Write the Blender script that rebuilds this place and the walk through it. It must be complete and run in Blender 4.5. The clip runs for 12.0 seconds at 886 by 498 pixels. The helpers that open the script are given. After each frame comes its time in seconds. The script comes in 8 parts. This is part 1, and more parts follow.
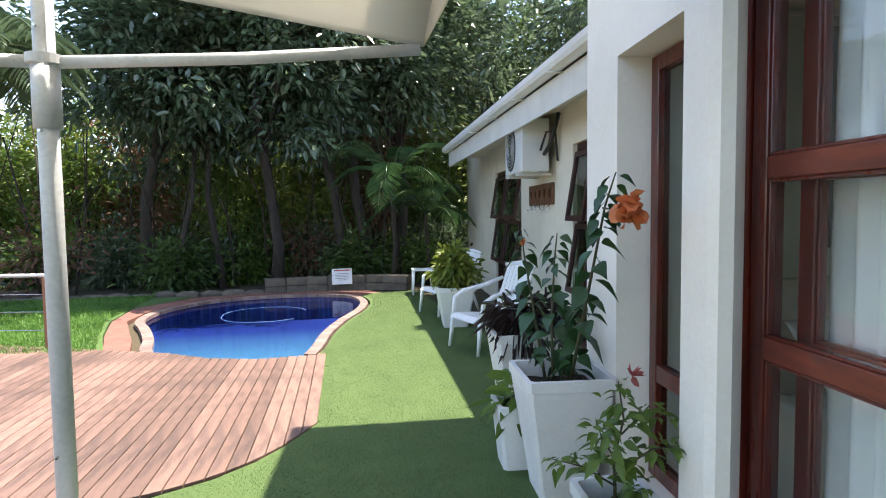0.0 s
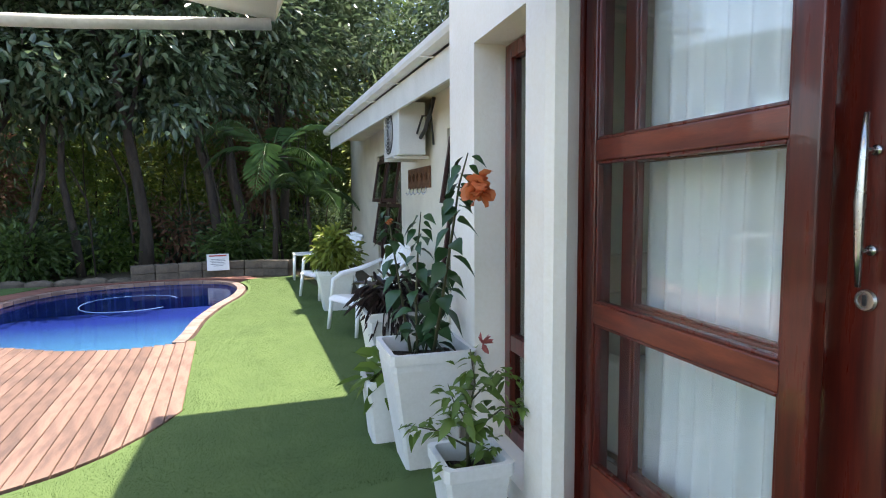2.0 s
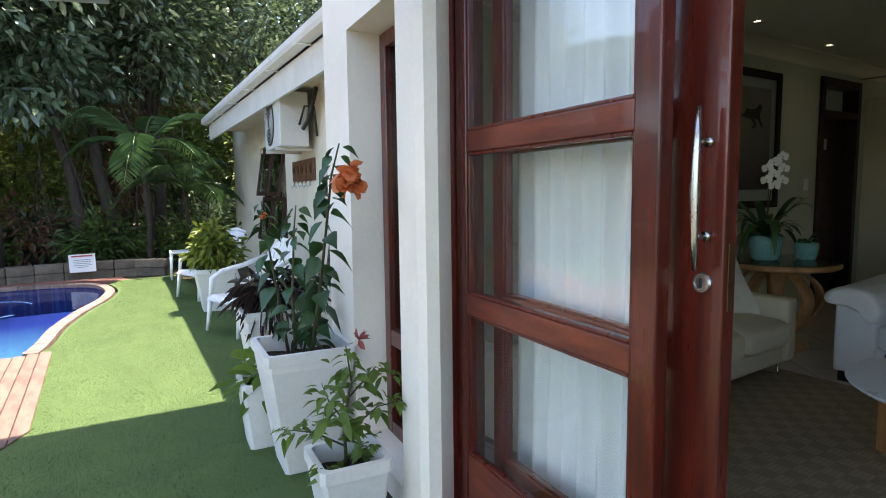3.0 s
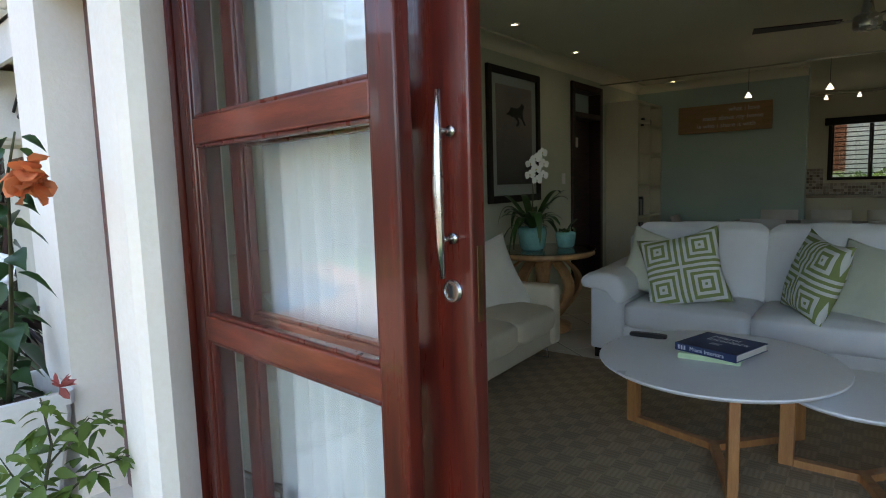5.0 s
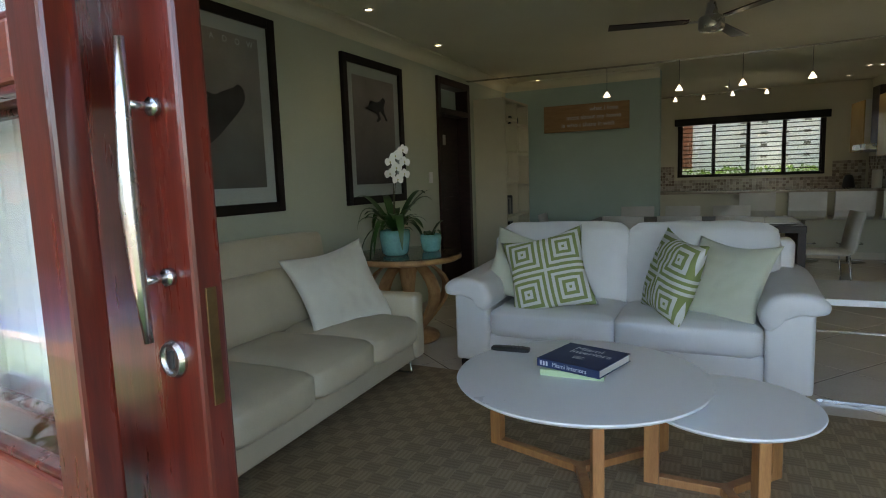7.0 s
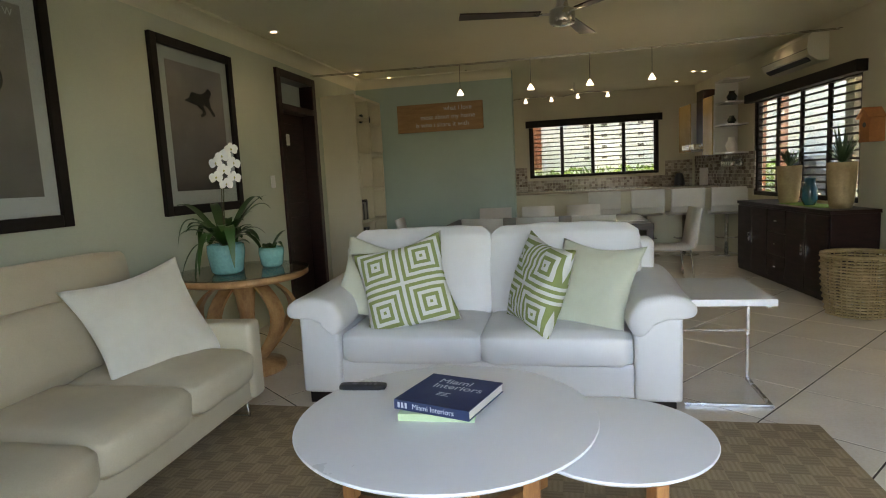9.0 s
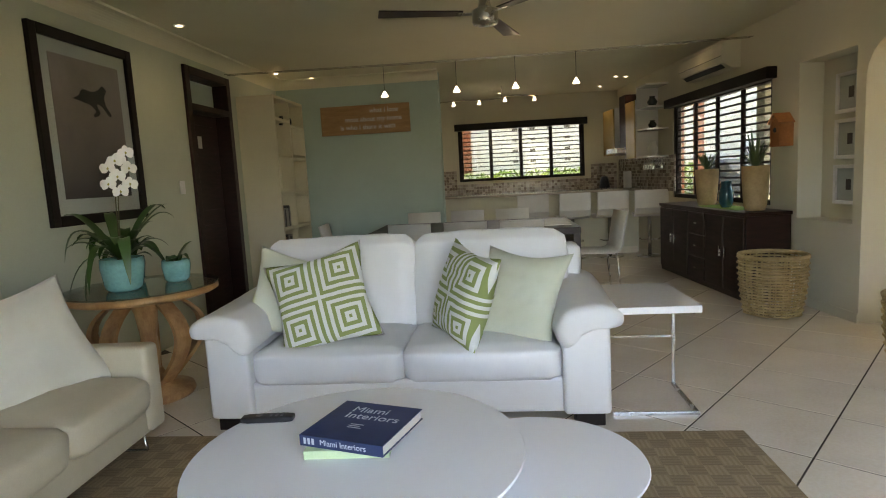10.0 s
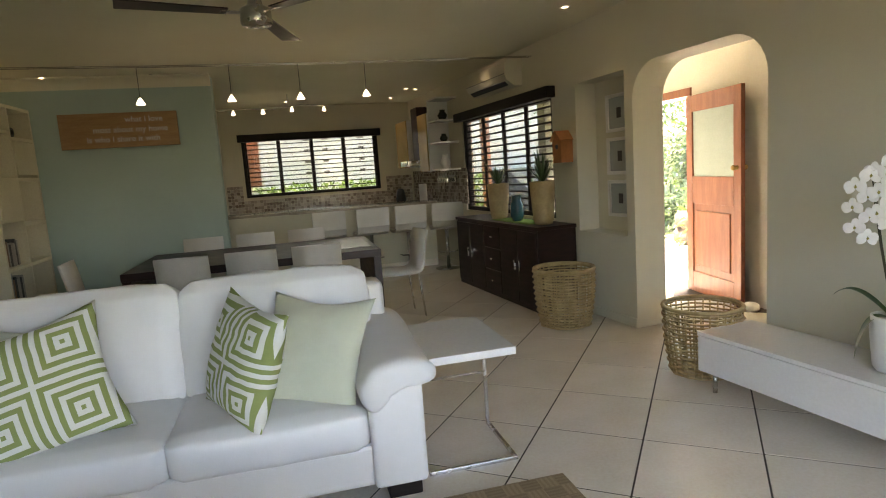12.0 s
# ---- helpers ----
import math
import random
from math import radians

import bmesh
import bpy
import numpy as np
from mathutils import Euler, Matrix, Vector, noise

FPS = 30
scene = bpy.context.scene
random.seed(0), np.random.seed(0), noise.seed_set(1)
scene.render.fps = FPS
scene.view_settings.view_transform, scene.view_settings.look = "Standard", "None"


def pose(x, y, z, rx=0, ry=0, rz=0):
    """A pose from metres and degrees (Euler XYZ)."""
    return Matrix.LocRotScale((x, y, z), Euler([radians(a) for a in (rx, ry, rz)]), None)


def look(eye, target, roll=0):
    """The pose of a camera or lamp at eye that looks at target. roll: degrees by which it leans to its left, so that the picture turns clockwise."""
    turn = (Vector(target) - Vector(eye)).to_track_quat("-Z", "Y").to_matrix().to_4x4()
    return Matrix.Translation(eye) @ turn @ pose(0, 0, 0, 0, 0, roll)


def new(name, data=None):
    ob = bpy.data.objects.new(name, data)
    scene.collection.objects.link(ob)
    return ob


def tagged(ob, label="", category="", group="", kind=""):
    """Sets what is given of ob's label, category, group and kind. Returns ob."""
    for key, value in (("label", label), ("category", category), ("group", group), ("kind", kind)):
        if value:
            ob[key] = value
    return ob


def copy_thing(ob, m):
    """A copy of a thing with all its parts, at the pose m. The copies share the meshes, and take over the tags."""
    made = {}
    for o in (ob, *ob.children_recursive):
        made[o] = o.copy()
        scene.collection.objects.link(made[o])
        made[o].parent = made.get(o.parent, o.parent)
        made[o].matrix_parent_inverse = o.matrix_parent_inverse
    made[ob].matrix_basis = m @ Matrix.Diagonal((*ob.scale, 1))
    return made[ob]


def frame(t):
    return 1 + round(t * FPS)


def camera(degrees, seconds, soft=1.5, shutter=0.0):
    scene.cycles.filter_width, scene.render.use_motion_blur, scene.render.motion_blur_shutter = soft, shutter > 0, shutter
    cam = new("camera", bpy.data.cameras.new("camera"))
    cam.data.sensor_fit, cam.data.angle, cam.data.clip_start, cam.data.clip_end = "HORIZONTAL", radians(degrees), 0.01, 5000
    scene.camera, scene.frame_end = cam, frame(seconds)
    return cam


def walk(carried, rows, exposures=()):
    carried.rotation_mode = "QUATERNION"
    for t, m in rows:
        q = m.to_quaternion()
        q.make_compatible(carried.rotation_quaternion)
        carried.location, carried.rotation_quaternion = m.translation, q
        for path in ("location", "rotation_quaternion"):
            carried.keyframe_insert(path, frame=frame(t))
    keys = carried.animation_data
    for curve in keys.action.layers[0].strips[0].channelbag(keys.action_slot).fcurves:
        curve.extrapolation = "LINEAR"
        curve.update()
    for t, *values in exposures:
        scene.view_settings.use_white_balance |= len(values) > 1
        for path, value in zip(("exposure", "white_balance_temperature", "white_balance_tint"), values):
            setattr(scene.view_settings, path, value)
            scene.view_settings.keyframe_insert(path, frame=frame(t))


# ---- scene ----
cam = camera(74.7, 12.0, soft=1.05)
PATH = [
    (0, (0.298, 0.389, 1.357), (0.709, 2.342, 1.238), -0.7),
    (0.5, (0.324, 0.36, 1.348), (0.802, 2.297, 1.213), -0.7),
    (1, (0.359, 0.334, 1.34), (0.914, 2.25, 1.19), -0.4),
    (1.5, (0.382, 0.312, 1.332), (1.035, 2.195, 1.171), -0.3),
    (2, (0.4, 0.285, 1.326), (1.169, 2.123, 1.153), -0.4),
    (2.5, (0.435, 0.268, 1.318), (1.348, 2.038, 1.134), -0.4),
    (3, (0.503, 0.288, 1.319), (1.584, 1.958, 1.12), -0.7),
    (5, (0.796, 0.386, 1.318), (2.377, 1.59, 1.096), -1.7),
    (5.5, (0.921, 0.381, 1.323), (2.572, 1.487, 1.095), -2.0),
    (6, (1.042, 0.381, 1.328), (2.745, 1.405, 1.096), -2.1),
    (6.5, (1.141, 0.403, 1.326), (2.885, 1.353, 1.09), -2.0),
    (8.5, (1.616, 0.541, 1.304), (3.529, 1.072, 1.058), -2.7),
    (9, (1.745, 0.545, 1.303), (3.685, 0.963, 1.057), -2.9),
    (9.5, (1.839, 0.526, 1.305), (3.798, 0.847, 1.057), -2.9),
    (10, (1.948, 0.504, 1.314), (3.923, 0.699, 1.066), -3.1),
    (10.5, (2.109, 0.513, 1.338), (4.093, 0.55, 1.086), -3.2),
    (11, (2.243, 0.527, 1.377), (4.22, 0.374, 1.116), -3.5),
    (11.5, (2.34, 0.497, 1.404), (4.295, 0.167, 1.139), -3.8),
    (12, (2.442, 0.431, 1.426), (4.365, -0.048, 1.158), -4.0),
]
EXPOSURES = [(0, 1.85, 6850, 12), (1.5, 1.95, 6900, 12), (3.0, 2.15, 7000, 14), (5.0, 2.5, 7000, 14), (6.5, 2.9, 7000, 14), (8.5, 3.82, 7800, 18), (9.5, 4.05, 8050, 20), (12, 3.98, 8200, 21)]
walk(cam, [(t, look(eye, target, roll)) for t, eye, target, roll in PATH], EXPOSURES)

# ---- world and sun ----
world = bpy.data.worlds.new("sky")
scene.world = world
world.use_nodes = True
wn = world.node_tree.nodes
sky = wn.new("ShaderNodeTexSky")
sky.sky_type, sky.sun_disc = "NISHITA", False
SUN_FROM = Vector((0.30, 0.12, 1.0)).normalized()
sky.sun_elevation = math.asin(SUN_FROM.z)
sky.sun_rotation = math.atan2(SUN_FROM.x, SUN_FROM.y)
wn["Background"].inputs["Strength"].default_value = 0.15
world.node_tree.links.new(sky.outputs[0], wn["Background"].inputs["Color"])
sun = new("sun", bpy.data.lights.new("sun", "SUN"))
sun.data.energy, sun.data.angle, sun.data.color = 4.0, radians(0.6), (1.0, 0.95, 0.86)
sun.matrix_world = look(SUN_FROM * 30, (0, 0, 0))

# Fill lamp added outside, above the front door, to brighten the lobby.
door_fill = new("fill_light_front_door", bpy.data.lights.new("fill_light_front_door", "AREA"))
door_fill.data.shape, door_fill.data.size, door_fill.data.size_y = "RECTANGLE", 0.8, 0.6
door_fill.data.energy, door_fill.data.color = 68.0, (0.90, 0.97, 1.0)
door_fill.matrix_world = look((8.08, -4.15, 2.45), (8.0, -3.2, 0.6))


def lamp(x, y, z, watts, size=0.04, color=(1.0, 0.80, 0.55)):
    ob = new("lamp", bpy.data.lights.new("lamp", "SPOT"))
    ob.data.energy, ob.data.shadow_soft_size, ob.data.color = watts, size, color
    ob.data.spot_size, ob.data.spot_blend = radians(100), 0.6
    ob.location = (x, y, z)
    return ob


def bulb(x, y, z, watts, size=0.03, color=(1.0, 0.78, 0.5)):
    ob = new("lamp", bpy.data.lights.new("lamp", "POINT"))
    ob.data.energy, ob.data.shadow_soft_size, ob.data.color = watts, size, color
    ob.location = (x, y, z)
    return ob


# ---- materials ----
def nodes_of(name):
    m = bpy.data.materials.new(name)
    m.use_nodes = True
    return m, m.node_tree.nodes, m.node_tree.links, m.node_tree.nodes["Principled BSDF"]


def link_noise(n, l, scale, detail=4.0, coords="Object", stretch=(1, 1, 1), rough=0.6):
    tc = n.new("ShaderNodeTexCoord")
    mp = n.new("ShaderNodeMapping")
    mp.inputs["Scale"].default_value = stretch
    l.new(tc.outputs[coords], mp.inputs["Vector"])
    t = n.new("ShaderNodeTexNoise")
    t.inputs["Scale"].default_value, t.inputs["Detail"].default_value, t.inputs["Roughness"].default_value = scale, detail, rough
    l.new(mp.outputs[0], t.inputs["Vector"])
    return t


def mixer(n, l, fac, a, b, blend="MIX"):
    m = n.new("ShaderNodeMix")
    m.data_type, m.blend_type = "RGBA", blend
    if hasattr(fac, "links"):
        l.new(fac, m.inputs[0])
    else:
        m.inputs[0].default_value = fac
    for value, slot in ((a, 6), (b, 7)):
        if hasattr(value, "links"):
            l.new(value, m.inputs[slot])
        else:
            m.inputs[slot].default_value = (*value, 1)
    return m.outputs[2]


def ramp(n, l, source, lo, hi):
    r = n.new("ShaderNodeMapRange")
    r.inputs["From Min"].default_value, r.inputs["From Max"].default_value = lo, hi
    l.new(source, r.inputs["Value"])
    return r.outputs[0]


def mat(name, a, b=None, scale=6.0, fine=90.0, rough=0.6, bump=0.15, bump_dist=0.002, metal=0.0, vary=0.0, stretch=(1, 1, 1), coat=0.0, sheen=0.0, spec=0.5, contrast=(0.35, 0.65), grit=0.25):
    """A surface that goes from colour a to b in large patches, with fine grain over it."""
    m, n, l, p = nodes_of(name)
    b = b or tuple(c * 0.85 for c in a)
    big = link_noise(n, l, scale, 5, stretch=stretch)
    small = link_noise(n, l, fine, 3, stretch=stretch)
    col = mixer(n, l, ramp(n, l, big.outputs[0], *contrast), a, b)
    grain = mixer(n, l, grit, col, small.outputs[0], "OVERLAY")
    if vary:
        info = n.new("ShaderNodeObjectInfo")
        hsv = n.new("ShaderNodeHueSaturation")
        hsv.inputs["Hue"].default_value = 0.5
        r = n.new("ShaderNodeMapRange")
        r.inputs["To Min"].default_value, r.inputs["To Max"].default_value = 1 - vary, 1 + vary
        l.new(info.outputs["Random"], r.inputs["Value"])
        l.new(r.outputs[0], hsv.inputs["Value"])
        l.new(grain, hsv.inputs["Color"])
        grain = hsv.outputs[0]
    l.new(grain, p.inputs["Base Color"])
    rr = n.new("ShaderNodeMapRange")
    rr.inputs["To Min"].default_value, rr.inputs["To Max"].default_value = max(rough - 0.08, 0.02), min(rough + 0.1, 1)
    l.new(big.outputs[0], rr.inputs["Value"])
    l.new(rr.outputs[0], p.inputs["Roughness"])
    p.inputs["Metallic"].default_value, p.inputs["Coat Weight"].default_value = metal, coat
    p.inputs["Sheen Weight"].default_value, p.inputs["Specular IOR Level"].default_value = sheen, spec
    if bump:
        bp = n.new("ShaderNodeBump")
        bp.inputs["Strength"].default_value, bp.inputs["Distance"].default_value = bump, bump_dist
        l.new(small.outputs[0], bp.inputs["Height"])
        l.new(bp.outputs[0], p.inputs["Normal"])
    return m


def leaf_mat(name, a, b, rough=0.35, through_light=0.25, spec=0.5):
    m, n, l, p = nodes_of(name)
    g = n.new("ShaderNodeNewGeometry")
    col = mixer(n, l, g.outputs["Random Per Island"], a, b)
    nz = link_noise(n, l, 1.3, 3)
    col = mixer(n, l, ramp(n, l, nz.outputs[0], 0.3, 0.7), col, tuple(c * 0.6 for c in a), "MIX")
    l.new(col, p.inputs["Base Color"])
    p.inputs["Roughness"].default_value, p.inputs["Specular IOR Level"].default_value = rough, spec
    tr = n.new("ShaderNodeBsdfTranslucent")
    l.new(col, tr.inputs["Color"])
    mx = n.new("ShaderNodeMixShader")
    mx.inputs[0].default_value = through_light
    l.new(p.outputs[0], mx.inputs[1])
    l.new(tr.outputs[0], mx.inputs[2])
    l.new(mx.outputs[0], n["Material Output"].inputs["Surface"])
    return m


def gloss_by_angle(n, l, low=0.05, high=0.9, power=5.0):
    """How much a smooth sheet mirrors: little straight on, much at a slant."""
    lw = n.new("ShaderNodeLayerWeight")
    lw.inputs["Blend"].default_value = 0.5
    pw = n.new("ShaderNodeMath")
    pw.operation = "POWER"
    pw.inputs[1].default_value = power
    l.new(lw.outputs["Facing"], pw.inputs[0])
    ma = n.new("ShaderNodeMath")
    ma.operation = "MULTIPLY_ADD"
    ma.inputs[1].default_value, ma.inputs[2].default_value = high, low
    l.new(pw.outputs[0], ma.inputs[0])
    return ma.outputs[0], lw


def glass_mat(name, tint=(0.95, 0.97, 0.96), rough=0.0, low=0.035, high=0.9):
    m, n, l, p = nodes_of(name)
    tr = n.new("ShaderNodeBsdfTransparent")
    tr.inputs["Color"].default_value = (*tint, 1)
    gl = n.new("ShaderNodeBsdfGlossy")
    gl.inputs["Roughness"].default_value = rough
    mx = n.new("ShaderNodeMixShader")
    fac, _ = gloss_by_angle(n, l, low, high)
    l.new(fac, mx.inputs[0])
    l.new(tr.outputs[0], mx.inputs[1])
    l.new(gl.outputs[0], mx.inputs[2])
    l.new(mx.outputs[0], n["Material Output"].inputs["Surface"])
    return m


def glow_mat(name, color, strength):
    m, n, l, p = nodes_of(name)
    p.inputs["Base Color"].default_value = (*color, 1)
    p.inputs["Emission Color"].default_value = (*color, 1)
    p.inputs["Emission Strength"].default_value = strength
    return m


PLASTER = mat("white plaster", (0.90, 0.85, 0.77), (0.83, 0.78, 0.69), 1.6, 45, 0.85, 0.5, 0.004)
CREAM = mat("cream plaster", (0.72, 0.66, 0.54), (0.62, 0.56, 0.45), 1.5, 60, 0.85, 0.4, 0.003)
SAGE = mat("pale sage wall paint", (0.50, 0.535, 0.42), (0.46, 0.49, 0.385), 1.2, 120, 0.75, 0.05, grit=0.06)
BLUEWALL = mat("pale duck egg wall paint", (0.38, 0.49, 0.44), (0.35, 0.45, 0.41), 1.2, 120, 0.75, 0.05, grit=0.06)
OFFWHITE = mat("off white wall paint", (0.64, 0.61, 0.48), (0.60, 0.57, 0.45), 1.2, 120, 0.75, 0.05, grit=0.06)
CEILING = mat("ceiling paint", (0.72, 0.69, 0.54), (0.68, 0.65, 0.50), 1.0, 100, 0.85, 0.04, grit=0.06)
TILE = mat("cream floor tile", (0.78, 0.71, 0.60), (0.70, 0.63, 0.52), 2.2, 60, 0.22, 0.06, 0.001, vary=0.05)
GROUT = mat("dark grout", (0.06, 0.045, 0.035), None, 8, 90, 0.9)
MAHOGANY = mat("red mahogany varnish", (0.135, 0.017, 0.009), (0.06, 0.008, 0.005), 5, 60, 0.28, 0.12, 0.001, stretch=(6, 6, 0.6), coat=0.35)
WORN = mat("worn mahogany", (0.21, 0.040, 0.016), (0.10, 0.014, 0.008), 4, 50, 0.36, 0.2, 0.001, stretch=(5, 0.7, 5), coat=0.2)
DARKWOOD = mat("dark stained wood", (0.030, 0.010, 0.008), (0.016, 0.006, 0.005), 5, 70, 0.38, 0.1, 0.001, stretch=(1, 1, 6), coat=0.05, spec=0.35)
OAK = mat("golden oak", (0.42, 0.20, 0.07), (0.33, 0.14, 0.05), 6, 60, 0.42, 0.15, 0.001, stretch=(4, 4, 0.6))
PINE = mat("pale turned wood", (0.50, 0.29, 0.13), (0.34, 0.17, 0.07), 5, 50, 0.4, 0.1, 0.001, stretch=(3, 3, 1))
DECK = mat("reddish weathered decking", (0.195, 0.115, 0.088), (0.115, 0.070, 0.056), 2.6, 60, 0.6, 0.7, 0.003, vary=0.30, stretch=(4, 1.1, 1), contrast=(0.42, 0.60))
DECKGAP = mat("near-black plate under deck boards", (0.02, 0.014, 0.01), None, 6, 60, 0.9)
TURF_BASE = mat("artificial turf mat", (0.072, 0.120, 0.029), (0.060, 0.104, 0.025), 3, 200, 0.85, 0.8, 0.006)
SOIL = mat("damp soil", (0.05, 0.032, 0.02), (0.03, 0.02, 0.013), 12, 80, 0.95, 0.9, 0.01)
WHITEPLASTIC = mat("white plastic", (0.78, 0.78, 0.77), (0.73, 0.73, 0.72), 3, 80, 0.4, 0.08)
PLANTER = mat("white moulded planter", (0.74, 0.73, 0.71), (0.66, 0.65, 0.62), 2.5, 50, 0.55, 0.2, 0.002)
WHITEPAINT = mat("white painted timber", (0.76, 0.75, 0.72), (0.68, 0.67, 0.64), 3, 70, 0.5, 0.15)
GLOSSWHITE = mat("white lacquer", (0.76, 0.75, 0.73), (0.74, 0.73, 0.71), 2, 60, 0.16, 0.02, 0.0005, coat=0.3)
TABLEWHITE = mat("satin white table top", (0.88, 0.89, 0.89), (0.86, 0.87, 0.87), 2, 90, 0.30, 0.03, 0.0005, grit=0.05)
WHITELEATHER = mat("white leather", (0.70, 0.70, 0.70), (0.65, 0.65, 0.65), 3, 160, 0.42, 0.22, 0.002, grit=0.06)
CREAMLEATHER = mat("cream leather", (0.53, 0.475, 0.35), (0.47, 0.42, 0.31), 3, 160, 0.45, 0.22, 0.002, grit=0.08)
LINEN = mat("cream linen", (0.66, 0.64, 0.55), (0.60, 0.58, 0.50), 4, 350, 0.9, 0.6, 0.002, sheen=0.3)
PALEGREEN = mat("pale green linen", (0.60, 0.62, 0.50), (0.55, 0.57, 0.45), 4, 350, 0.9, 0.6, 0.002, sheen=0.3)
CHROME = mat("brushed steel", (0.62, 0.61, 0.59), (0.52, 0.51, 0.50), 5, 120, 0.25, 0.05, 0.0005, metal=1.0)
BLACK = mat("black plastic", (0.015, 0.015, 0.017), (0.025, 0.025, 0.027), 8, 90, 0.4, 0.1)
BLACKFRAME = mat("black frame", (0.010, 0.007, 0.006), (0.014, 0.010, 0.009), 6, 60, 0.45, 0.1, spec=0.2)
GREYMETAL = mat("grey painted steel", (0.60, 0.61, 0.61), (0.52, 0.53, 0.53), 3, 60, 0.4, 0.1)
STONE = mat("sandstone block", (0.17, 0.135, 0.10), (0.10, 0.082, 0.064), 5, 50, 0.9, 0.9, 0.01, vary=0.18)
COPING = mat("pale brick coping", (0.26, 0.180, 0.155), (0.19, 0.125, 0.105), 5, 60, 0.8, 0.5, 0.004, vary=0.15)
BRICKRED = mat("red brick paving", (0.26, 0.11, 0.08), (0.18, 0.08, 0.06), 5, 60, 0.85, 0.6, 0.004)
BARK = mat("grey brown bark", (0.065, 0.048, 0.036), (0.035, 0.027, 0.021), 7, 40, 0.95, 1.0, 0.02, stretch=(2, 2, 0.5))
CANVAS = mat("cream canvas", (0.80, 0.77, 0.70), (0.74, 0.71, 0.64), 2, 220, 0.9, 0.3, 0.001)
_n, _l = CANVAS.node_tree.nodes, CANVAS.node_tree.links
_t, _x = _n.new("ShaderNodeBsdfTranslucent"), _n.new("ShaderNodeMixShader")
_t.inputs["Color"].default_value, _x.inputs[0].default_value = (0.80, 0.77, 0.70, 1), 0.45
_l.new(_n["Principled BSDF"].outputs[0], _x.inputs[1]), _l.new(_t.outputs[0], _x.inputs[2])
_l.new(_x.outputs[0], _n["Material Output"].inputs["Surface"])
CLEAR = glass_mat("clear glass", (0.99, 0.995, 0.99), low=0.04)
DARKGLASS = glass_mat("window glass", (0.75, 0.80, 0.78), 0.0, 0.08)
FROST = mat("frosted glass", (0.42, 0.50, 0.46), (0.38, 0.46, 0.42), 3, 120, 0.45, 0.2)
CURTAIN_M, _n, _l, _p = nodes_of("sheer white curtain")
_p.inputs["Base Color"].default_value, _p.inputs["Roughness"].default_value = (0.95, 0.97, 0.97, 1), 0.9
_t, _x, _s = _n.new("ShaderNodeBsdfTranslucent"), _n.new("ShaderNodeMixShader"), link_noise(_n, _l, 300, 2)
_t.inputs["Color"].default_value = (0.88, 0.93, 0.95, 1)
_x.inputs[0].default_value = 0.03
_l.new(_p.outputs[0], _x.inputs[1]), _l.new(_t.outputs[0], _x.inputs[2])
_l.new(_x.outputs[0], _n["Material Output"].inputs["Surface"])
_b = _n.new("ShaderNodeBump")
_b.inputs["Strength"].default_value = 0.2
_l.new(_s.outputs[0], _b.inputs["Height"]), _l.new(_b.outputs[0], _p.inputs["Normal"])


# ---- building helpers ----
def finish(name, bm, material, smooth=False):
    me = bpy.data.meshes.new(name)
    bmesh.ops.recalc_face_normals(bm, faces=bm.faces)
    bm.to_mesh(me)
    bm.free()
    me.materials.append(material)
    if smooth:
        me.shade_smooth()
    return me


def part(name, bm, material, parent=None, label="", smooth=False, m=None):
    ob = new(name, finish(name, bm, material, smooth))
    if parent:
        ob.parent = parent
    if m is not None:
        ob.matrix_basis = m
    return tagged(ob, label)


def thing(name, m, label, category, group=""):
    ob = new(name)
    ob.empty_display_size = 0.1
    ob.matrix_basis = m
    return tagged(ob, label, category, group)


def structure(name, bm, material, label, category, m=None, smooth=False):
    ob = part(name, bm, material, None, label, smooth, m)
    return tagged(ob, "", category, "", "structure")


def box(bm, x0, x1, y0, y1, z0, z1, bevel=0.0, seg=2, m=None):
    t = bmesh.new()
    bmesh.ops.create_cube(t, size=1.0)
    t.transform(Matrix.Translation(((x0 + x1) / 2, (y0 + y1) / 2, (z0 + z1) / 2)) @ Matrix.Diagonal((abs(x1 - x0), abs(y1 - y0), abs(z1 - z0), 1)))
    if bevel:
        bmesh.ops.bevel(t, geom=t.edges[:], offset=bevel, segments=seg, affect="EDGES", profile=0.5, clamp_overlap=True)
    if m is not None:
        t.transform(m)
    made = {v: bm.verts.new(v.co) for v in t.verts}
    for f in t.faces:
        bm.faces.new([made[v] for v in f.verts])
    t.free()
    return bm


def boxed(*args, **kw):
    return box(bmesh.new(), *args, **kw)


def rod(bm, a, b, r0, r1=None, seg=12, caps=True):
    a, b = Vector(a), Vector(b)
    r1 = r0 if r1 is None else r1
    q = (b - a).to_track_quat("Z", "Y").to_matrix()
    rings = []
    for c, r in ((a, r0), (b, r1)):
        rings.append([bm.verts.new(c + q @ Vector((r * math.cos(t), r * math.sin(t), 0))) for t in (2 * math.pi * i / seg for i in range(seg))])
    for i in range(seg):
        bm.faces.new((rings[0][i], rings[0][(i + 1) % seg], rings[1][(i + 1) % seg], rings[1][i]))
    if caps:
        bm.faces.new(rings[0][::-1])
        bm.faces.new(rings[1])
    return bm


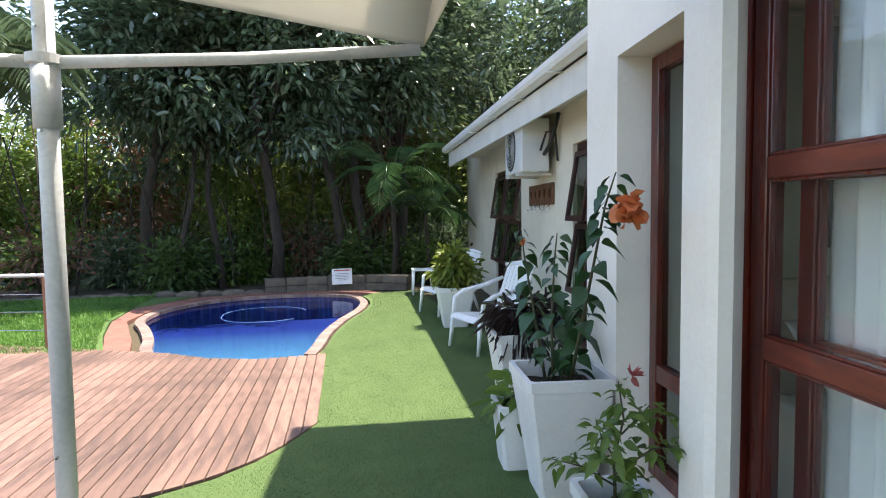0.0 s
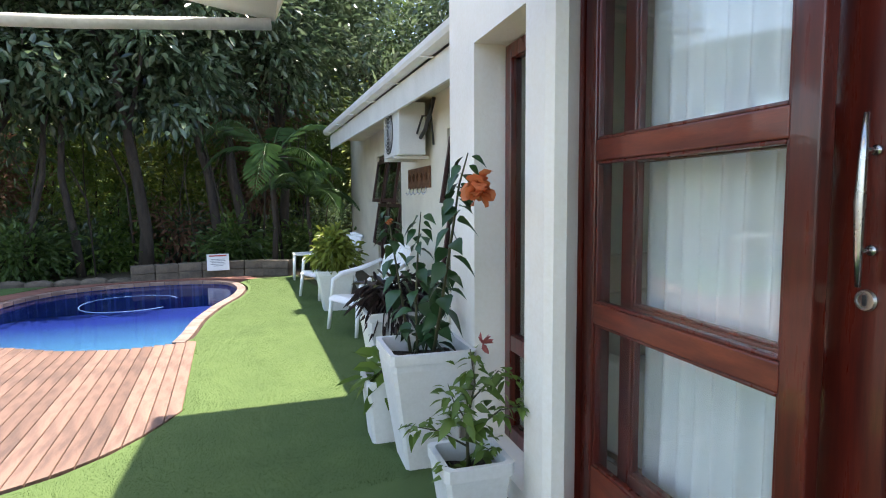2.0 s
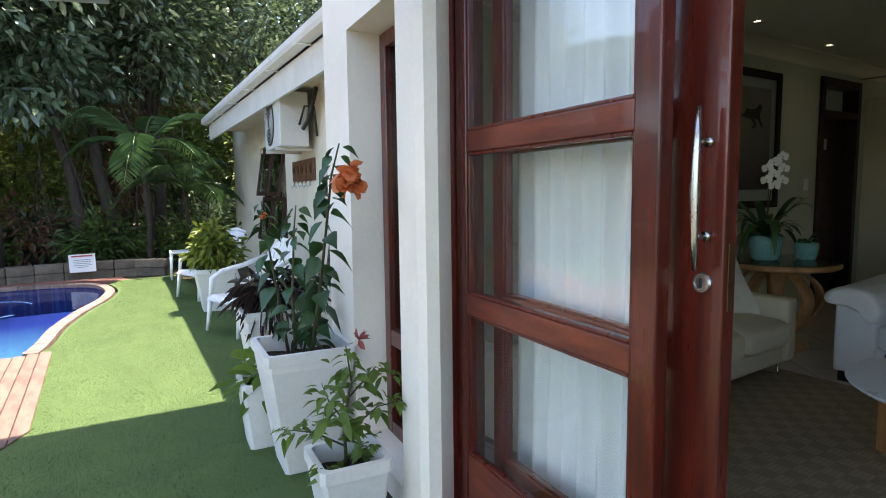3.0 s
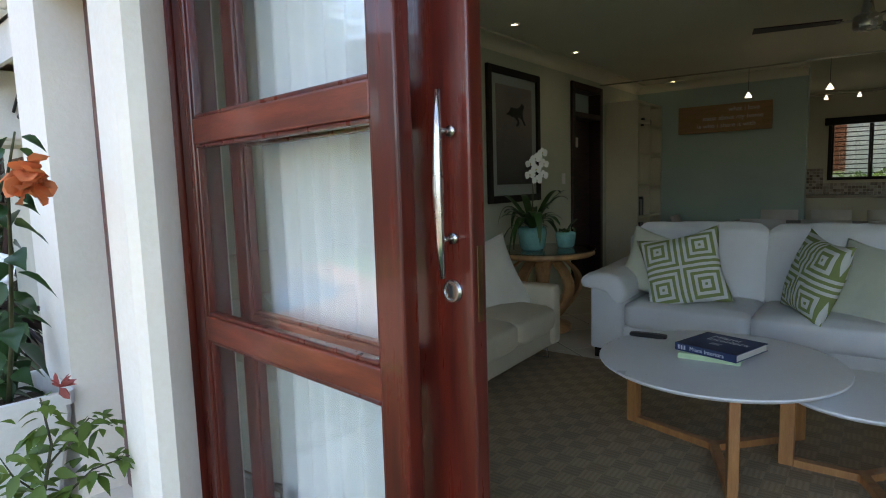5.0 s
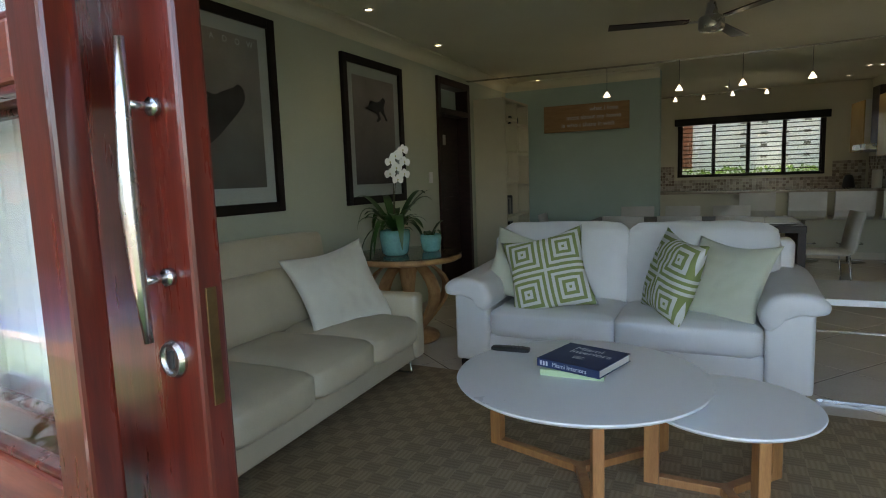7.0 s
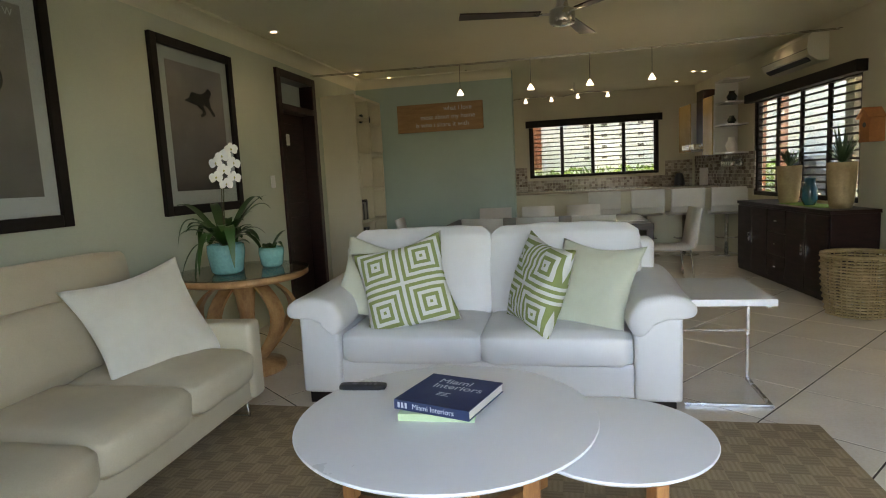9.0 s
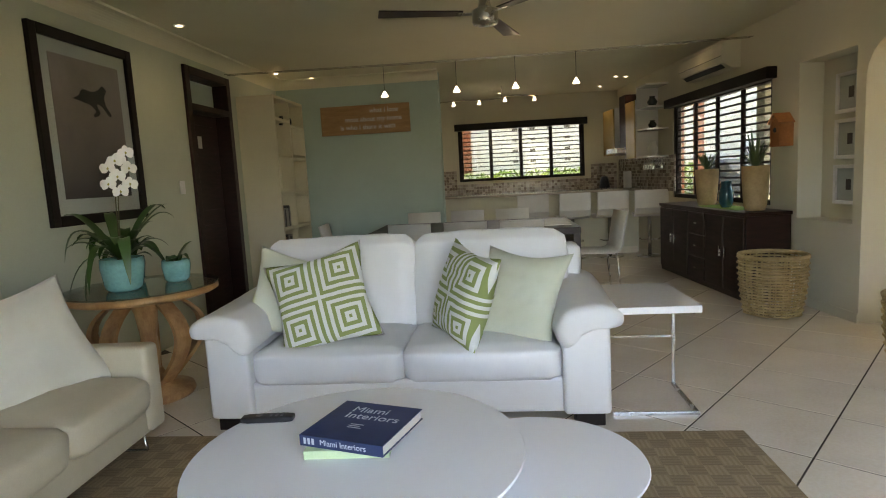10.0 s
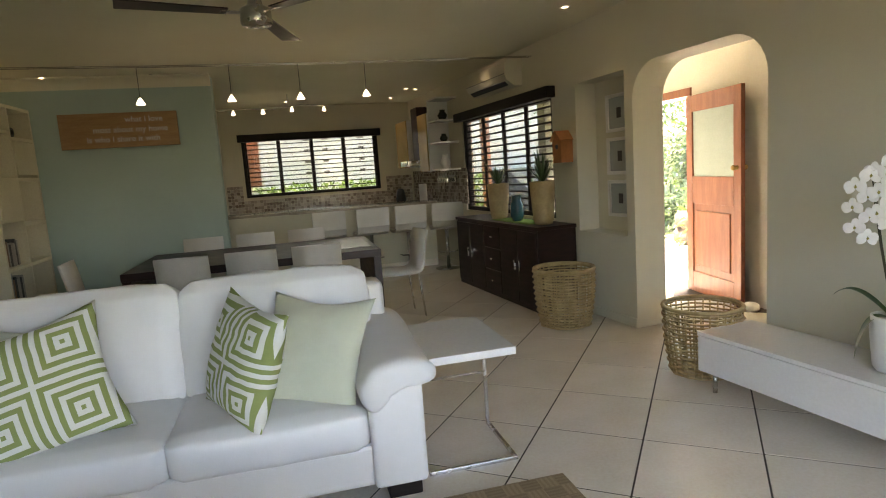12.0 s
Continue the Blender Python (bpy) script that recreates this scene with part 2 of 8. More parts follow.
def tube(bm, points, radii, seg=8, caps=True):
    pts = [Vector(p) for p in points]
    rs = radii if isinstance(radii, (list, tuple)) else [radii] * len(pts)
    last = None
    ref = Vector((0.31, 0.2, 0.93))
    for i, p in enumerate(pts):
        d = (pts[min(i + 1, len(pts) - 1)] - pts[max(i - 1, 0)]).normalized()
        if abs(d.dot(ref)) > 0.95:
            ref = Vector((0.9, 0.3, 0.1))
        x = ref.cross(d).normalized()
        y = d.cross(x)
        ring = [bm.verts.new(p + rs[i] * (x * math.cos(t) + y * math.sin(t))) for t in (2 * math.pi * k / seg for k in range(seg))]
        if last:
            for k in range(seg):
                bm.faces.new((last[k], last[(k + 1) % seg], ring[(k + 1) % seg], ring[k]))
        elif caps:
            bm.faces.new(ring[::-1])
        last = ring
    if caps:
        bm.faces.new(last)
    return bm


def lathe(bm, profile, seg=32, c=(0, 0, 0)):
    rings = []
    for r, z in profile:
        if r < 1e-5:
            rings.append([bm.verts.new((c[0], c[1], c[2] + z))])
        else:
            rings.append([bm.verts.new((c[0] + r * math.cos(t), c[1] + r * math.sin(t), c[2] + z)) for t in (2 * math.pi * i / seg for i in range(seg))])
    for a, b in zip(rings, rings[1:]):
        for i in range(seg):
            j = (i + 1) % seg
            if len(a) == 1 and len(b) > 1:
                bm.faces.new((a[0], b[i], b[j]))
            elif len(b) == 1 and len(a) > 1:
                bm.faces.new((a[i], a[j], b[0]))
            elif len(a) > 1:
                bm.faces.new((a[i], a[j], b[j], b[i]))
    return bm


def prism(bm, outline, z0, z1):
    """An upright block over an outline of (x, y)."""
    lo = [bm.verts.new((x, y, z0)) for x, y in outline]
    hi = [bm.verts.new((x, y, z1)) for x, y in outline]
    k = len(lo)
    for i in range(k):
        j = (i + 1) % k
        bm.faces.new((lo[i], lo[j], hi[j], hi[i]))
    bm.faces.new(lo[::-1])
    bm.faces.new(hi)
    return bm


def soft_box(bm, x0, x1, y0, y1, z0, z1, bulge=0.02, power=5.0, n=10, wrinkle=0.0, seed=0.0):
    """A stuffed block: rounded edges, faces that swell, and slight creases."""
    c = Vector(((x0 + x1) / 2, (y0 + y1) / 2, (z0 + z1) / 2))
    h = Vector((abs(x1 - x0) / 2, abs(y1 - y0) / 2, abs(z1 - z0) / 2))
    t = bmesh.new()
    bmesh.ops.create_cube(t, size=2.0)
    bmesh.ops.subdivide_edges(t, edges=t.edges[:], cuts=n, use_grid_fill=True)
    small = min(h)
    for v in t.verts:
        p = v.co.copy()
        e = [abs(t) for t in p]
        out = Vector()
        for i in range(3):
            k = power * h[i] / small
            j1, j2 = (i + 1) % 3, (i + 2) % 3
            k1, k2 = power * h[j1] / small, power * h[j2] / small
            shrink = 1 - 0.16 * (small / h[i]) * (e[j1] ** k1 + e[j2] ** k2) * e[i] ** 2
            swell = bulge * (1 - e[j1] ** 2.5) * (1 - e[j2] ** 2.5) * (1 if e[i] > 0.99 else 0)
            out[i] = h[i] * p[i] * shrink + math.copysign(swell, p[i])
        w = c + out
        if wrinkle:
            nv = noise.noise(w * 6 + Vector((seed, 0, 0))) + 0.5 * noise.noise(w * 14 + Vector((seed, 3, 0)))
            w += out.normalized() * nv * wrinkle
        v.co = w
    made = {v: bm.verts.new(v.co) for v in t.verts}
    for f in t.faces:
        bm.faces.new([made[v] for v in f.verts])
    t.free()
    return bm


def wall_with_holes(bm, s0, s1, y0, y1, z0, z1, holes):
    """An upright slab along x from s0 to s1, with rectangular openings (s, s, z, z) that go through it."""
    cuts = sorted({s0, s1, *(v for h in holes for v in h[:2])})
    for a, b in zip(cuts, cuts[1:]):
        spans = sorted((h[2], h[3]) for h in holes if h[0] <= a + 1e-6 and h[1] >= b - 1e-6)
        z = z0
        for lo, hi in spans:
            if lo > z + 1e-4:
                box(bm, a, b, y0, y1, z, lo)
            z = hi
        if z1 > z + 1e-4:
            box(bm, a, b, y0, y1, z, z1)
    return bm

# ---- plan: the front wall's frame (x into the house, y along it) and the garden-side frames ----
FRONT = pose(1.70, 1.25, 0, 0, 0, -6.5)
SIDE = pose(7.2, -2.2, 0, 0, 0, 5.71)
CEIL = 2.65
GRASS = -0.05

# ground: one sheet to the horizon, with a hole for the pool basin
POOL = [(-1.30, 6.62), (-0.95, 6.40), (-0.45, 6.25), (0.02, 6.30), (0.16, 6.66), (0.28, 7.45), (0.50, 8.3), (0.80, 9.2), (0.90, 10.0), (0.70, 10.7), (0.0, 11.0), (-0.9, 10.95), (-1.6, 10.6), (-2.05, 9.8), (-2.1, 9.0), (-1.85, 8.3), (-1.62, 7.6), (-1.5, 7.05)]


def smooth_loop(pts, per=5):
    out, k = [], len(pts)
    for i in range(k):
        p0, p1, p2, p3 = (Vector(pts[(i + o) % k]) for o in (-1, 0, 1, 2))
        for s in range(per):
            t = s / per
            out.append(0.5 * (2 * p1 + (p2 - p0) * t + (2 * p0 - 5 * p1 + 4 * p2 - p3) * t * t + (3 * p1 - p0 - 3 * p2 + p3) * t ** 3))
    return out


def grown(loop, by):
    k, out = len(loop), []
    for i in range(k):
        d = (loop[(i + 1) % k] - loop[i - 1]).normalized()
        out.append(loop[i] + Vector((d.y, -d.x)) * by)
    return out


POOL_EDGE = smooth_loop(POOL)
bm = bmesh.new()
outer = [bm.verts.new((900 * math.cos(t) - 0.5, 900 * math.sin(t) + 8.8, GRASS - 0.06)) for t in (2 * math.pi * i / 90 for i in range(90))]
inner = [bm.verts.new((p.x, p.y, GRASS - 0.06)) for p in grown(POOL_EDGE, 0.04)]
es = [bm.edges.new((v[i], v[(i + 1) % len(v)])) for v in (outer, inner) for i in range(len(v))]
bmesh.ops.triangle_fill(bm, edges=es, use_beauty=True)
GROUND_M = mat("leaf littered earth", (0.085, 0.06, 0.035), (0.05, 0.045, 0.02), 0.8, 20, 0.95, 0.9, 0.02)
structure("ground", bm, GROUND_M, "bare garden soil with leaf litter under trees", "ground")

# interior floor slab, below the tiles
bm = bmesh.new()
box(bm, 1.55, 13.0, -3.8, 3.6, -0.10, -0.0025)
floor = structure("floor", bm, GROUT, "large cream ceramic floor tiles with dark joints", "floor")

# front wall of the living room
bm = bmesh.new()
prism(bm, [(-0.22, 1.03), (-0.22, 0.86), (-0.20, 0.82), (-0.15, 0.815), (0.0, 0.98), (0.14, 0.98), (0.14, 1.03)], -0.1, 3.5)
box(bm, -0.22, 0.14, 1.03, 1.64, 2.08, 3.5)
box(bm, -0.22, 0.14, 1.03, 1.64, -0.1, 0.10)
box(bm, -0.22, 0.14, 1.64, 2.05, -0.1, 3.5)
box(bm, -0.22, 0.14, -2.8, 0.98, 2.42, 3.5)
box(bm, -0.22, 0.14, -5.0, -2.8, -0.1, 3.5)
bmesh.ops.bevel(bm, geom=[e for e in bm.edges if abs((e.verts[0].co - e.verts[1].co).normalized().z) > 0.9 and e.verts[0].co.x < -0.2 and abs(e.calc_face_angle(0)) > 0.5], offset=0.02, segments=3, affect="EDGES")
structure("wall_front", bm, PLASTER, "thick white plastered wall with rounded corners", "wall", FRONT)

# garden wing
bm = bmesh.new()
wall_with_holes(bm, 2.3, 12.0, -0.7, -0.5, -0.1, 2.75, [(3.3, 4.5, 0.05, 2.02), (6.7, 8.6, 0.05, 2.02)])
for v in bm.verts:
    v.co = Vector((-v.co.y, v.co.x, v.co.z))
structure("wall_wing", bm, CREAM, "cream plastered garden wing wall", "wall", FRONT)
bm = bmesh.new()
box(bm, 0.5, 4.5, 11.8, 12.0, -0.1, 2.75)
structure("wall_wing_end", bm, CREAM, "cream plastered end wall of the wing", "wall", FRONT)
bm = bmesh.new()
box(bm, 0.7, 4.5, 2.86, 11.8, -0.1, 0.0)
structure("floor_wing", bm, TILE, "plain floor of the garden wing", "floor", FRONT)
bm = bmesh.new()
box(bm, 2.9, 3.0, 2.72, 11.8, 0.0, 2.75)
structure("wall_wing_back", bm, OFFWHITE, "plain inner wall of the wing", "wall", FRONT)

# living room walls
bm = bmesh.new()
wall_with_holes(bm, 2.0, 9.5, 3.33, 3.53, -0.1, CEIL, [(7.175, 8.08, 0.0, 2.46)])
structure("wall_north", bm, SAGE, "pale sage green painted living room wall", "wall")
bm = bmesh.new()
box(bm, 9.5, 9.7, 1.2, 3.53, -0.1, CEIL, 0.012)
structure("wall_end", bm, BLUEWALL, "pale duck-egg blue painted dining wall", "wall")
bm = bmesh.new()
box(bm, 9.7, 12.63, 1.5, 1.7, -0.1, CEIL)
structure("wall_kitchen_side", bm, OFFWHITE, "off-white painted kitchen side wall", "wall")
bm = bmesh.new()
wall_with_holes(bm, -2.4, 1.7, -12.83, -12.63, -0.1, CEIL, [(-1.07, 1.18, 1.19, 2.16)])
for v in bm.verts:
    v.co = Vector((-v.co.y, v.co.x, v.co.z))
structure("wall_kitchen", bm, OFFWHITE, "off-white painted kitchen wall under the window", "wall")

# garden-side wall with arch, niche and window
bm = bmesh.new()
A0, A1, ATOP, AR = -1.80, -0.55, 2.15, 0.28
wall_with_holes(bm, -6.0, 0.45, -0.30, 0.0, -0.1, CEIL, [(A0, A1, -0.1, CEIL), (-0.45, 0.26, 0.77, 2.13)])
wall_with_holes(bm, 0.45, 5.9, -0.13, 0.0, -0.1, CEIL, [(0.68, 3.05, 0.86, 2.10)])
arch = [(A0, CEIL)] + [(A0 + AR - AR * math.cos(t), ATOP - AR + AR * math.sin(t)) for t in (math.pi / 2 * i / 8 for i in range(9))]
arch += [(A1 - AR + AR * math.sin(t), ATOP - AR + AR * math.cos(t)) for t in (math.pi / 2 * i / 8 for i in range(9))] + [(A1, CEIL)]
fr = [bm.verts.new((x, 0, z)) for x, z in arch]
bk = [bm.verts.new((x, -0.30, z)) for x, z in arch]
bm.faces.new(fr), bm.faces.new(bk[::-1])
for i in range(len(arch)):
    j = (i + 1) % len(arch)
    bm.faces.new((fr[i], fr[j], bk[j], bk[i]))
box(bm, -0.45, 0.26, -0.30, -0.22, 0.77, 2.13)
structure("wall_south", bm, OFFWHITE, "warm off-white wall with an archway and a niche", "wall", SIDE)

# entrance lobby behind the arch
bm = bmesh.new()
wall_with_holes(bm, 4.9, 8.75, -3.75, -3.55, -0.1, CEIL, [(7.68, 8.48, -0.1, 2.0)])
# Gap in this unseen end wall is added to let daylight in.
box(bm, 8.55, 8.75, -3.55, -3.45, -0.1, CEIL)
box(bm, 8.55, 8.75, -2.46, -2.36, -0.1, CEIL)
box(bm, 8.55, 8.75, -3.45, -2.46, 2.4, CEIL)
box(bm, 4.9, 5.1, -3.55, -2.72, -0.1, CEIL)
structure("wall_lobby", bm, PLASTER, "white plastered entrance lobby wall", "wall")

bm = bmesh.new()
prism(bm, [(2.05, -4.2), (13.0, -4.2), (13.0, 3.55), (1.92, 3.55), (1.2, -3.6)], CEIL, CEIL + 0.12)
structure("ceiling", bm, CEILING, "warm white plastered ceiling", "ceiling")

# roofs: slab over the main house with a deep eave, and the wing's pitched roof
bm = bmesh.new()
eave = [FRONT @ Vector((-0.90, u, 0)) for u in (3.38, -4.9)]
prism(bm, [(eave[0].x, eave[0].y), (eave[1].x, eave[1].y), (5.0, -3.9), (13.1, -3.9), (13.1, 3.6), (3.0, 4.6)], 3.5, 3.65)
structure("roof_main", bm, WHITEPAINT, "flat main roof with a deep white eave", "roof")

# ---- sliding doors ----
BRASS = mat("worn brass", (0.45, 0.30, 0.12), (0.36, 0.24, 0.09), 6, 60, 0.3, 0.05, metal=1.0)

DULLBRASS = mat("tarnished brass", (0.20, 0.13, 0.06), (0.13, 0.08, 0.04), 9, 80, 0.5, 0.1, metal=1.0)


def door_panel(name, v0, v1, u0, u1, label, top=2.34, wide=0.085):
    """A glazed timber panel between u0 and u1, with three rails that divide it into panes."""
    th = thing(name, FRONT, label, "door", "sliding doors")
    st = 0.075
    for a, b in ((u0, u0 + wide), (u1 - st, u1)):
        part("stile", boxed(v0, v1, a, b, 0.0, top, 0.006), MAHOGANY, th)
    for z0, z1 in ((0.0, 0.27), (0.84, 0.92), (1.463, 1.542), (top - 0.11, top)):
        part("rail", boxed(v0 + 0.002, v1 - 0.002, u0 + wide, u1 - st, z0, z1, 0.006), WORN, th)
    for z0, z1 in ((0.27, 0.84), (0.92, 1.463), (1.542, top - 0.11)):
        a, b, w = u0 + wide, u1 - st, 0.012
        bead = bmesh.new()
        for q in ((a, a + w, z0, z1), (b - w, b, z0, z1), (a + w, b - w, z0, z0 + w), (a + w, b - w, z1 - w, z1)):
            box(bead, v0 + 0.008, v1 - 0.008, *q, 0.004)
        part("bead", bead, MAHOGANY, th)
        pane = part("pane", boxed((v0 + v1) / 2 - 0.002, (v0 + v1) / 2 + 0.002, a + w, b - w, z0 + w, z1 - w), CLEAR, th, "clear glass pane")
        pane.visible_shadow = False
    return th


outer_door = door_panel("sliding_door", -0.010, 0.035, -0.085, 0.94, "red mahogany sliding door panel with three glass panes")
inner_door = door_panel("sliding_door", 0.090, 0.134, -0.19, 0.83, "varnished mahogany sliding door with a steel pull handle", wide=0.25)
HU = -0.143
bm = bmesh.new()
tube(bm, [(0.050, HU, 1.125), (0.046, HU, 1.20), (0.043, HU, 1.31), (0.046, HU, 1.42), (0.050, HU, 1.505)], [0.006, 0.009, 0.012, 0.009, 0.006], 12)
handle = part("pull_handle", bm, CHROME, inner_door, "slim bowed brushed steel pull handle", True)
for z in (1.205, 1.425):
    part("standoff", rod(rod(bmesh.new(), (0.045, HU, z), (0.088, HU, z), 0.006), (0.080, HU, z), (0.0895, HU, z), 0.012), CHROME, handle, "", True)
bm = bmesh.new()
lathe(bm, [(0, 0.007), (0.017, 0.007), (0.0185, 0.010), (0.0225, 0.010), (0.026, 0.004), (0.026, 0.0)], 32)
bm.transform(pose(0.090, HU + 0.008, 1.092, 0, -90, 0))
lock = part("lock_escutcheon", bm, CHROME, inner_door, "round steel key escutcheon")
part("keyhole", boxed(0.0802, 0.0832, HU + 0.0035, HU + 0.0125, 1.080, 1.104, 0.001), BLACK, lock)
part("strike_plate", boxed(0.104, 0.120, -0.1925, -0.1895, 1.03, 1.19, 0.001), DULLBRASS, inner_door, "worn brass lock plate on the edge")

bm = bmesh.new()
box(bm, -0.06, 0.12, 0.945, 0.98, 0, 2.34, 0.004)
box(bm, -0.06, 0.12, -2.8, 0.945, 2.341, 2.419, 0.004)
structure("frame_door", bm, MAHOGANY, "red mahogany door frame", "door frame", FRONT)
structure("threshold", boxed(-0.10, 0.13, -2.8, 0.945, -0.045, -0.003, 0.004), MAHOGANY, "timber sliding door threshold", "threshold", FRONT)


def curtain(v, u0, u1, z0, z1, folds, depth=0.035):
    bm = bmesh.new()
    n, rows = folds * 10, 14
    grid = []
    for j in range(rows + 1):
        h = j / rows
        row = []
        for i in range(n + 1):
            t = i / n
            u = u0 + (u1 - u0) * t
            w = depth * (0.6 + 0.4 * (1 - h)) * math.sin(2 * math.pi * folds * t + 0.8 * math.sin(9 * t) + 0.3 * h)
            row.append(bm.verts.new((v + w + 0.01 * noise.noise(Vector((u * 9, h * 2, 0))), u, z0 + (z1 - z0) * h)))
        grid.append(row)
    for j in range(rows):
        for i in range(n):
            bm.faces.new((grid[j][i], grid[j][i + 1], grid[j + 1][i + 1], grid[j + 1][i]))
    ob = part("curtain", bm, CURTAIN_M, None, "sheer pale blue-white curtain in soft folds", True, FRONT)
    return tagged(ob, "", "curtain")


curtain(0.23, -0.03, 0.85, 0.02, 2.5, 9)

# narrow window in the front wall
def frame_of(name, m, label, x0, x1, y0, y1, z0, z1, w, material, category="window"):
    """A frame in the local x/z plane between y0 and y1."""
    th = thing(name, m, label, category)
    for a, b in ((x0, x0 + w), (x1 - w, x1)):
        part("window_frame", boxed(a, b, y0, y1, z0, z1, 0.004), material, th)
    for a, b in ((z0, z0 + w), (z1 - w, z1)):
        part("window_frame", boxed(x0 + w, x1 - w, y0, y1, a, b, 0.004), material, th)
    return th


FRONT_TURN = FRONT @ pose(0, 0, 0, 0, 0, 90)   # local x along the wall, local y out of the house
win = frame_of("window_1", FRONT_TURN, "tall narrow mahogany window in a plastered recess", 1.04, 1.63, 0.0, 0.06, 0.10, 2.07, 0.07, MAHOGANY)
win["kind"] = "structure"
part("window_frame", boxed(1.11, 1.56, 0.002, 0.058, 0.56, 0.64, 0.004), MAHOGANY, win)
for z0, z1 in ((0.17, 0.56), (0.64, 2.0)):
    part("pane", boxed(1.11, 1.56, 0.028, 0.032, z0, z1), DARKGLASS, win).visible_shadow = False


# ---- sofas ----
def white_sofa():
    W, D = 2.16, 0.92
    th = thing("sofa", pose(4.80, -0.05, 0), "white leather two-seater sofa with padded arms", "sofa")
    bm = bmesh.new()
    box(bm, 0.04, D, 0.02, W - 0.02, 0.08, 0.27, 0.02)
    part("base", bm, WHITELEATHER, th)
    roll = smooth_loop([(-0.005, 0.535), (-0.038, 0.565), (-0.030, 0.605), (0.02, 0.640), (0.10, 0.655), (0.18, 0.650), (0.25, 0.620), (0.29, 0.56), (0.298, 0.50), (0.275, 0.450), (0.235, 0.435), (0.20, 0.48), (0.10, 0.53)], 4)
    for outer, sign in ((0.0, 1), (W, -1)):
        a, b = sorted((outer + sign * 0.025, outer + sign * 0.262))
        arm = part("arm", boxed(0.0, D - 0.02, a, b, 0.08, 0.545, 0.022, 3), WHITELEATHER, th, "", True)
        bm = bmesh.new()
        rows = []
        for x, size in ((-0.045, 0.45), (-0.042, 0.72), (-0.032, 0.90), (-0.012, 0.98), (0.02, 1.0), (0.12, 1.0), (0.25, 1.0), (0.40, 1.0), (0.55, 1.0), (0.70, 1.0), (0.86, 0.97), (0.885, 0.85), (0.89, 0.5)):
            ring = []
            for p in roll:
                q, z = 0.13 + (p.x - 0.13) * size, 0.555 + (p.y - 0.555) * size
                crease = 0.006 * noise.noise(Vector((x * 7, q * 9, z * 9 + 5 * sign))) + 0.003 * noise.noise(Vector((x * 22, q * 20, z * 20)))
                ring.append(bm.verts.new((x, outer + sign * (q + crease), z + crease + 0.045 * max(0.0, x) ** 1.5)))
            rows.append(ring)
        for r0, r1 in zip(rows, rows[1:]):
            for i in range(len(roll)):
                j = (i + 1) % len(roll)
                bm.faces.new((r0[i], r0[j], r1[j], r1[i]))
        bm.faces.new(rows[0][::-1]), bm.faces.new(rows[-1])
        part("arm_pad", bm, WHITELEATHER, th, "", True)
    for k in range(2):
        y0 = 0.26 + k * (W - 0.52) / 2
        y1 = y0 + (W - 0.52) / 2
        part("seat", soft_box(bmesh.new(), 0.02, 0.72, y0 + 0.004, y1 - 0.004, 0.24, 0.44, 0.018, 9, 18, 0.007, k * 3.3), WHITELEATHER, th, "", True)
        bm = bmesh.new()
        soft_box(bm, -0.11, 0.13, y0 - 0.10 * (k == 0) + 0.004, y1 + 0.10 * (k == 1) - 0.004, -0.02, 0.565, 0.022, 12.0, 20, 0.013, 8 + k)
        bm.transform(Matrix.Translation((0.64, 0, 0.40)) @ Matrix.Rotation(radians(12), 4, "Y"))
        part("back_cushion", bm, WHITELEATHER, th, "", True)
    part("backrest", boxed(D - 0.20, D, 0.06, W - 0.06, 0.08, 0.86, 0.04, 3), WHITELEATHER, th, "", True)
    for x in (0.05, D - 0.13):
        for y in (0.05, W - 0.19):
            bm = boxed(x, x + 0.09, y, y + 0.15, 0.0, 0.09, 0.006)
            part("leg", bm, BLACKFRAME, th, "low black wooden foot")
    return th


white_sofa()


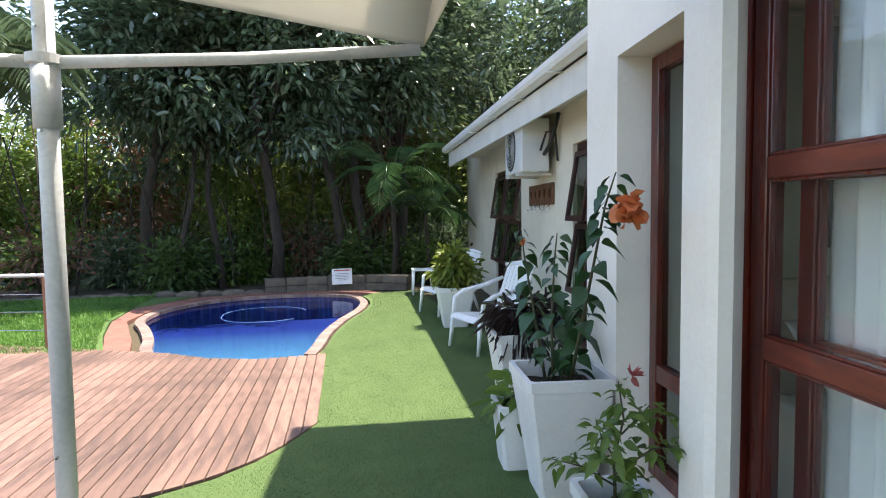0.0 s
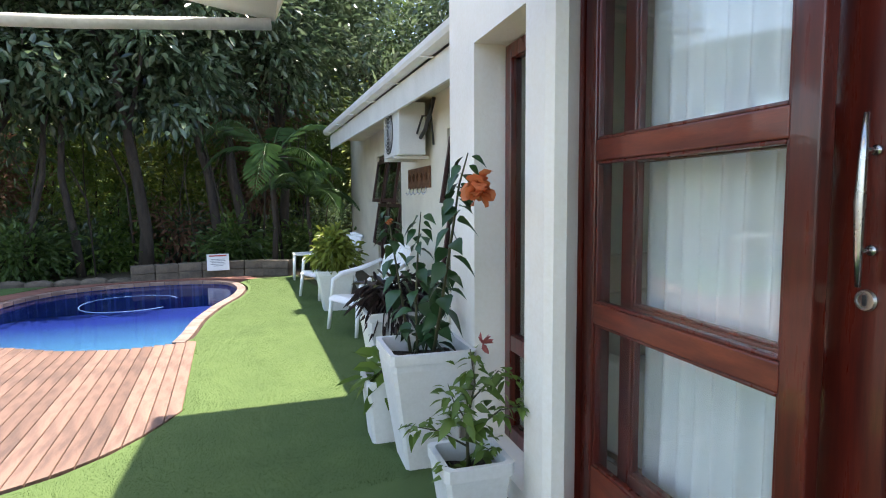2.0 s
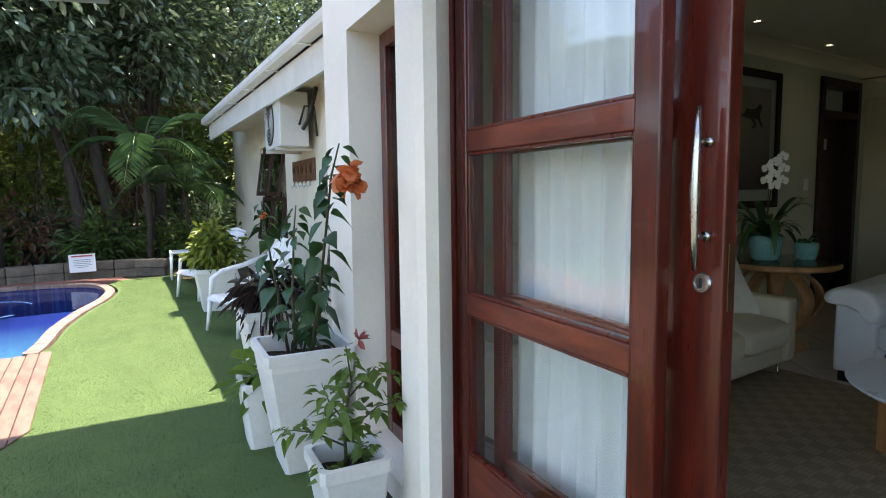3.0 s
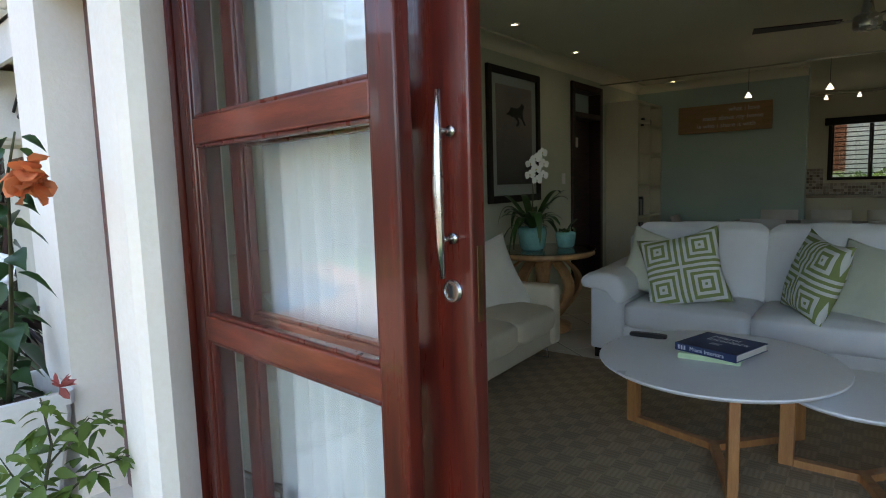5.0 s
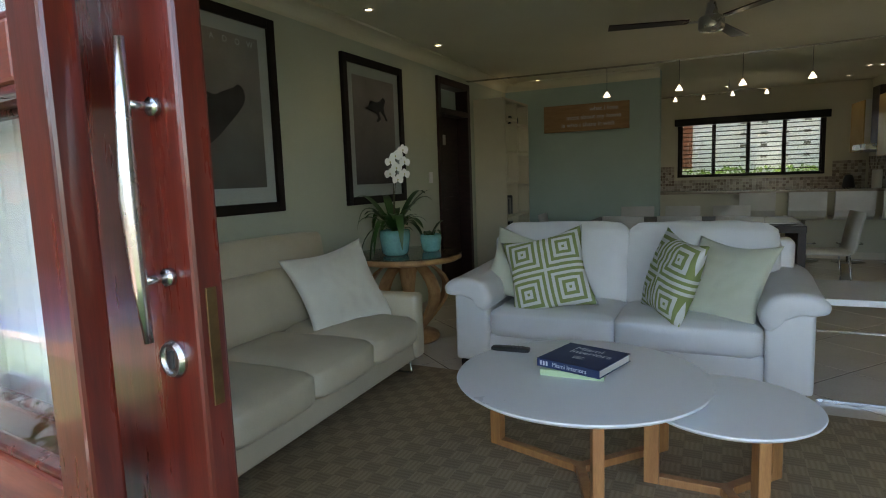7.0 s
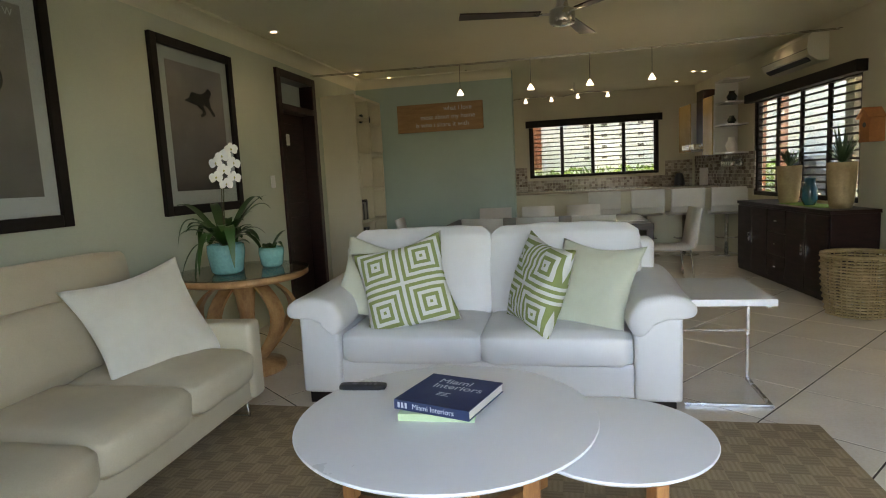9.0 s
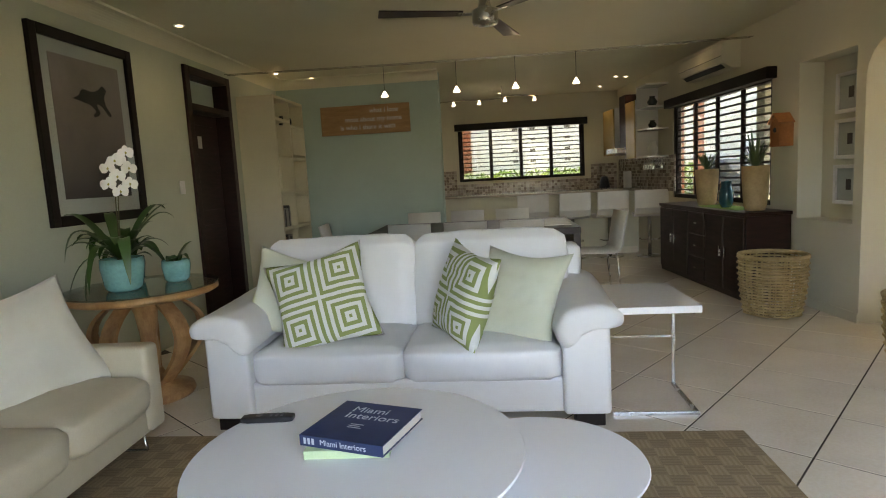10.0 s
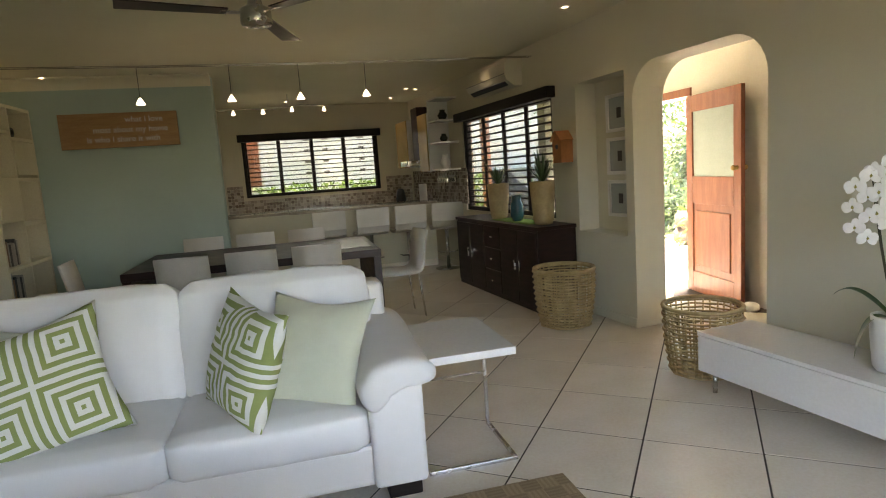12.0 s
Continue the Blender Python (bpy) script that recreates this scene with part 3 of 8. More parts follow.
def cream_sofa():
    x0, x1, y0, y1 = 2.15, 4.70, 2.27, 3.24
    th = thing("sofa", Matrix.Translation((4.7, 2.27, 0)) @ Matrix.Rotation(radians(2.2), 4, "Z") @ Matrix.Translation((-4.7, -2.27, 0)), "long cream leather sofa against the sage wall", "sofa")
    part("base", boxed(x0 + 0.02, x1 - 0.02, y0 + 0.03, y1, 0.11, 0.27, 0.02, 3), CREAMLEATHER, th, "", True)
    for a, b in ((x0, x0 + 0.13), (x1 - 0.13, x1)):
        bm = boxed(a, b, y0 + 0.0, y1 - 0.02, 0.12, 0.56, 0.03, 4)
        part("arm", bm, CREAMLEATHER, th, "", True)
    w = (x1 - x0 - 0.27) / 4
    for k in range(4):
        a = x0 + 0.135 + k * w
        part("seat", soft_box(bmesh.new(), a + 0.004, a + w - 0.004, y0 - 0.03, y1 - 0.25, 0.24, 0.43, 0.024, 4, 14, 0.010, k * 2.1), CREAMLEATHER, th, "", True)
    bm = bmesh.new()
    soft_box(bm, x0 + 0.13, x1 - 0.13, -0.09, 0.09, 0.0, 0.36, 0.02, 4, 12, 0.004, 4.4)
    bm.transform(Matrix.Translation((0, y1 - 0.28, 0.42)) @ Matrix.Rotation(radians(-12), 4, "X"))
    part("backrest", bm, CREAMLEATHER, th, "", True)
    bm = bmesh.new()
    soft_box(bm, x0 + 0.02, x1 - 0.02, -0.08, 0.08, 0.0, 0.26, 0.015, 4, 12, 0.003, 6.4)
    bm.transform(Matrix.Translation((0, y1 - 0.14, 0.72)) @ Matrix.Rotation(radians(-8), 4, "X"))
    part("headrest", bm, CREAMLEATHER, th, "", True)
    part("backrest", boxed(x0 + 0.05, x1 - 0.05, y1 - 0.16, y1 - 0.02, 0.2, 0.86, 0.03), CREAMLEATHER, th)
    for x in (x0 + 0.12, x1 - 0.10):
        bm = bmesh.new()
        tube(bm, [(x, y0 + 0.08, 0.13), (x, y0 + 0.06, 0.012), (x, y1 - 0.1, 0.012), (x, y1 - 0.1, 0.13)], 0.009, 8)
        part("leg", bm, CHROME, th, "thin chrome runner leg", True)
    return th


cream_sofa()


def pillow(name, m, w, h, t, material, label, seed=0.0, slump=0.0):
    bm = bmesh.new()
    n = 30
    rows = {}
    for side in (1, -1):
        for j in range(n + 1):
            for i in range(n + 1):
                x, y = 2 * i / n - 1, 2 * j / n - 1
                edge = max(abs(x), abs(y)) > 0.999
                if side == -1 and edge:
                    rows[side, i, j] = rows[1, i, j]
                    continue
                body = max((1 - abs(x) ** 2.6) * (1 - abs(y) ** 2.6), 0) ** 0.62
                pull = 1 - 0.15 * (1 - min(abs(x), abs(y)) ** 2) * max(abs(x), abs(y)) ** 3
                nz = noise.noise(Vector((x * 2.2 + seed, y * 2.2, side))) * 0.12 + noise.noise(Vector((x * 6 + seed, y * 6, side))) * 0.08 + noise.noise(Vector((x * 3 + y * 5 + seed, x * 9 - y * 3, side))) * 0.05
                z = side * t / 2 * body * (1 + nz) + slump * (x * x * 0.5 + y * x * 0.4)
                rows[side, i, j] = bm.verts.new((x * w / 2 * pull, y * h / 2 * pull, z))
    for side in (1, -1):
        for j in range(n):
            for i in range(n):
                q = (rows[side, i, j], rows[side, i + 1, j], rows[side, i + 1, j + 1], rows[side, i, j + 1])
                bm.faces.new(q if side == 1 else q[::-1])
    ob = part(name, bm, material, None, label, True, m)
    return tagged(ob, "", "cushion", "scatter cushions")


def fretwork():
    """White cloth printed with nested green squares in four quarters."""
    m, n, l, p = nodes_of("green fret print cloth")
    tc = n.new("ShaderNodeTexCoord")
    sp = n.new("ShaderNodeSeparateXYZ")
    l.new(tc.outputs["Object"], sp.inputs[0])

    def op(kind, a, b=None):
        q = n.new("ShaderNodeMath")
        q.operation = kind
        for k, value in enumerate((a, b)):
            if value is None:
                continue
            if hasattr(value, "links"):
                l.new(value, q.inputs[k])
            else:
                q.inputs[k].default_value = value
        return q.outputs[0]
    qx = op("ABSOLUTE", op("SUBTRACT", op("MULTIPLY", op("ABSOLUTE", sp.outputs[0]), 7.5), 1.05))
    qy = op("ABSOLUTE", op("SUBTRACT", op("MULTIPLY", op("ABSOLUTE", sp.outputs[1]), 7.5), 1.05))
    d = op("MAXIMUM", qx, qy)
    stripe = op("GREATER_THAN", op("FRACT", op("ADD", op("MULTIPLY", d, 3.3), 0.785)), 0.50)
    weave = link_noise(n, l, 300, 2)
    col = mixer(n, l, stripe, (0.66, 0.67, 0.63), (0.235, 0.285, 0.10))
    col = mixer(n, l, 0.2, col, weave.outputs[0], "OVERLAY")
    l.new(col, p.inputs["Base Color"])
    p.inputs["Roughness"].default_value = 0.9
    b = n.new("ShaderNodeBump")
    b.inputs["Strength"].default_value, b.inputs["Distance"].default_value = 0.5, 0.002
    l.new(weave.outputs[0], b.inputs["Height"])
    l.new(b.outputs[0], p.inputs["Normal"])
    return m


FRET = fretwork()
# cushions: local x across, local y up, local z out of the face


def upright(x, y, z, turn, lean, roll):
    """Facing the door (-x), turned about the upright, leaning back, then rolled in its own plane."""
    return Matrix.Translation((x, y, z)) @ Matrix.Rotation(radians(-90 + turn), 4, "Z") @ Matrix.Rotation(radians(90 - lean), 4, "X") @ Matrix.Rotation(radians(roll), 4, "Z")


pillow("cushion", upright(5.02, 1.49, 0.67, 4, 22, 14), 0.57, 0.56, 0.17, FRET, "white cushion with a green square fret print", 1.0)
pillow("cushion", upright(5.04, 0.71, 0.665, -58, 16, -8), 0.53, 0.55, 0.20, FRET, "white cushion with a green square fret print, turned sideways", 2.0)
pillow("cushion", upright(5.17, 1.70, 0.67, 12, 24, -16), 0.54, 0.52, 0.12, PALEGREEN, "plain pale green linen cushion", 3.0)
pillow("cushion", upright(5.12, 0.41, 0.635, -30, 28, -5), 0.55, 0.54, 0.16, PALEGREEN, "plain pale green linen cushion, slumped against the arm", 4.0, 0.05)
pillow("cushion", Matrix.Translation((4.31, 2.68, 0.63)) @ Matrix.Rotation(radians(-22), 4, "Z") @ Matrix.Rotation(radians(62), 4, "X") @ Matrix.Rotation(radians(8), 4, "Z"), 0.65, 0.60, 0.17, LINEN, "plump cream linen cushion on the cream sofa", 5.0)
pillow("cushion", Matrix.Translation((2.72, 2.66, 0.63)) @ Matrix.Rotation(radians(20), 4, "Z") @ Matrix.Rotation(radians(55), 4, "X"), 0.54, 0.5, 0.15, LINEN, "plump cream linen cushion on the cream sofa", 6.0)


# ---- coffee tables ----
def round_top_table(x, y, r, h, turn, label, leg_angles):
    th = thing("coffee_table", pose(x, y, 0, 0, 0, turn), label, "table", "nest of coffee tables")
    bm = bmesh.new()
    lathe(bm, [(0, h - 0.022), (r - 0.02, h - 0.022), (r - 0.003, h - 0.010), (r, h - 0.005), (r - 0.003, h), (0, h)], 72)
    part("tabletop", bm, TABLEWHITE, th, "thin round matt white top")
    rr = r * 0.86
    for a in leg_angles:
        m = Matrix.Rotation(radians(a), 4, "Z")
        part("leg", boxed(rr - 0.034, rr + 0.026, -0.021, 0.021, 0.0, h - 0.023, 0.003, m=m), OAK, th)
        part("stretcher", boxed(0.018, rr - 0.035, -0.021, 0.021, 0.0, 0.045, 0.003, m=m), OAK, th)
    part("hub", lathe(bmesh.new(), [(0, 0.0), (0.03, 0.0), (0.03, 0.045), (0, 0.045)], 12), OAK, th)
    return th


round_top_table(3.69, 0.985, 0.535, 0.46, 0, "large round white coffee table on an oak tripod base", (200, 73, 318))
round_top_table(3.72, 0.405, 0.335, 0.40, 0, "small round white coffee table with oak legs", (202, 90, 320))


def lettering(words, size, m, material, parent, label):
    cu = bpy.data.curves.new("words", "FONT")
    cu.body, cu.size, cu.extrude, cu.align_x = words, size, 0.0004, "LEFT"
    tmp = bpy.data.objects.new("words", cu)
    scene.collection.objects.link(tmp)
    me = bpy.data.meshes.new_from_object(tmp.evaluated_get(bpy.context.evaluated_depsgraph_get()))
    bpy.data.objects.remove(tmp)
    me.materials.clear()
    me.materials.append(material)
    ob = new("lettering", me)
    ob.parent, ob.matrix_basis = parent, m
    return tagged(ob, label)


NAVY = mat("navy cloth cover", (0.022, 0.045, 0.13), (0.018, 0.035, 0.10), 4, 250, 0.5, 0.15, 0.0008)
PAPER = mat("paper edges", (0.62, 0.60, 0.55), (0.55, 0.53, 0.48), 4, 60, 0.9, 0.4, 0.001, stretch=(1, 1, 40))
MINT = mat("mint green cover", (0.52, 0.68, 0.42), (0.47, 0.62, 0.38), 4, 200, 0.5, 0.1)
INK = mat("white print", (0.62, 0.66, 0.72), None, 4, 100, 0.6, 0)


def book(m, w, d, t, cover, label):
    """Spine on -y, w along the spine, cover up."""
    th = thing("book", m, label, "book", "books on the coffee table")
    part("pages", boxed(-w / 2 + 0.004, w / 2 - 0.004, -d / 2 + 0.004, d / 2 - 0.005, 0.003, t - 0.003), PAPER, th, "cream page edges")
    bm = bmesh.new()
    box(bm, -w / 2, w / 2, -d / 2, d / 2, 0, 0.003)
    box(bm, -w / 2, w / 2, -d / 2, d / 2, t - 0.003, t)
    box(bm, -w / 2, w / 2, -d / 2, -d / 2 + 0.003, 0.003, t - 0.003)
    part("cover", bm, cover, th)
    return th


BOOK_Z = 0.46
book(pose(3.74, 1.01, BOOK_Z, 0, 0, -88), 0.27, 0.24, 0.026, MINT, "mint green hardback under the navy book")
nb = book(pose(3.755, 0.98, BOOK_Z + 0.026, 0, 0, -107), 0.30, 0.29, 0.036, NAVY, "navy blue hardback lying on the mint book")
lettering("Miami", 0.058, pose(-0.085, 0.065, 0.0365), INK, nb, "white title lettering")
lettering("Interiors", 0.058, pose(-0.085, 0.015, 0.0365), INK, nb, "white title lettering")
for k in range(3):
    part("bar", boxed(-0.03, 0.02 - 0.01 * (k % 2), -0.03 - 0.012 * k, -0.026 - 0.012 * k, 0.036, 0.0366), INK, nb)
lettering("Miami Interiors", 0.027, pose(-0.075, -0.1455, 0.010, 90, 0, 0), INK, nb, "white spine lettering")
for k in range(3):
    part("bar", boxed(-0.135 + 0.015 * k, -0.126 + 0.015 * k, -0.1457, -0.145, 0.008, 0.028), INK, nb)

rc = thing("remote_control", pose(3.91, 1.375, 0.46, 0, 0, 4), "black television remote on the coffee table", "remote")
bm = bmesh.new()
soft_box(bm, -0.024, 0.024, -0.095, 0.095, 0.0, 0.022, 0.002, 3, 6)
part("body", bm, BLACK, rc, "", True)
BTN = mat("grey rubber button", (0.16, 0.16, 0.17), None, 5, 90, 0.6)
part("dial", lathe(bmesh.new(), [(0.0, 0.0245), (0.012, 0.0245), (0.016, 0.021)], 18, (0, 0.03, 0)), BTN, rc)
for k in range(9):
    part("button", boxed(-0.014 + 0.011 * (k % 3) - 0.001, -0.007 + 0.011 * (k % 3), -0.06 + 0.02 * (k // 3), -0.05 + 0.02 * (k // 3), 0.020, 0.0245, 0.001), BTN, rc)

# ---- rug ----
RUGM, _n, _l, _p = nodes_of("brown basket weave rug")
_tc = _n.new("ShaderNodeTexCoord")
_mp = _n.new("ShaderNodeMapping")
_mp.inputs["Rotation"].default_value = (0, 0, radians(0))
_l.new(_tc.outputs["Object"], _mp.inputs["Vector"])
_ck = _n.new("ShaderNodeTexChecker")
_ck.inputs["Scale"].default_value = 12.0
_ck.inputs["Color1"].default_value, _ck.inputs["Color2"].default_value = (0.57, 0.57, 0.57, 1), (0.39, 0.39, 0.39, 1)
_l.new(_mp.outputs[0], _ck.inputs["Vector"])
_wv = []
for _axis in ("X", "Y"):
    _w = _n.new("ShaderNodeTexWave")
    _w.bands_direction = _axis
    _w.inputs["Scale"].default_value, _w.inputs["Distortion"].default_value, _w.inputs["Detail"].default_value = 13.5, 1.2, 2.0
    _l.new(_mp.outputs[0], _w.inputs["Vector"])
    _wv.append(_w.outputs["Fac"])
_weave = mixer(_n, _l, _ck.outputs["Fac"], _wv[0], _wv[1])
_strand = mixer(_n, _l, _weave, (0.275, 0.200, 0.112), (0.33, 0.245, 0.145))
_strand = mixer(_n, _l, 0.60, _strand, _ck.outputs[0], "OVERLAY")
_nz, _nb = link_noise(_n, _l, 260, 2), link_noise(_n, _l, 2.0, 4)
_c = mixer(_n, _l, 0.35, _strand, _nz.outputs[0], "OVERLAY")
_c = mixer(_n, _l, 0.25, _c, _nb.outputs[0], "OVERLAY")
_l.new(_c, _p.inputs["Base Color"])
_p.inputs["Roughness"].default_value = 0.95
_b = _n.new("ShaderNodeBump")
_b.inputs["Strength"].default_value, _b.inputs["Distance"].default_value = 0.8, 0.004
_l.new(_nz.outputs[0], _b.inputs["Height"]), _l.new(_b.outputs[0], _p.inputs["Normal"])
tagged(part("rug", boxed(2.25, 4.76, -0.64, 2.75, 0.001, 0.012, 0.004), RUGM, None, "brown rug with a basketweave pattern"), "", "rug")

# ---- side table in C shape ----
st = thing("side_table", pose(4.80, -0.06, 0), "white lacquered side table on a chrome C frame", "table")
part("tabletop", boxed(0.0, 0.60, -0.40, 0.0, 0.592, 0.628, 0.004), GLOSSWHITE, st)
bm = bmesh.new()
for x0, x1, y0, y1 in ((0.17, 0.188, -0.445, -0.03), (0.188, 0.618, -0.445, -0.427), (0.17, 0.188, -0.03, 0.0)):
    box(bm, x0, x1, y0, y1, 0.0, 0.018, 0.002)
part("foot", bm, CHROME, st, "chrome floor frame")
part("post", boxed(0.60, 0.618, -0.445, -0.427, 0.0185, 0.60, 0.002), CHROME, st)
part("crossbar", boxed(0.604, 0.614, -0.426, -0.03, 0.30, 0.310), CHROME, st)
part("top_frame", boxed(0.04, 0.58, -0.38, -0.365, 0.575, 0.591), CHROME, st)


# ---- round lamp table with plants ----
rt = thing("round_table", pose(5.40, 2.78, 0), "round turned-wood table with a glass top and curved ribs", "table")
part("tabletop", lathe(bmesh.new(), [(0, 0.665), (0.42, 0.665), (0.45, 0.68), (0.45, 0.70), (0.40, 0.715), (0, 0.715)], 64), PINE, rt, "", True)
part("glass_top", lathe(bmesh.new(), [(0, 0.716), (0.452, 0.716), (0.454, 0.72), (0.452, 0.726), (0, 0.726)], 64), DARKGLASS, rt, "round glass sheet")
part("base", lathe(bmesh.new(), [(0, 0), (0.24, 0), (0.25, 0.02), (0.24, 0.05), (0.10, 0.10), (0.06, 0.18), (0, 0.18)], 40), PINE, rt, "", True)
part("column", lathe(bmesh.new(), [(0.045, 0.17), (0.06, 0.24), (0.05, 0.40), (0.07, 0.55), (0.11, 0.664)], 24), PINE, rt, "", True)
for k in range(5):
    bm = bmesh.new()
    prof = []
    for i in range(13):
        t = i / 12
        prof.append((0.10 + 0.24 * math.sin(math.pi * t ** 1.25) ** 0.8, 0.09 + 0.574 * t))
    for (r0, z0), (r1, z1) in zip(prof, prof[1:]):
        vs = [bm.verts.new((r, y, z)) for r, z in ((r0 - 0.014, z0), (r0 + 0.016, z0), (r1 + 0.016, z1), (r1 - 0.014, z1)) for y in (-0.05, 0.05)]
        for f in ((0, 2, 4, 6), (7, 5, 3, 1), (0, 1, 3, 2), (2, 3, 5, 4), (4, 5, 7, 6), (6, 7, 1, 0)):
            bm.faces.new([vs[i] for i in f])
    bmesh.ops.remove_doubles(bm, verts=bm.verts, dist=0.0005)
    part("rib", bm, PINE, rt, "curved wooden rib", False, pose(0, 0, 0, 0, 0, 30 + 72 * k))

TEAL = mat("aqua glazed ceramic", (0.20, 0.46, 0.43), (0.15, 0.38, 0.36), 5, 50, 0.18, 0.05, coat=0.5)
DEEPTEAL = mat("teal glazed ceramic", (0.05, 0.30, 0.31), (0.04, 0.22, 0.24), 5, 50, 0.15, 0.05, coat=0.5)
WHITECERAMIC = mat("white ceramic", (0.75, 0.74, 0.71), (0.70, 0.69, 0.66), 5, 50, 0.3, 0.08)
STRAP = leaf_mat("orchid leaf", (0.035, 0.10, 0.025), (0.06, 0.15, 0.03), 0.35, 0.15)
PETAL = mat("white petal", (0.92, 0.91, 0.88), (0.84, 0.83, 0.78), 9, 120, 0.6, 0.1)
LIP = mat("yellow green orchid lip", (0.45, 0.42, 0.12), (0.36, 0.30, 0.10), 9, 90, 0.6)
STEM = mat("green brown stem", (0.07, 0.075, 0.03), (0.05, 0.045, 0.02), 8, 60, 0.6)


def blade(bm, base, heading, length, width, rise, droop, n=9, fold=0.25):
    """One long arching leaf."""
    d = Vector((math.cos(heading), math.sin(heading), 0))
    s = Vector((-d.y, d.x, 0))
    last = None
    for i in range(n + 1):
        t = i / n
        p = Vector(base) + d * length * (t * (1 - 0.25 * t * droop)) + Vector((0, 0, length * (rise * t - droop * t * t)))
        w = width * (math.sin(math.pi * min(0.12 + 0.88 * t, 1)) ** 0.7 + 0.02) / 2
        up = Vector((0, 0, fold * w))
        row = [bm.verts.new(p - s * w + up), bm.verts.new(p), bm.verts.new(p + s * w + up)]
        if last:
            for k in range(2):
                bm.faces.new((last[k], last[k + 1], row[k + 1], row[k]))
        last = row
    return bm


def petal_ring(bm, c, facing, size, rnd):
    """One orchid flower: five broad petals round a lip."""
    q = facing.to_track_quat("Z", "Y").to_matrix()
    for k, (ang, wide) in enumerate(((90, 0.8), (210, 0.75), (330, 0.75), (10, 1.25), (170, 1.25))):
        a = radians(ang + rnd.uniform(-8, 8))
        dx, dy = Vector((math.cos(a), math.sin(a), 0)), Vector((-math.sin(a), math.cos(a), 0))
        L = size * 0.5
        hub = bm.verts.new(Vector(c) + q @ (dx * L * 0.5 + Vector((0, 0, 0.10 * L + 0.003 * k))))
        rim = []
        for j in range(11):
            b = 2 * math.pi * j / 11
            x, y = 0.53 + 0.49 * math.cos(b), 0.46 * wide * math.sin(b)
            rim.append(bm.verts.new(Vector(c) + q @ (dx * L * x + dy * L * y + Vector((0, 0, 0.12 * L * math.sin(3 * x) - 0.10 * L * abs(y) + 0.003 * k)))))
        for j in range(11):
            bm.faces.new((hub, rim[j], rim[(j + 1) % 11]))


def orchid(m, pot, rnd, label, stems, height, leaves, blooms, pot_r=0.09, pot_h=0.15, leaf_len=0.28, lean=-0.07):
    th = thing("orchid", m, label, "plant", "orchids")
    part("pot", lathe(bmesh.new(), [(0, 0), (pot_r * 0.7, 0), (pot_r * 0.85, 0.02), (pot_r, pot_h * 0.75), (pot_r * 0.96, pot_h), (pot_r * 0.88, pot_h), (pot_r * 0.88, pot_h * 0.85), (0, pot_h * 0.85)], 36), pot, th, "", True)
    bm = bmesh.new()
    for k in range(leaves):
        blade(bm, (0, 0, pot_h * 0.88), 2 * math.pi * k / leaves + rnd.uniform(-0.3, 0.3), leaf_len * rnd.uniform(0.6, 1.25), 0.052 * rnd.uniform(0.8, 1.4), rnd.uniform(0.7, 1.7), rnd.uniform(0.7, 1.7), 12)
    part("foliage", bm, STRAP, th, "dark green strap leaves", True)
    for s in range(stems):
        ang = rnd.uniform(0, 6.28)
        top = Vector((0.03 * math.cos(ang), lean + 0.03 * math.sin(ang), height * rnd.uniform(0.9, 1.0)))
        pts = [Vector((0.015 * s, 0, pot_h * 0.8)) + (top - Vector((0, 0, pot_h * 0.8))) * t + Vector((0.03 * math.sin(3 * t), 0.02 * math.sin(2.2 * t), 0)) for t in (0, 0.25, 0.5, 0.75, 1)]
        part("stem", tube(bmesh.new(), pts, [0.004, 0.004, 0.0035, 0.003, 0.002], 6), STEM, th, "", True)
        for k in range(blooms):
            bm = bmesh.new()
            side = 1 if k % 2 else -1
            p = pts[-1] + Vector((-0.02 + rnd.uniform(-0.02, 0.01), 0.026 * side + (s - 0.5) * 0.075 + rnd.uniform(-0.008, 0.008), 0.03 - 0.047 * k - 0.06 * s))
            face = Vector((-1, 0.25 * side + rnd.uniform(-0.2, 0.2), rnd.uniform(-0.25, 0.1)))
            petal_ring(bm, p, face, 0.088, rnd)
            flower = part("bloom", bm, PETAL, th, "white orchid flower", True)
            part("lip", lathe(bmesh.new(), [(0, 0.016), (0.006, 0.012), (0.009, 0.004), (0.004, 0.0)], 8), LIP, flower, "yellow-green lip", True, Matrix.Translation(p) @ face.to_track_quat("Z", "Y").to_matrix().to_4x4())
    return th


rnd = random.Random(4)
orchid(pose(5.275, 2.815, 0.726, 0, 0, 34), TEAL, rnd, "white orchid in an aqua ceramic pot on the round table", 2, 0.83, 30, 5, 0.125, 0.20, 0.42)
orchid(pose(5.58, 2.96, 0.726, 0, 0, 70), DEEPTEAL, rnd, "leafy orchid without flowers in a teal pot", 0, 0.4, 7, 0, 0.085, 0.17, 0.20)
orchid(pose(5.55, 2.63, 0.726, 0, 0, 130), TEAL, rnd, "small succulent in an aqua bowl on the round table", 0, 0.3, 6, 0, 0.09, 0.14, 0.12)


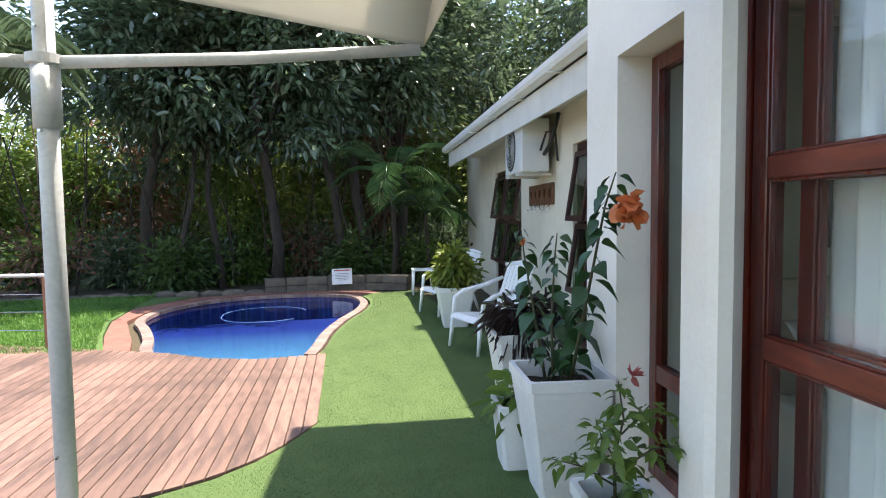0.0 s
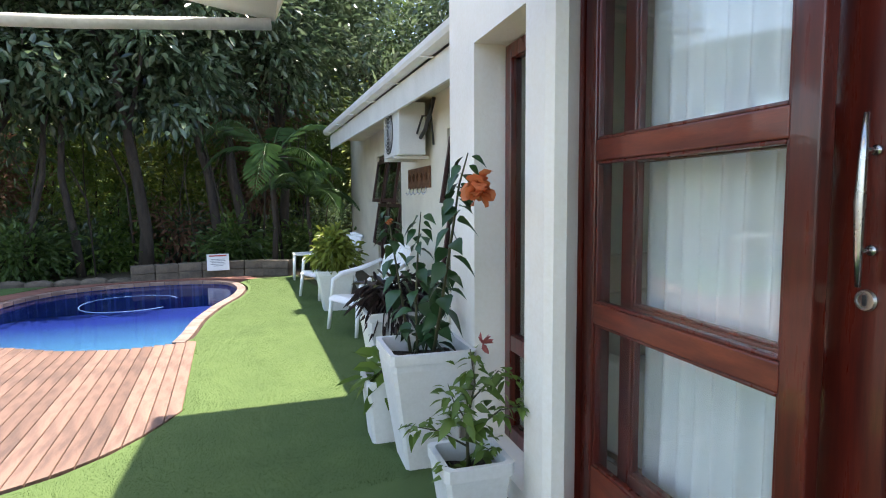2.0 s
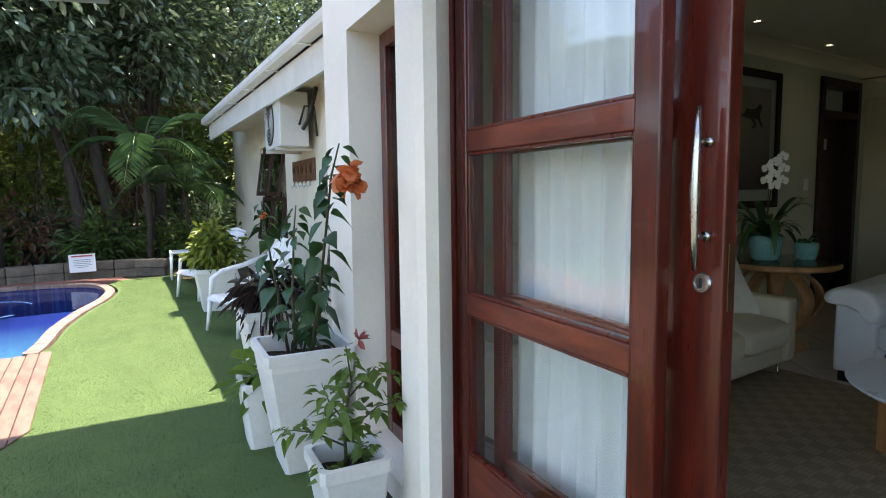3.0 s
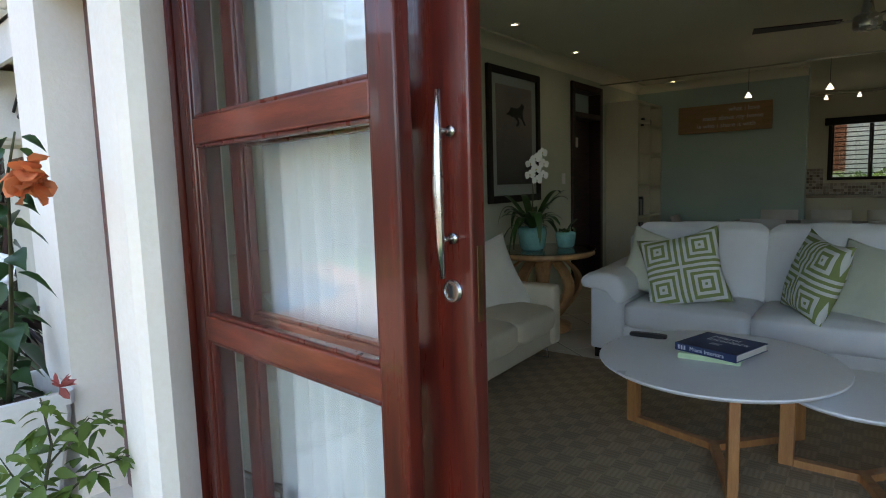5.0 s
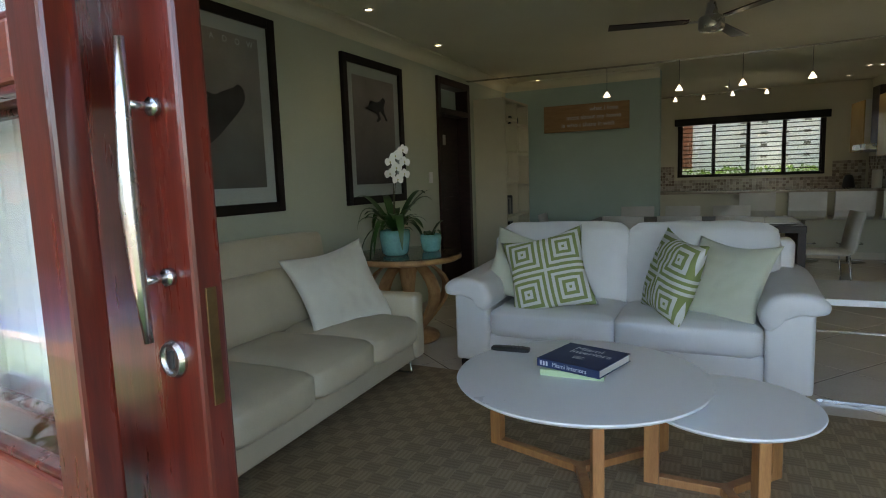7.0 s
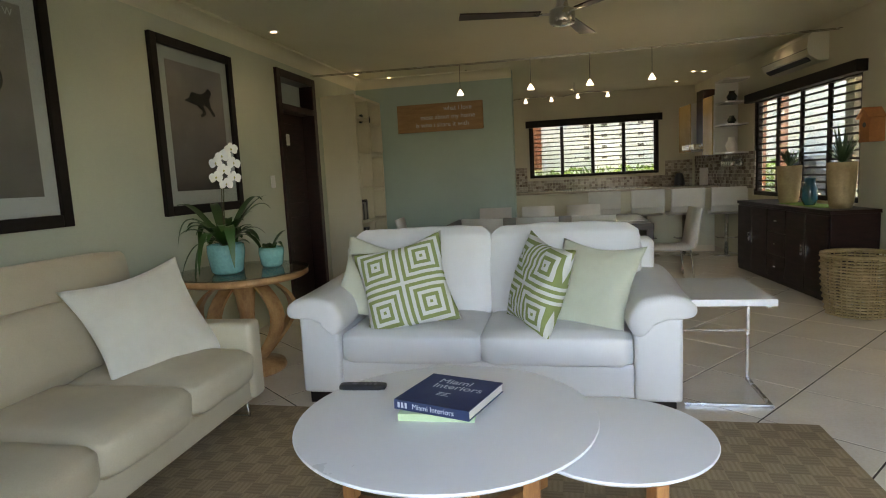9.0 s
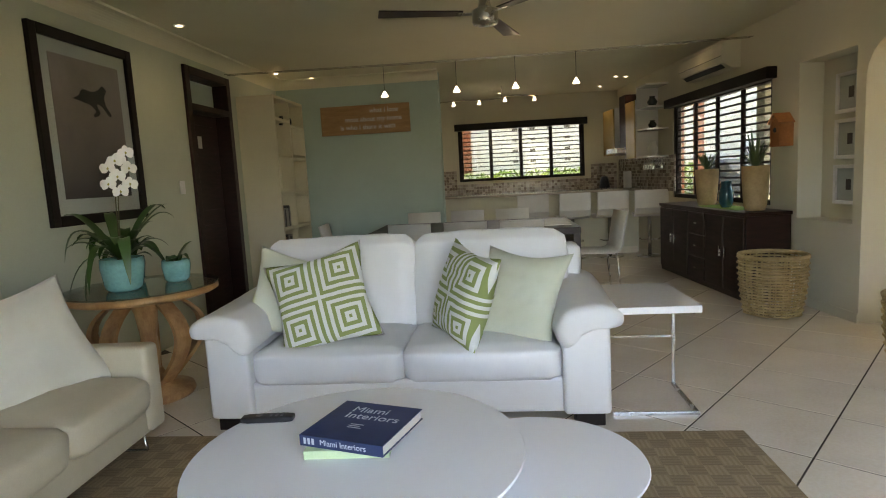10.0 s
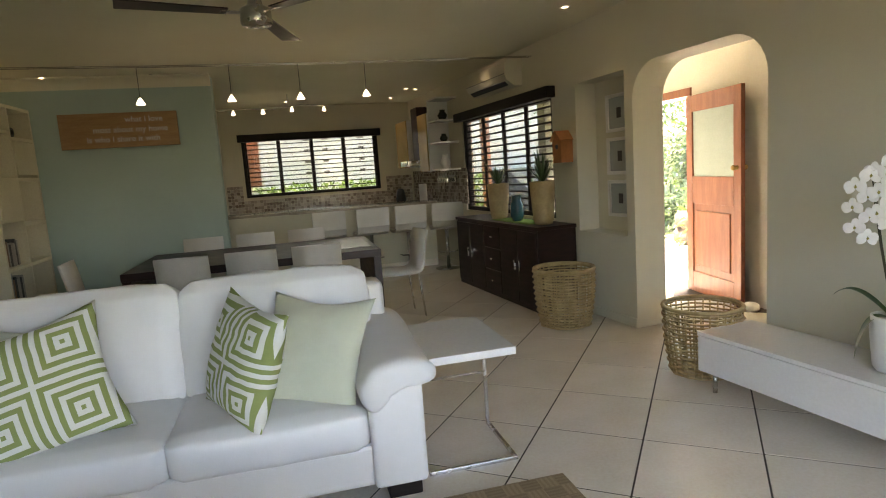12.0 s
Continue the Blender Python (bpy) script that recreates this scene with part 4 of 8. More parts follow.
# ---- pictures ----
def picture_paper(name, foot, head, z0, z1):
    """A print that fades from its foot to its head, clouded."""
    m, n, l, p = nodes_of(name)
    tc, sp = n.new("ShaderNodeTexCoord"), n.new("ShaderNodeSeparateXYZ")
    l.new(tc.outputs["Object"], sp.inputs[0])
    cloud, grain = link_noise(n, l, 2.6, 5), link_noise(n, l, 240, 2)
    col = mixer(n, l, ramp(n, l, sp.outputs[2], z0, z1), foot, head)
    col = mixer(n, l, 0.45, col, cloud.outputs[0], "OVERLAY")
    col = mixer(n, l, 0.15, col, grain.outputs[0], "OVERLAY")
    l.new(col, p.inputs["Base Color"])
    p.inputs["Roughness"].default_value = 0.55
    return m


DARKPHOTO = picture_paper("dark grey photograph", (0.085, 0.085, 0.075), (0.20, 0.20, 0.18), 1.25, 2.1)
MIDPHOTO = picture_paper("misty grey photograph", (0.055, 0.052, 0.05), (0.24, 0.22, 0.20), 1.3, 2.15)
PICGLASS = glass_mat("coated picture glass", (0.99, 0.99, 0.99), 0.08, 0.002, 0.06)
MOUNT = mat("pale mount board", (0.40, 0.44, 0.42), (0.37, 0.41, 0.39), 3, 200, 0.8, 0.1)
SHADE = mat("black silhouette print", (0.030, 0.030, 0.030), (0.018, 0.018, 0.018), 6, 80, 0.6)


def framed(x0, x1, z0, z1, y, photo, label, bar=0.07, mount=0.09):
    th = thing("picture", pose(0, 0, 0), label, "picture", "framed photographs")
    for a, b, c, d in ((x0, x0 + bar, z0, z1), (x1 - bar, x1, z0, z1), (x0 + bar, x1 - bar, z0, z0 + bar), (x0 + bar, x1 - bar, z1 - bar, z1)):
        part("frame", boxed(a, b, y - 0.035, y - 0.001, c, d, 0.006), BLACKFRAME, th)
    part("mount", boxed(x0 + bar, x1 - bar, y - 0.012, y - 0.006, z0 + bar, z1 - bar), MOUNT, th, "pale grey mount board")
    q = bar + mount
    part("print", boxed(x0 + q, x1 - q, y - 0.0155, y - 0.0125, z0 + q * 1.1, z1 - q), photo, th, "dark monochrome photograph")
    part("pane", boxed(x0 + bar, x1 - bar, y - 0.022, y - 0.020, z0 + bar, z1 - bar), PICGLASS, th).visible_shadow = False
    return th


def silhouette(parent, pts, y, parent_label):
    bm = bmesh.new()
    vs = [bm.verts.new((x, y, z)) for x, z in pts]
    lo = [bm.verts.new((x, y + 0.0015, z)) for x, z in pts]
    bm.faces.new(vs)
    for i in range(len(pts)):
        j = (i + 1) % len(pts)
        bm.faces.new((vs[i], vs[j], lo[j], lo[i]))
    return part("figure", bm, SHADE, parent, parent_label)


pic = framed(5.36, 6.37, 1.12, 2.40, 3.329, MIDPHOTO, "black-framed misty monochrome photograph of an animal")
leap = smooth_loop([(5.70, 1.97), (5.76, 1.995), (5.80, 2.04), (5.90, 2.035), (5.97, 2.06), (6.01, 2.09), (6.05, 2.06), (6.02, 2.01), (6.03, 1.95), (6.08, 1.89), (6.05, 1.88), (5.99, 1.94), (5.93, 1.95), (5.96, 1.89), (5.90, 1.86), (5.89, 1.88), (5.92, 1.90), (5.87, 1.94), (5.81, 1.95), (5.76, 1.96)], 3)
silhouette(pic, [(p.x, p.y) for p in leap], 3.312, "small dark leaping animal shape")
pic = framed(3.25, 4.56, 1.13, 2.46, 3.329, DARKPHOTO, "large black-framed dark monochrome photograph of a seal")
swim = [(p.x, p.y) for p in smooth_loop([(3.42, 1.62), (3.56, 1.665), (3.74, 1.72), (3.84, 1.78), (3.93, 1.86), (3.92, 1.905), (3.99, 1.895), (4.06, 1.925), (4.15, 1.955), (4.19, 1.98), (4.24, 1.95), (4.24, 1.87), (4.17, 1.79), (4.08, 1.71), (3.98, 1.625), (3.86, 1.56), (3.70, 1.545), (3.55, 1.58)], 3)]
silhouette(pic, swim, 3.312, "dark swimming animal shape")
for k, ch in enumerate("ADOW"):
    lettering(ch, 0.055, pose(3.98 + 0.105 * k, 3.3115, 2.235, 90, 0, 0), MOUNT, pic, "pale capital letter")

# ---- interior door ----
d = thing("door_1", pose(0, 0, 0), "dark stained timber door with a transom window", "door")
d["kind"] = "structure"
for a, b in ((7.175, 7.255), (8.0, 8.08)):
    part("door_frame", boxed(a, b, 3.30, 3.53, 0, 2.46, 0.004), DARKWOOD, d)
for a, b in ((2.38, 2.46), (2.06, 2.12)):
    part("door_frame", boxed(7.255, 8.0, 3.30, 3.53, a, b, 0.004), DARKWOOD, d)
leaf = part("door_leaf", boxed(7.257, 7.998, 3.45, 3.49, 0.005, 2.058, 0.003), DARKWOOD, d)
for z0, z1 in ((0.15, 0.95), (1.1, 1.95)):
    part("panel", boxed(7.36, 7.90, 3.440, 3.449, z0, z1, 0.006), DARKWOOD, leaf)
part("pane", boxed(7.257, 7.998, 3.46, 3.466, 2.122, 2.378), FROST, d, "frosted transom pane")
part("notice", boxed(7.55, 7.63, 3.4425, 3.4395, 1.72, 1.84), WHITEPAINT, leaf, "small white notice on the door")
tagged(part("light_switch", boxed(6.93, 7.01, 3.318, 3.329, 1.28, 1.40, 0.004), WHITEPLASTIC, None, "white plastic light switch on the sage wall"), "", "switch")

# ---- cornice and skirting ----
bm = bmesh.new()
cove = [(0.0, 2.53)] + [(0.11 * (1 - math.cos(t)), 2.535 + 0.095 * math.sin(t)) for t in (math.pi / 2 * i / 7 for i in range(8))] + [(0.13, 2.632), (0.13, CEIL), (0.0, CEIL)]
for p, q, inward in (((2.0, 3.33), (9.5, 3.33), (0, -1)), ((9.5, 3.33), (9.5, 1.2), (-1, 0))):
    ends = [[bm.verts.new((e[0] + inward[0] * d, e[1] + inward[1] * d, z)) for d, z in cove] for e in (p, q)]
    bm.faces.new(ends[0]), bm.faces.new(ends[1][::-1])
    for i in range(len(cove)):
        j = (i + 1) % len(cove)
        bm.faces.new((ends[0][i], ends[0][j], ends[1][j], ends[1][i]))
structure("cornice", bm, CEILING, "stepped plaster cornice", "cornice")
bm = bmesh.new()
box(bm, -5.5, A0, 0.0, 0.012, 0, 0.08, 0.003)
box(bm, A1, 5.6, 0.0, 0.012, 0, 0.08, 0.003)
structure("baseboard", bm, OFFWHITE, "low painted skirting", "skirting", SIDE)

# ---- bookshelf ----
sh = thing("bookshelf", pose(8.24, 2.90, 0), "tall cream shelf unit with irregular open compartments", "shelf")
SHELFM = mat("cream laminate", (0.62, 0.57, 0.42), (0.57, 0.52, 0.38), 2, 90, 0.5, 0.05)
for a, b in ((0, 0.03), (0.93, 0.96), (0.46, 0.48)):
    part("side_panel", boxed(a, b, 0, 0.42, 0, 2.30), SHELFM, sh)
part("back_panel", boxed(0.03, 0.93, 0.405, 0.42, 0, 2.30), SHELFM, sh)
for k, z in enumerate((0.0, 0.42, 0.80, 1.18, 1.60, 1.98, 2.27)):
    part("shelf_board", boxed(0.03, 0.459, 0.001, 0.404, z + (0.05 if k % 2 else 0), z + 0.03 + (0.05 if k % 2 else 0)), SHELFM, sh)
    part("shelf_board", boxed(0.481, 0.929, 0.001, 0.404, z, z + 0.03), SHELFM, sh)
part("door_panel", boxed(0.032, 0.458, -0.014, -0.001, 1.26, 1.60, 0.003), SHELFM, sh)
part("door_panel", boxed(0.482, 0.928, -0.014, -0.001, 1.66, 1.97, 0.003), SHELFM, sh)
rnd = random.Random(9)
BOOKCOL = [mat("book cloth %s" % c[0], c[1], None, 5, 120, 0.7) for c in (("grey", (0.25, 0.24, 0.22)), ("black", (0.03, 0.03, 0.03)), ("cream", (0.5, 0.46, 0.36)), ("brown", (0.16, 0.09, 0.05)))]
for zb in (0.50, 0.88):
    x = 8.30
    while x < 8.62:
        w, h = rnd.uniform(0.018, 0.04), rnd.uniform(0.2, 0.28)
        base = zb if zb < 0.6 else 0.83
        ob = part("book", boxed(x, x + w, 2.95, 3.15, base + 0.001, base + h, 0.002), rnd.choice(BOOKCOL), None, "upright book on the cream shelf")
        tagged(ob, "", "book", "books on the shelf")
        x += w + 0.002
orn = thing("ornament", pose(8.80, 3.0, 2.01), "black lettered ornament on the top shelf", "ornament")
for k in range(4):
    part("letter", lathe(bmesh.new(), [(0.025, 0), (0.045, 0), (0.045, 0.03), (0.025, 0.03), (0.025, 0)], 14), BLACK, orn, "", False, pose(0.0 + 0.085 * k - 0.12, 0, 0.06, 90, 0, 0))
    part("foot", boxed(0.085 * k - 0.14, 0.085 * k - 0.10, -0.02, 0.01, 0.0, 0.02), BLACK, orn)

# ---- wooden sign on the dining wall ----
SIGNWOOD = mat("pale brown board", (0.36, 0.22, 0.11), (0.29, 0.17, 0.08), 4, 50, 0.6, 0.2, 0.001, stretch=(1, 0.5, 6))
sg = thing("wall_sign", pose(9.499, 2.16, 1.91, 0, 0, -90), "wide wooden board with white routed lettering", "sign")
part("board", boxed(-0.58, 0.58, -0.06, -0.02, 0.0, 0.365, 0.004), SIGNWOOD, sg)
part("batten", boxed(-0.5, 0.5, -0.0205, 0.0, 0.05, 0.30), SIGNWOOD, sg)
for words, x, z in (("what i love", 0.06, 0.265), ("most about my home", -0.26, 0.16), ("is who i share it with", -0.33, 0.06)):
    lettering(words, 0.085, pose(x, -0.0605, z, 90, 0, 0), INK, sg, "white lower-case lettering")

# ---- dining table and chairs ----
dt = thing("dining_table", pose(7.75, -0.30, 0), "long dark wood dining table with a glass inlay", "table")
part("tabletop", boxed(0, 1.35, 0, 2.2, 0.68, 0.748, 0.004), DARKWOOD, dt)
part("glass_inlay", boxed(0.28, 1.02, 0.06, 0.62, 0.749, 0.755, 0.001), GLOSSWHITE, dt, "glossy white inlay")
for y in (0.0, 2.13):
    part("end_panel", boxed(0.03, 1.32, y, y + 0.07, 0, 0.679, 0.004), DARKWOOD, dt)

CHAIRM = mat("white leatherette", (0.66, 0.64, 0.60), (0.61, 0.59, 0.55), 4, 120, 0.45, 0.1)


def dining_chair():
    th = thing("dining_chair", pose(0, 0, 0), "white upholstered dining chair with slim chrome legs", "chair", "chairs round the dining table")
    bm = bmesh.new()
    n, w = 16, 0.21
    prof = [(0.24, 0.455), (0.16, 0.462), (0.0, 0.455), (-0.13, 0.45), (-0.19, 0.47), (-0.215, 0.52), (-0.225, 0.60), (-0.245, 0.72), (-0.275, 0.86)]
    for (x0, z0), (x1, z1) in zip(prof, prof[1:]):
        d = Vector((x1 - x0, 0, z1 - z0)).normalized()
        nrm = Vector((d.z, 0, -d.x)) * 0.014
        vs = [bm.verts.new(Vector((x, y, z)) + s * nrm) for x, z in ((x0, z0), (x1, z1)) for y in (-w, w) for s in (1, -1)]
        for f in ((0, 2, 6, 4), (1, 5, 7, 3), (0, 4, 5, 1), (2, 3, 7, 6)):
            bm.faces.new([vs[i] for i in f])
    bmesh.ops.remove_doubles(bm, verts=bm.verts, dist=0.006)
    seat = part("shell", bm, CHAIRM, th, "", True)
    for x in (0.2, -0.17):
        for y in (-0.17, 0.17):
            part("leg", tube(bmesh.new(), [(x, y, 0.45), (x * 1.25, y * 1.1, 0.0)], [0.011, 0.009], 8), CHROME, th, "", True)
    return th


chair = dining_chair()
chair.matrix_basis = pose(7.84, 1.38, 0)
for x, y, a in ((7.84, 0.83, 0), (7.84, 0.285, 0), (9.14, 1.46, 180), (9.14, 0.9, 180), (9.14, 0.33, 180), (8.15, -0.50, 96), (8.1, 2.12, -85)):
    copy_thing(chair, pose(x, y, 0, 0, 0, a))

# ---- kitchen ----
COUNTER = mat("polished stone counter", (0.40, 0.35, 0.29), (0.30, 0.25, 0.20), 14, 80, 0.15, 0.03)
bar = thing("breakfast_bar", pose(0, 0, 0), "white plastered breakfast bar under a stone counter", "counter")
part("body", boxed(11.02, 11.18, -1.62, 1.48, 0.0, 0.95), OFFWHITE, bar)
part("worktop", boxed(10.86, 11.45, -1.62, 0.52, 0.951, 0.99, 0.006), COUNTER, bar, "polished stone top")
part("worktop", boxed(11.0, 11.45, 0.521, 1.48, 0.951, 0.99, 0.006), COUNTER, bar)
part("plinth", boxed(11.005, 11.019, -1.6, 1.48, 0.0, 0.10), TILE, bar)
kc = thing("kitchen_counter", pose(0, 0, 0), "kitchen base units under the window", "counter")
part("body", boxed(12.05, 12.62, -1.65, 1.48, 0, 0.90), GLOSSWHITE, kc)
part("worktop", boxed(12.0, 12.62, -1.65, 1.48, 0.901, 0.94, 0.005), COUNTER, kc)

# mosaic behind the counter, as separate small tiles in one mesh
MOSAIC = mat("glass mosaic", (0.36, 0.30, 0.24), (0.22, 0.17, 0.13), 9, 40, 0.12, 0.05, vary=0.0)
bm = bmesh.new()
rnd = random.Random(3)
for i in range(62):
    for j in range(9):
        y, z = -1.62 + 0.05 * i, 0.945 + 0.05 * j
        if z + 0.05 > 1.16 and -1.13 < y + 0.05 and y < 1.22:
            continue
        box(bm, 12.615 - rnd.uniform(0, 0.006), 12.629, y, y + 0.046, z, z + 0.046)
MOSn = MOSAIC.node_tree
_g = MOSn.nodes.new("ShaderNodeNewGeometry")
_c = mixer(MOSn.nodes, MOSn.links, ramp(MOSn.nodes, MOSn.links, _g.outputs["Random Per Island"], 0.0, 1.0), (0.20, 0.15, 0.12), (0.55, 0.50, 0.44))
MOSn.links.new(_c, MOSn.nodes["Principled BSDF"].inputs["Base Color"])
tagged(part("splashback", bm, MOSAIC, None, "brown and pearl glass mosaic splashback"), "", "splashback", "", "stuff")
bm = bmesh.new()
for i in range(44):
    for j in range(10):
        s, z = 2.95 + 0.06 * i, 0.945 + 0.05 * j
        if s < 5.4:
            box(bm, s, s + 0.055, 0.001, 0.010 + rnd.uniform(0, 0.005), z, z + 0.046)
tagged(part("splashback", bm, MOSAIC, None, "brown glass mosaic beside the wall cabinets", False, SIDE), "", "splashback", "", "stuff")

CABGLASS = mat("amber lit cabinet glass", (0.50, 0.36, 0.16), (0.42, 0.29, 0.12), 3, 60, 0.2, 0.05)


def wall_cabinet(name, s0, s1, z0, z1, material, label, depth=0.33):
    th = thing(name, SIDE, label, "cabinet", "kitchen wall cabinets")
    part("body", boxed(s0, s1, 0.012, depth, z0, z1, 0.003), GLOSSWHITE, th)
    part("door", boxed(s0 + 0.003, s1 - 0.003, depth + 0.002, depth + 0.020, z0 + 0.003, z1 - 0.003, 0.003), material, th)
    return th


wall_cabinet("wall_cabinet", 4.55, 5.15, 1.50, 2.25, CABGLASS, "kitchen wall cabinet with an amber glass door")
wall_cabinet("wall_cabinet", 3.55, 3.95, 1.42, 2.25, CABGLASS, "kitchen wall cabinet with a glossy door")
hd = thing("cooker_hood", SIDE, "steel chimney cooker hood with a dark panel", "cooker hood")
part("canopy", boxed(3.97, 4.53, 0.012, 0.48, 1.52, 1.60, 0.004), CHROME, hd)
part("chimney", boxed(4.10, 4.40, 0.012, 0.30, 1.601, 2.40, 0.004), DARKWOOD, hd)
wc = thing("corner_shelf", SIDE, "white open wall shelf unit with ornaments", "shelf")
for z in (1.42, 1.80, 2.10, 2.40):
    part("shelf_board", boxed(3.15, 3.53, 0.012, 0.32, z, z + 0.025, 0.004), GLOSSWHITE, wc)
part("side_panel", boxed(3.531, 3.549, 0.012, 0.32, 1.42, 2.425), GLOSSWHITE, wc)
DARKPOT = mat("dark glazed pot", (0.03, 0.035, 0.03), (0.05, 0.05, 0.04), 6, 60, 0.25)
for z, r, h in ((1.445, 0.075, 0.2), (1.825, 0.06, 0.11), (2.125, 0.07, 0.14)):
    ob = part("vase", lathe(bmesh.new(), [(0, 0), (r * 0.6, 0), (r, h * 0.45), (r * 0.5, h * 0.85), (r * 0.6, h), (0, h)], 20), WHITECERAMIC if z < 1.5 else DARKPOT, None, "small ornamental vase on the kitchen shelf", True, SIDE @ pose(3.33, 0.17, z))
    tagged(ob, "", "vase", "vases on the kitchen shelf")
kt = part("kettle", lathe(bmesh.new(), [(0, 0), (0.085, 0), (0.09, 0.05), (0.07, 0.16), (0.05, 0.22), (0.0, 0.23)], 20), BLACK, None, "black kettle on the kitchen counter", True, pose(12.3, -1.35, 0.94))
tagged(kt, "", "kettle")
pr = part("paper_towel", lathe(bmesh.new(), [(0, 0), (0.06, 0), (0.06, 0.25), (0, 0.25)], 24), WHITECERAMIC, None, "white paper towel roll on the bar", True, pose(11.2, -1.50, 0.99))
tagged(pr, "", "paper towel")
gr = thing("glass_rack", SIDE, "stemmed glasses hanging under the shelf", "glasses")
for k in range(6):
    for j in range(2):
        part("wine_glass", lathe(bmesh.new(), [(0.03, 0.0), (0.036, 0.05), (0.02, 0.09), (0.003, 0.10), (0.003, 0.16), (0.028, 0.165)], 10), CHROME, gr, "", True, pose(3.17 + 0.065 * k, 0.10 + 0.12 * j, 1.253))


def bar_stool(x, y, turn):
    th = thing("bar_stool", pose(x, y, 0, 0, 0, turn), "white leather bar stool on a chrome pedestal", "stool", "stools at the breakfast bar")
    part("foot", lathe(bmesh.new(), [(0, 0), (0.20, 0), (0.20, 0.008), (0.05, 0.022), (0.0, 0.025)], 28), CHROME, th, "", True)
    part("column", rod(bmesh.new(), (0, 0, 0.024), (0, 0, 0.60), 0.026), CHROME, th, "", True)
    bm = bmesh.new()
    tube(bm, [(0.0, -0.14, 0.26), (-0.12, -0.13, 0.26), (-0.17, 0, 0.26), (-0.12, 0.13, 0.26), (0.0, 0.14, 0.26)], 0.009, 8)
    part("footrest", bm, CHROME, th, "", True)
    bm = bmesh.new()
    prof = [(0.19, 0.615), (0.1, 0.60), (-0.08, 0.605), (-0.16, 0.64), (-0.20, 0.72), (-0.215, 0.97)]
    for (x0, z0), (x1, z1) in zip(prof, prof[1:]):
        d = Vector((x1 - x0, 0, z1 - z0)).normalized()
        nrm = Vector((d.z, 0, -d.x)) * 0.02
        vs = [bm.verts.new(Vector((px, py, pz)) + s * nrm) for px, pz in ((x0, z0), (x1, z1)) for py in (-0.225, 0.225) for s in (1, -1)]
        for f in ((0, 2, 6, 4), (1, 5, 7, 3), (0, 4, 5, 1), (2, 3, 7, 6)):
            bm.faces.new([vs[i] for i in f])
    part("seat", bm, CHAIRM, th, "white leather shell")
    return th


for y in (0.01, -0.59, -1.13):
    bar_stool(10.72, y, 4)
bar_stool(10.62, -1.68, -6)


# ---- windows with shutters ----
# Grey tint added to the panes to dim the bright yard outside.
TINTED = glass_mat("glass tinted to dim the yard", (0.56, 0.59, 0.57), 0.0, 0.04)


def louvre_window(name, m, x0, x1, z0, z1, panes, slats, label, half=0.010):
    """Local x along the wall, local y into the room."""
    th = frame_of(name, m, label, x0, x1, -0.10, -0.02, z0, z1, 0.05, BLACKFRAME)
    th["kind"] = "structure"
    w = (x1 - x0 - 0.10) / panes
    for k in range(panes):
        a, b = x0 + 0.05 + k * w, x0 + 0.05 + (k + 1) * w
        for p, q in ((a, a + 0.03), (b - 0.03, b)):
            part("stile", boxed(p + 0.0005, q - 0.0005, -0.062, -0.038, z0 + 0.05, z1 - 0.05), BLACKFRAME, th)
        for i in range(slats):
            z = z0 + 0.07 + (z1 - z0 - 0.14) * (i + 0.5) / slats
            part("slat", boxed(a + 0.03, b - 0.03, -0.062, -0.038, z - half, z + half), BLACKFRAME, th)
    part("pane", boxed(x0 + 0.05, x1 - 0.05, -0.095, -0.09, z0 + 0.05, z1 - 0.05), TINTED, th).visible_shadow = False
    return th


KWIN = pose(12.63, 0, 0, 0, 0, 90)
w2 = louvre_window("window_2", KWIN, -1.07, 1.18, 1.19, 2.16, 4, 11, "black shuttered kitchen window", 0.007)
part("pelmet", boxed(-1.12, 1.23, 0.0, 0.09, 2.10, 2.22, 0.004), BLACKFRAME, w2)
w3 = louvre_window("window_3", SIDE, 0.68, 3.05, 0.86, 2.10, 4, 14, "wide black shuttered window above the sideboard")
part("pelmet", boxed(0.60, 3.10, 0.0, 0.10, 2.06, 2.17, 0.004), BLACKFRAME, w3)

# ---- sideboard and what stands on it ----
sb = thing("sideboard", SIDE @ pose(0.30, 0, 0), "dark wood sideboard with doors and drawers", "sideboard")
part("body", boxed(0.0, 2.05, 0.02, 0.43, 0.0, 0.80, 0.004), DARKWOOD, sb)
part("top", boxed(-0.01, 2.06, 0.015, 0.45, 0.801, 0.835, 0.004), DARKWOOD, sb)
for a, b, cuts in ((0.02, 0.80, 1), (0.82, 1.22, 3), (1.24, 2.03, 1)):
    for k in range(cuts):
        z0, z1 = 0.06 + 0.73 * k / cuts, 0.06 + 0.73 * (k + 1) / cuts - 0.008
        halves = ((a, (a + b) / 2 - 0.003), ((a + b) / 2 + 0.003, b)) if cuts == 1 else ((a, b),)
        for n, (p, q) in enumerate(halves):
            door = part("door" if cuts == 1 else "drawer", boxed(p, q, 0.432, 0.448, z0, z1, 0.003), DARKWOOD, sb)
            hx = (q - 0.05 if n == 0 else p + 0.05) if cuts == 1 else (p + q) / 2
            if cuts == 1:
                part("handle", boxed(hx - 0.006, hx + 0.006, 0.449, 0.465, 0.38, 0.48, 0.002), CHROME, door, "small steel handle")
            else:
                part("handle", boxed(hx - 0.02, hx + 0.02, 0.449, 0.462, (z0 + z1) / 2 - 0.006, (z0 + z1) / 2 + 0.006, 0.002), CHROME, door, "small steel handle")
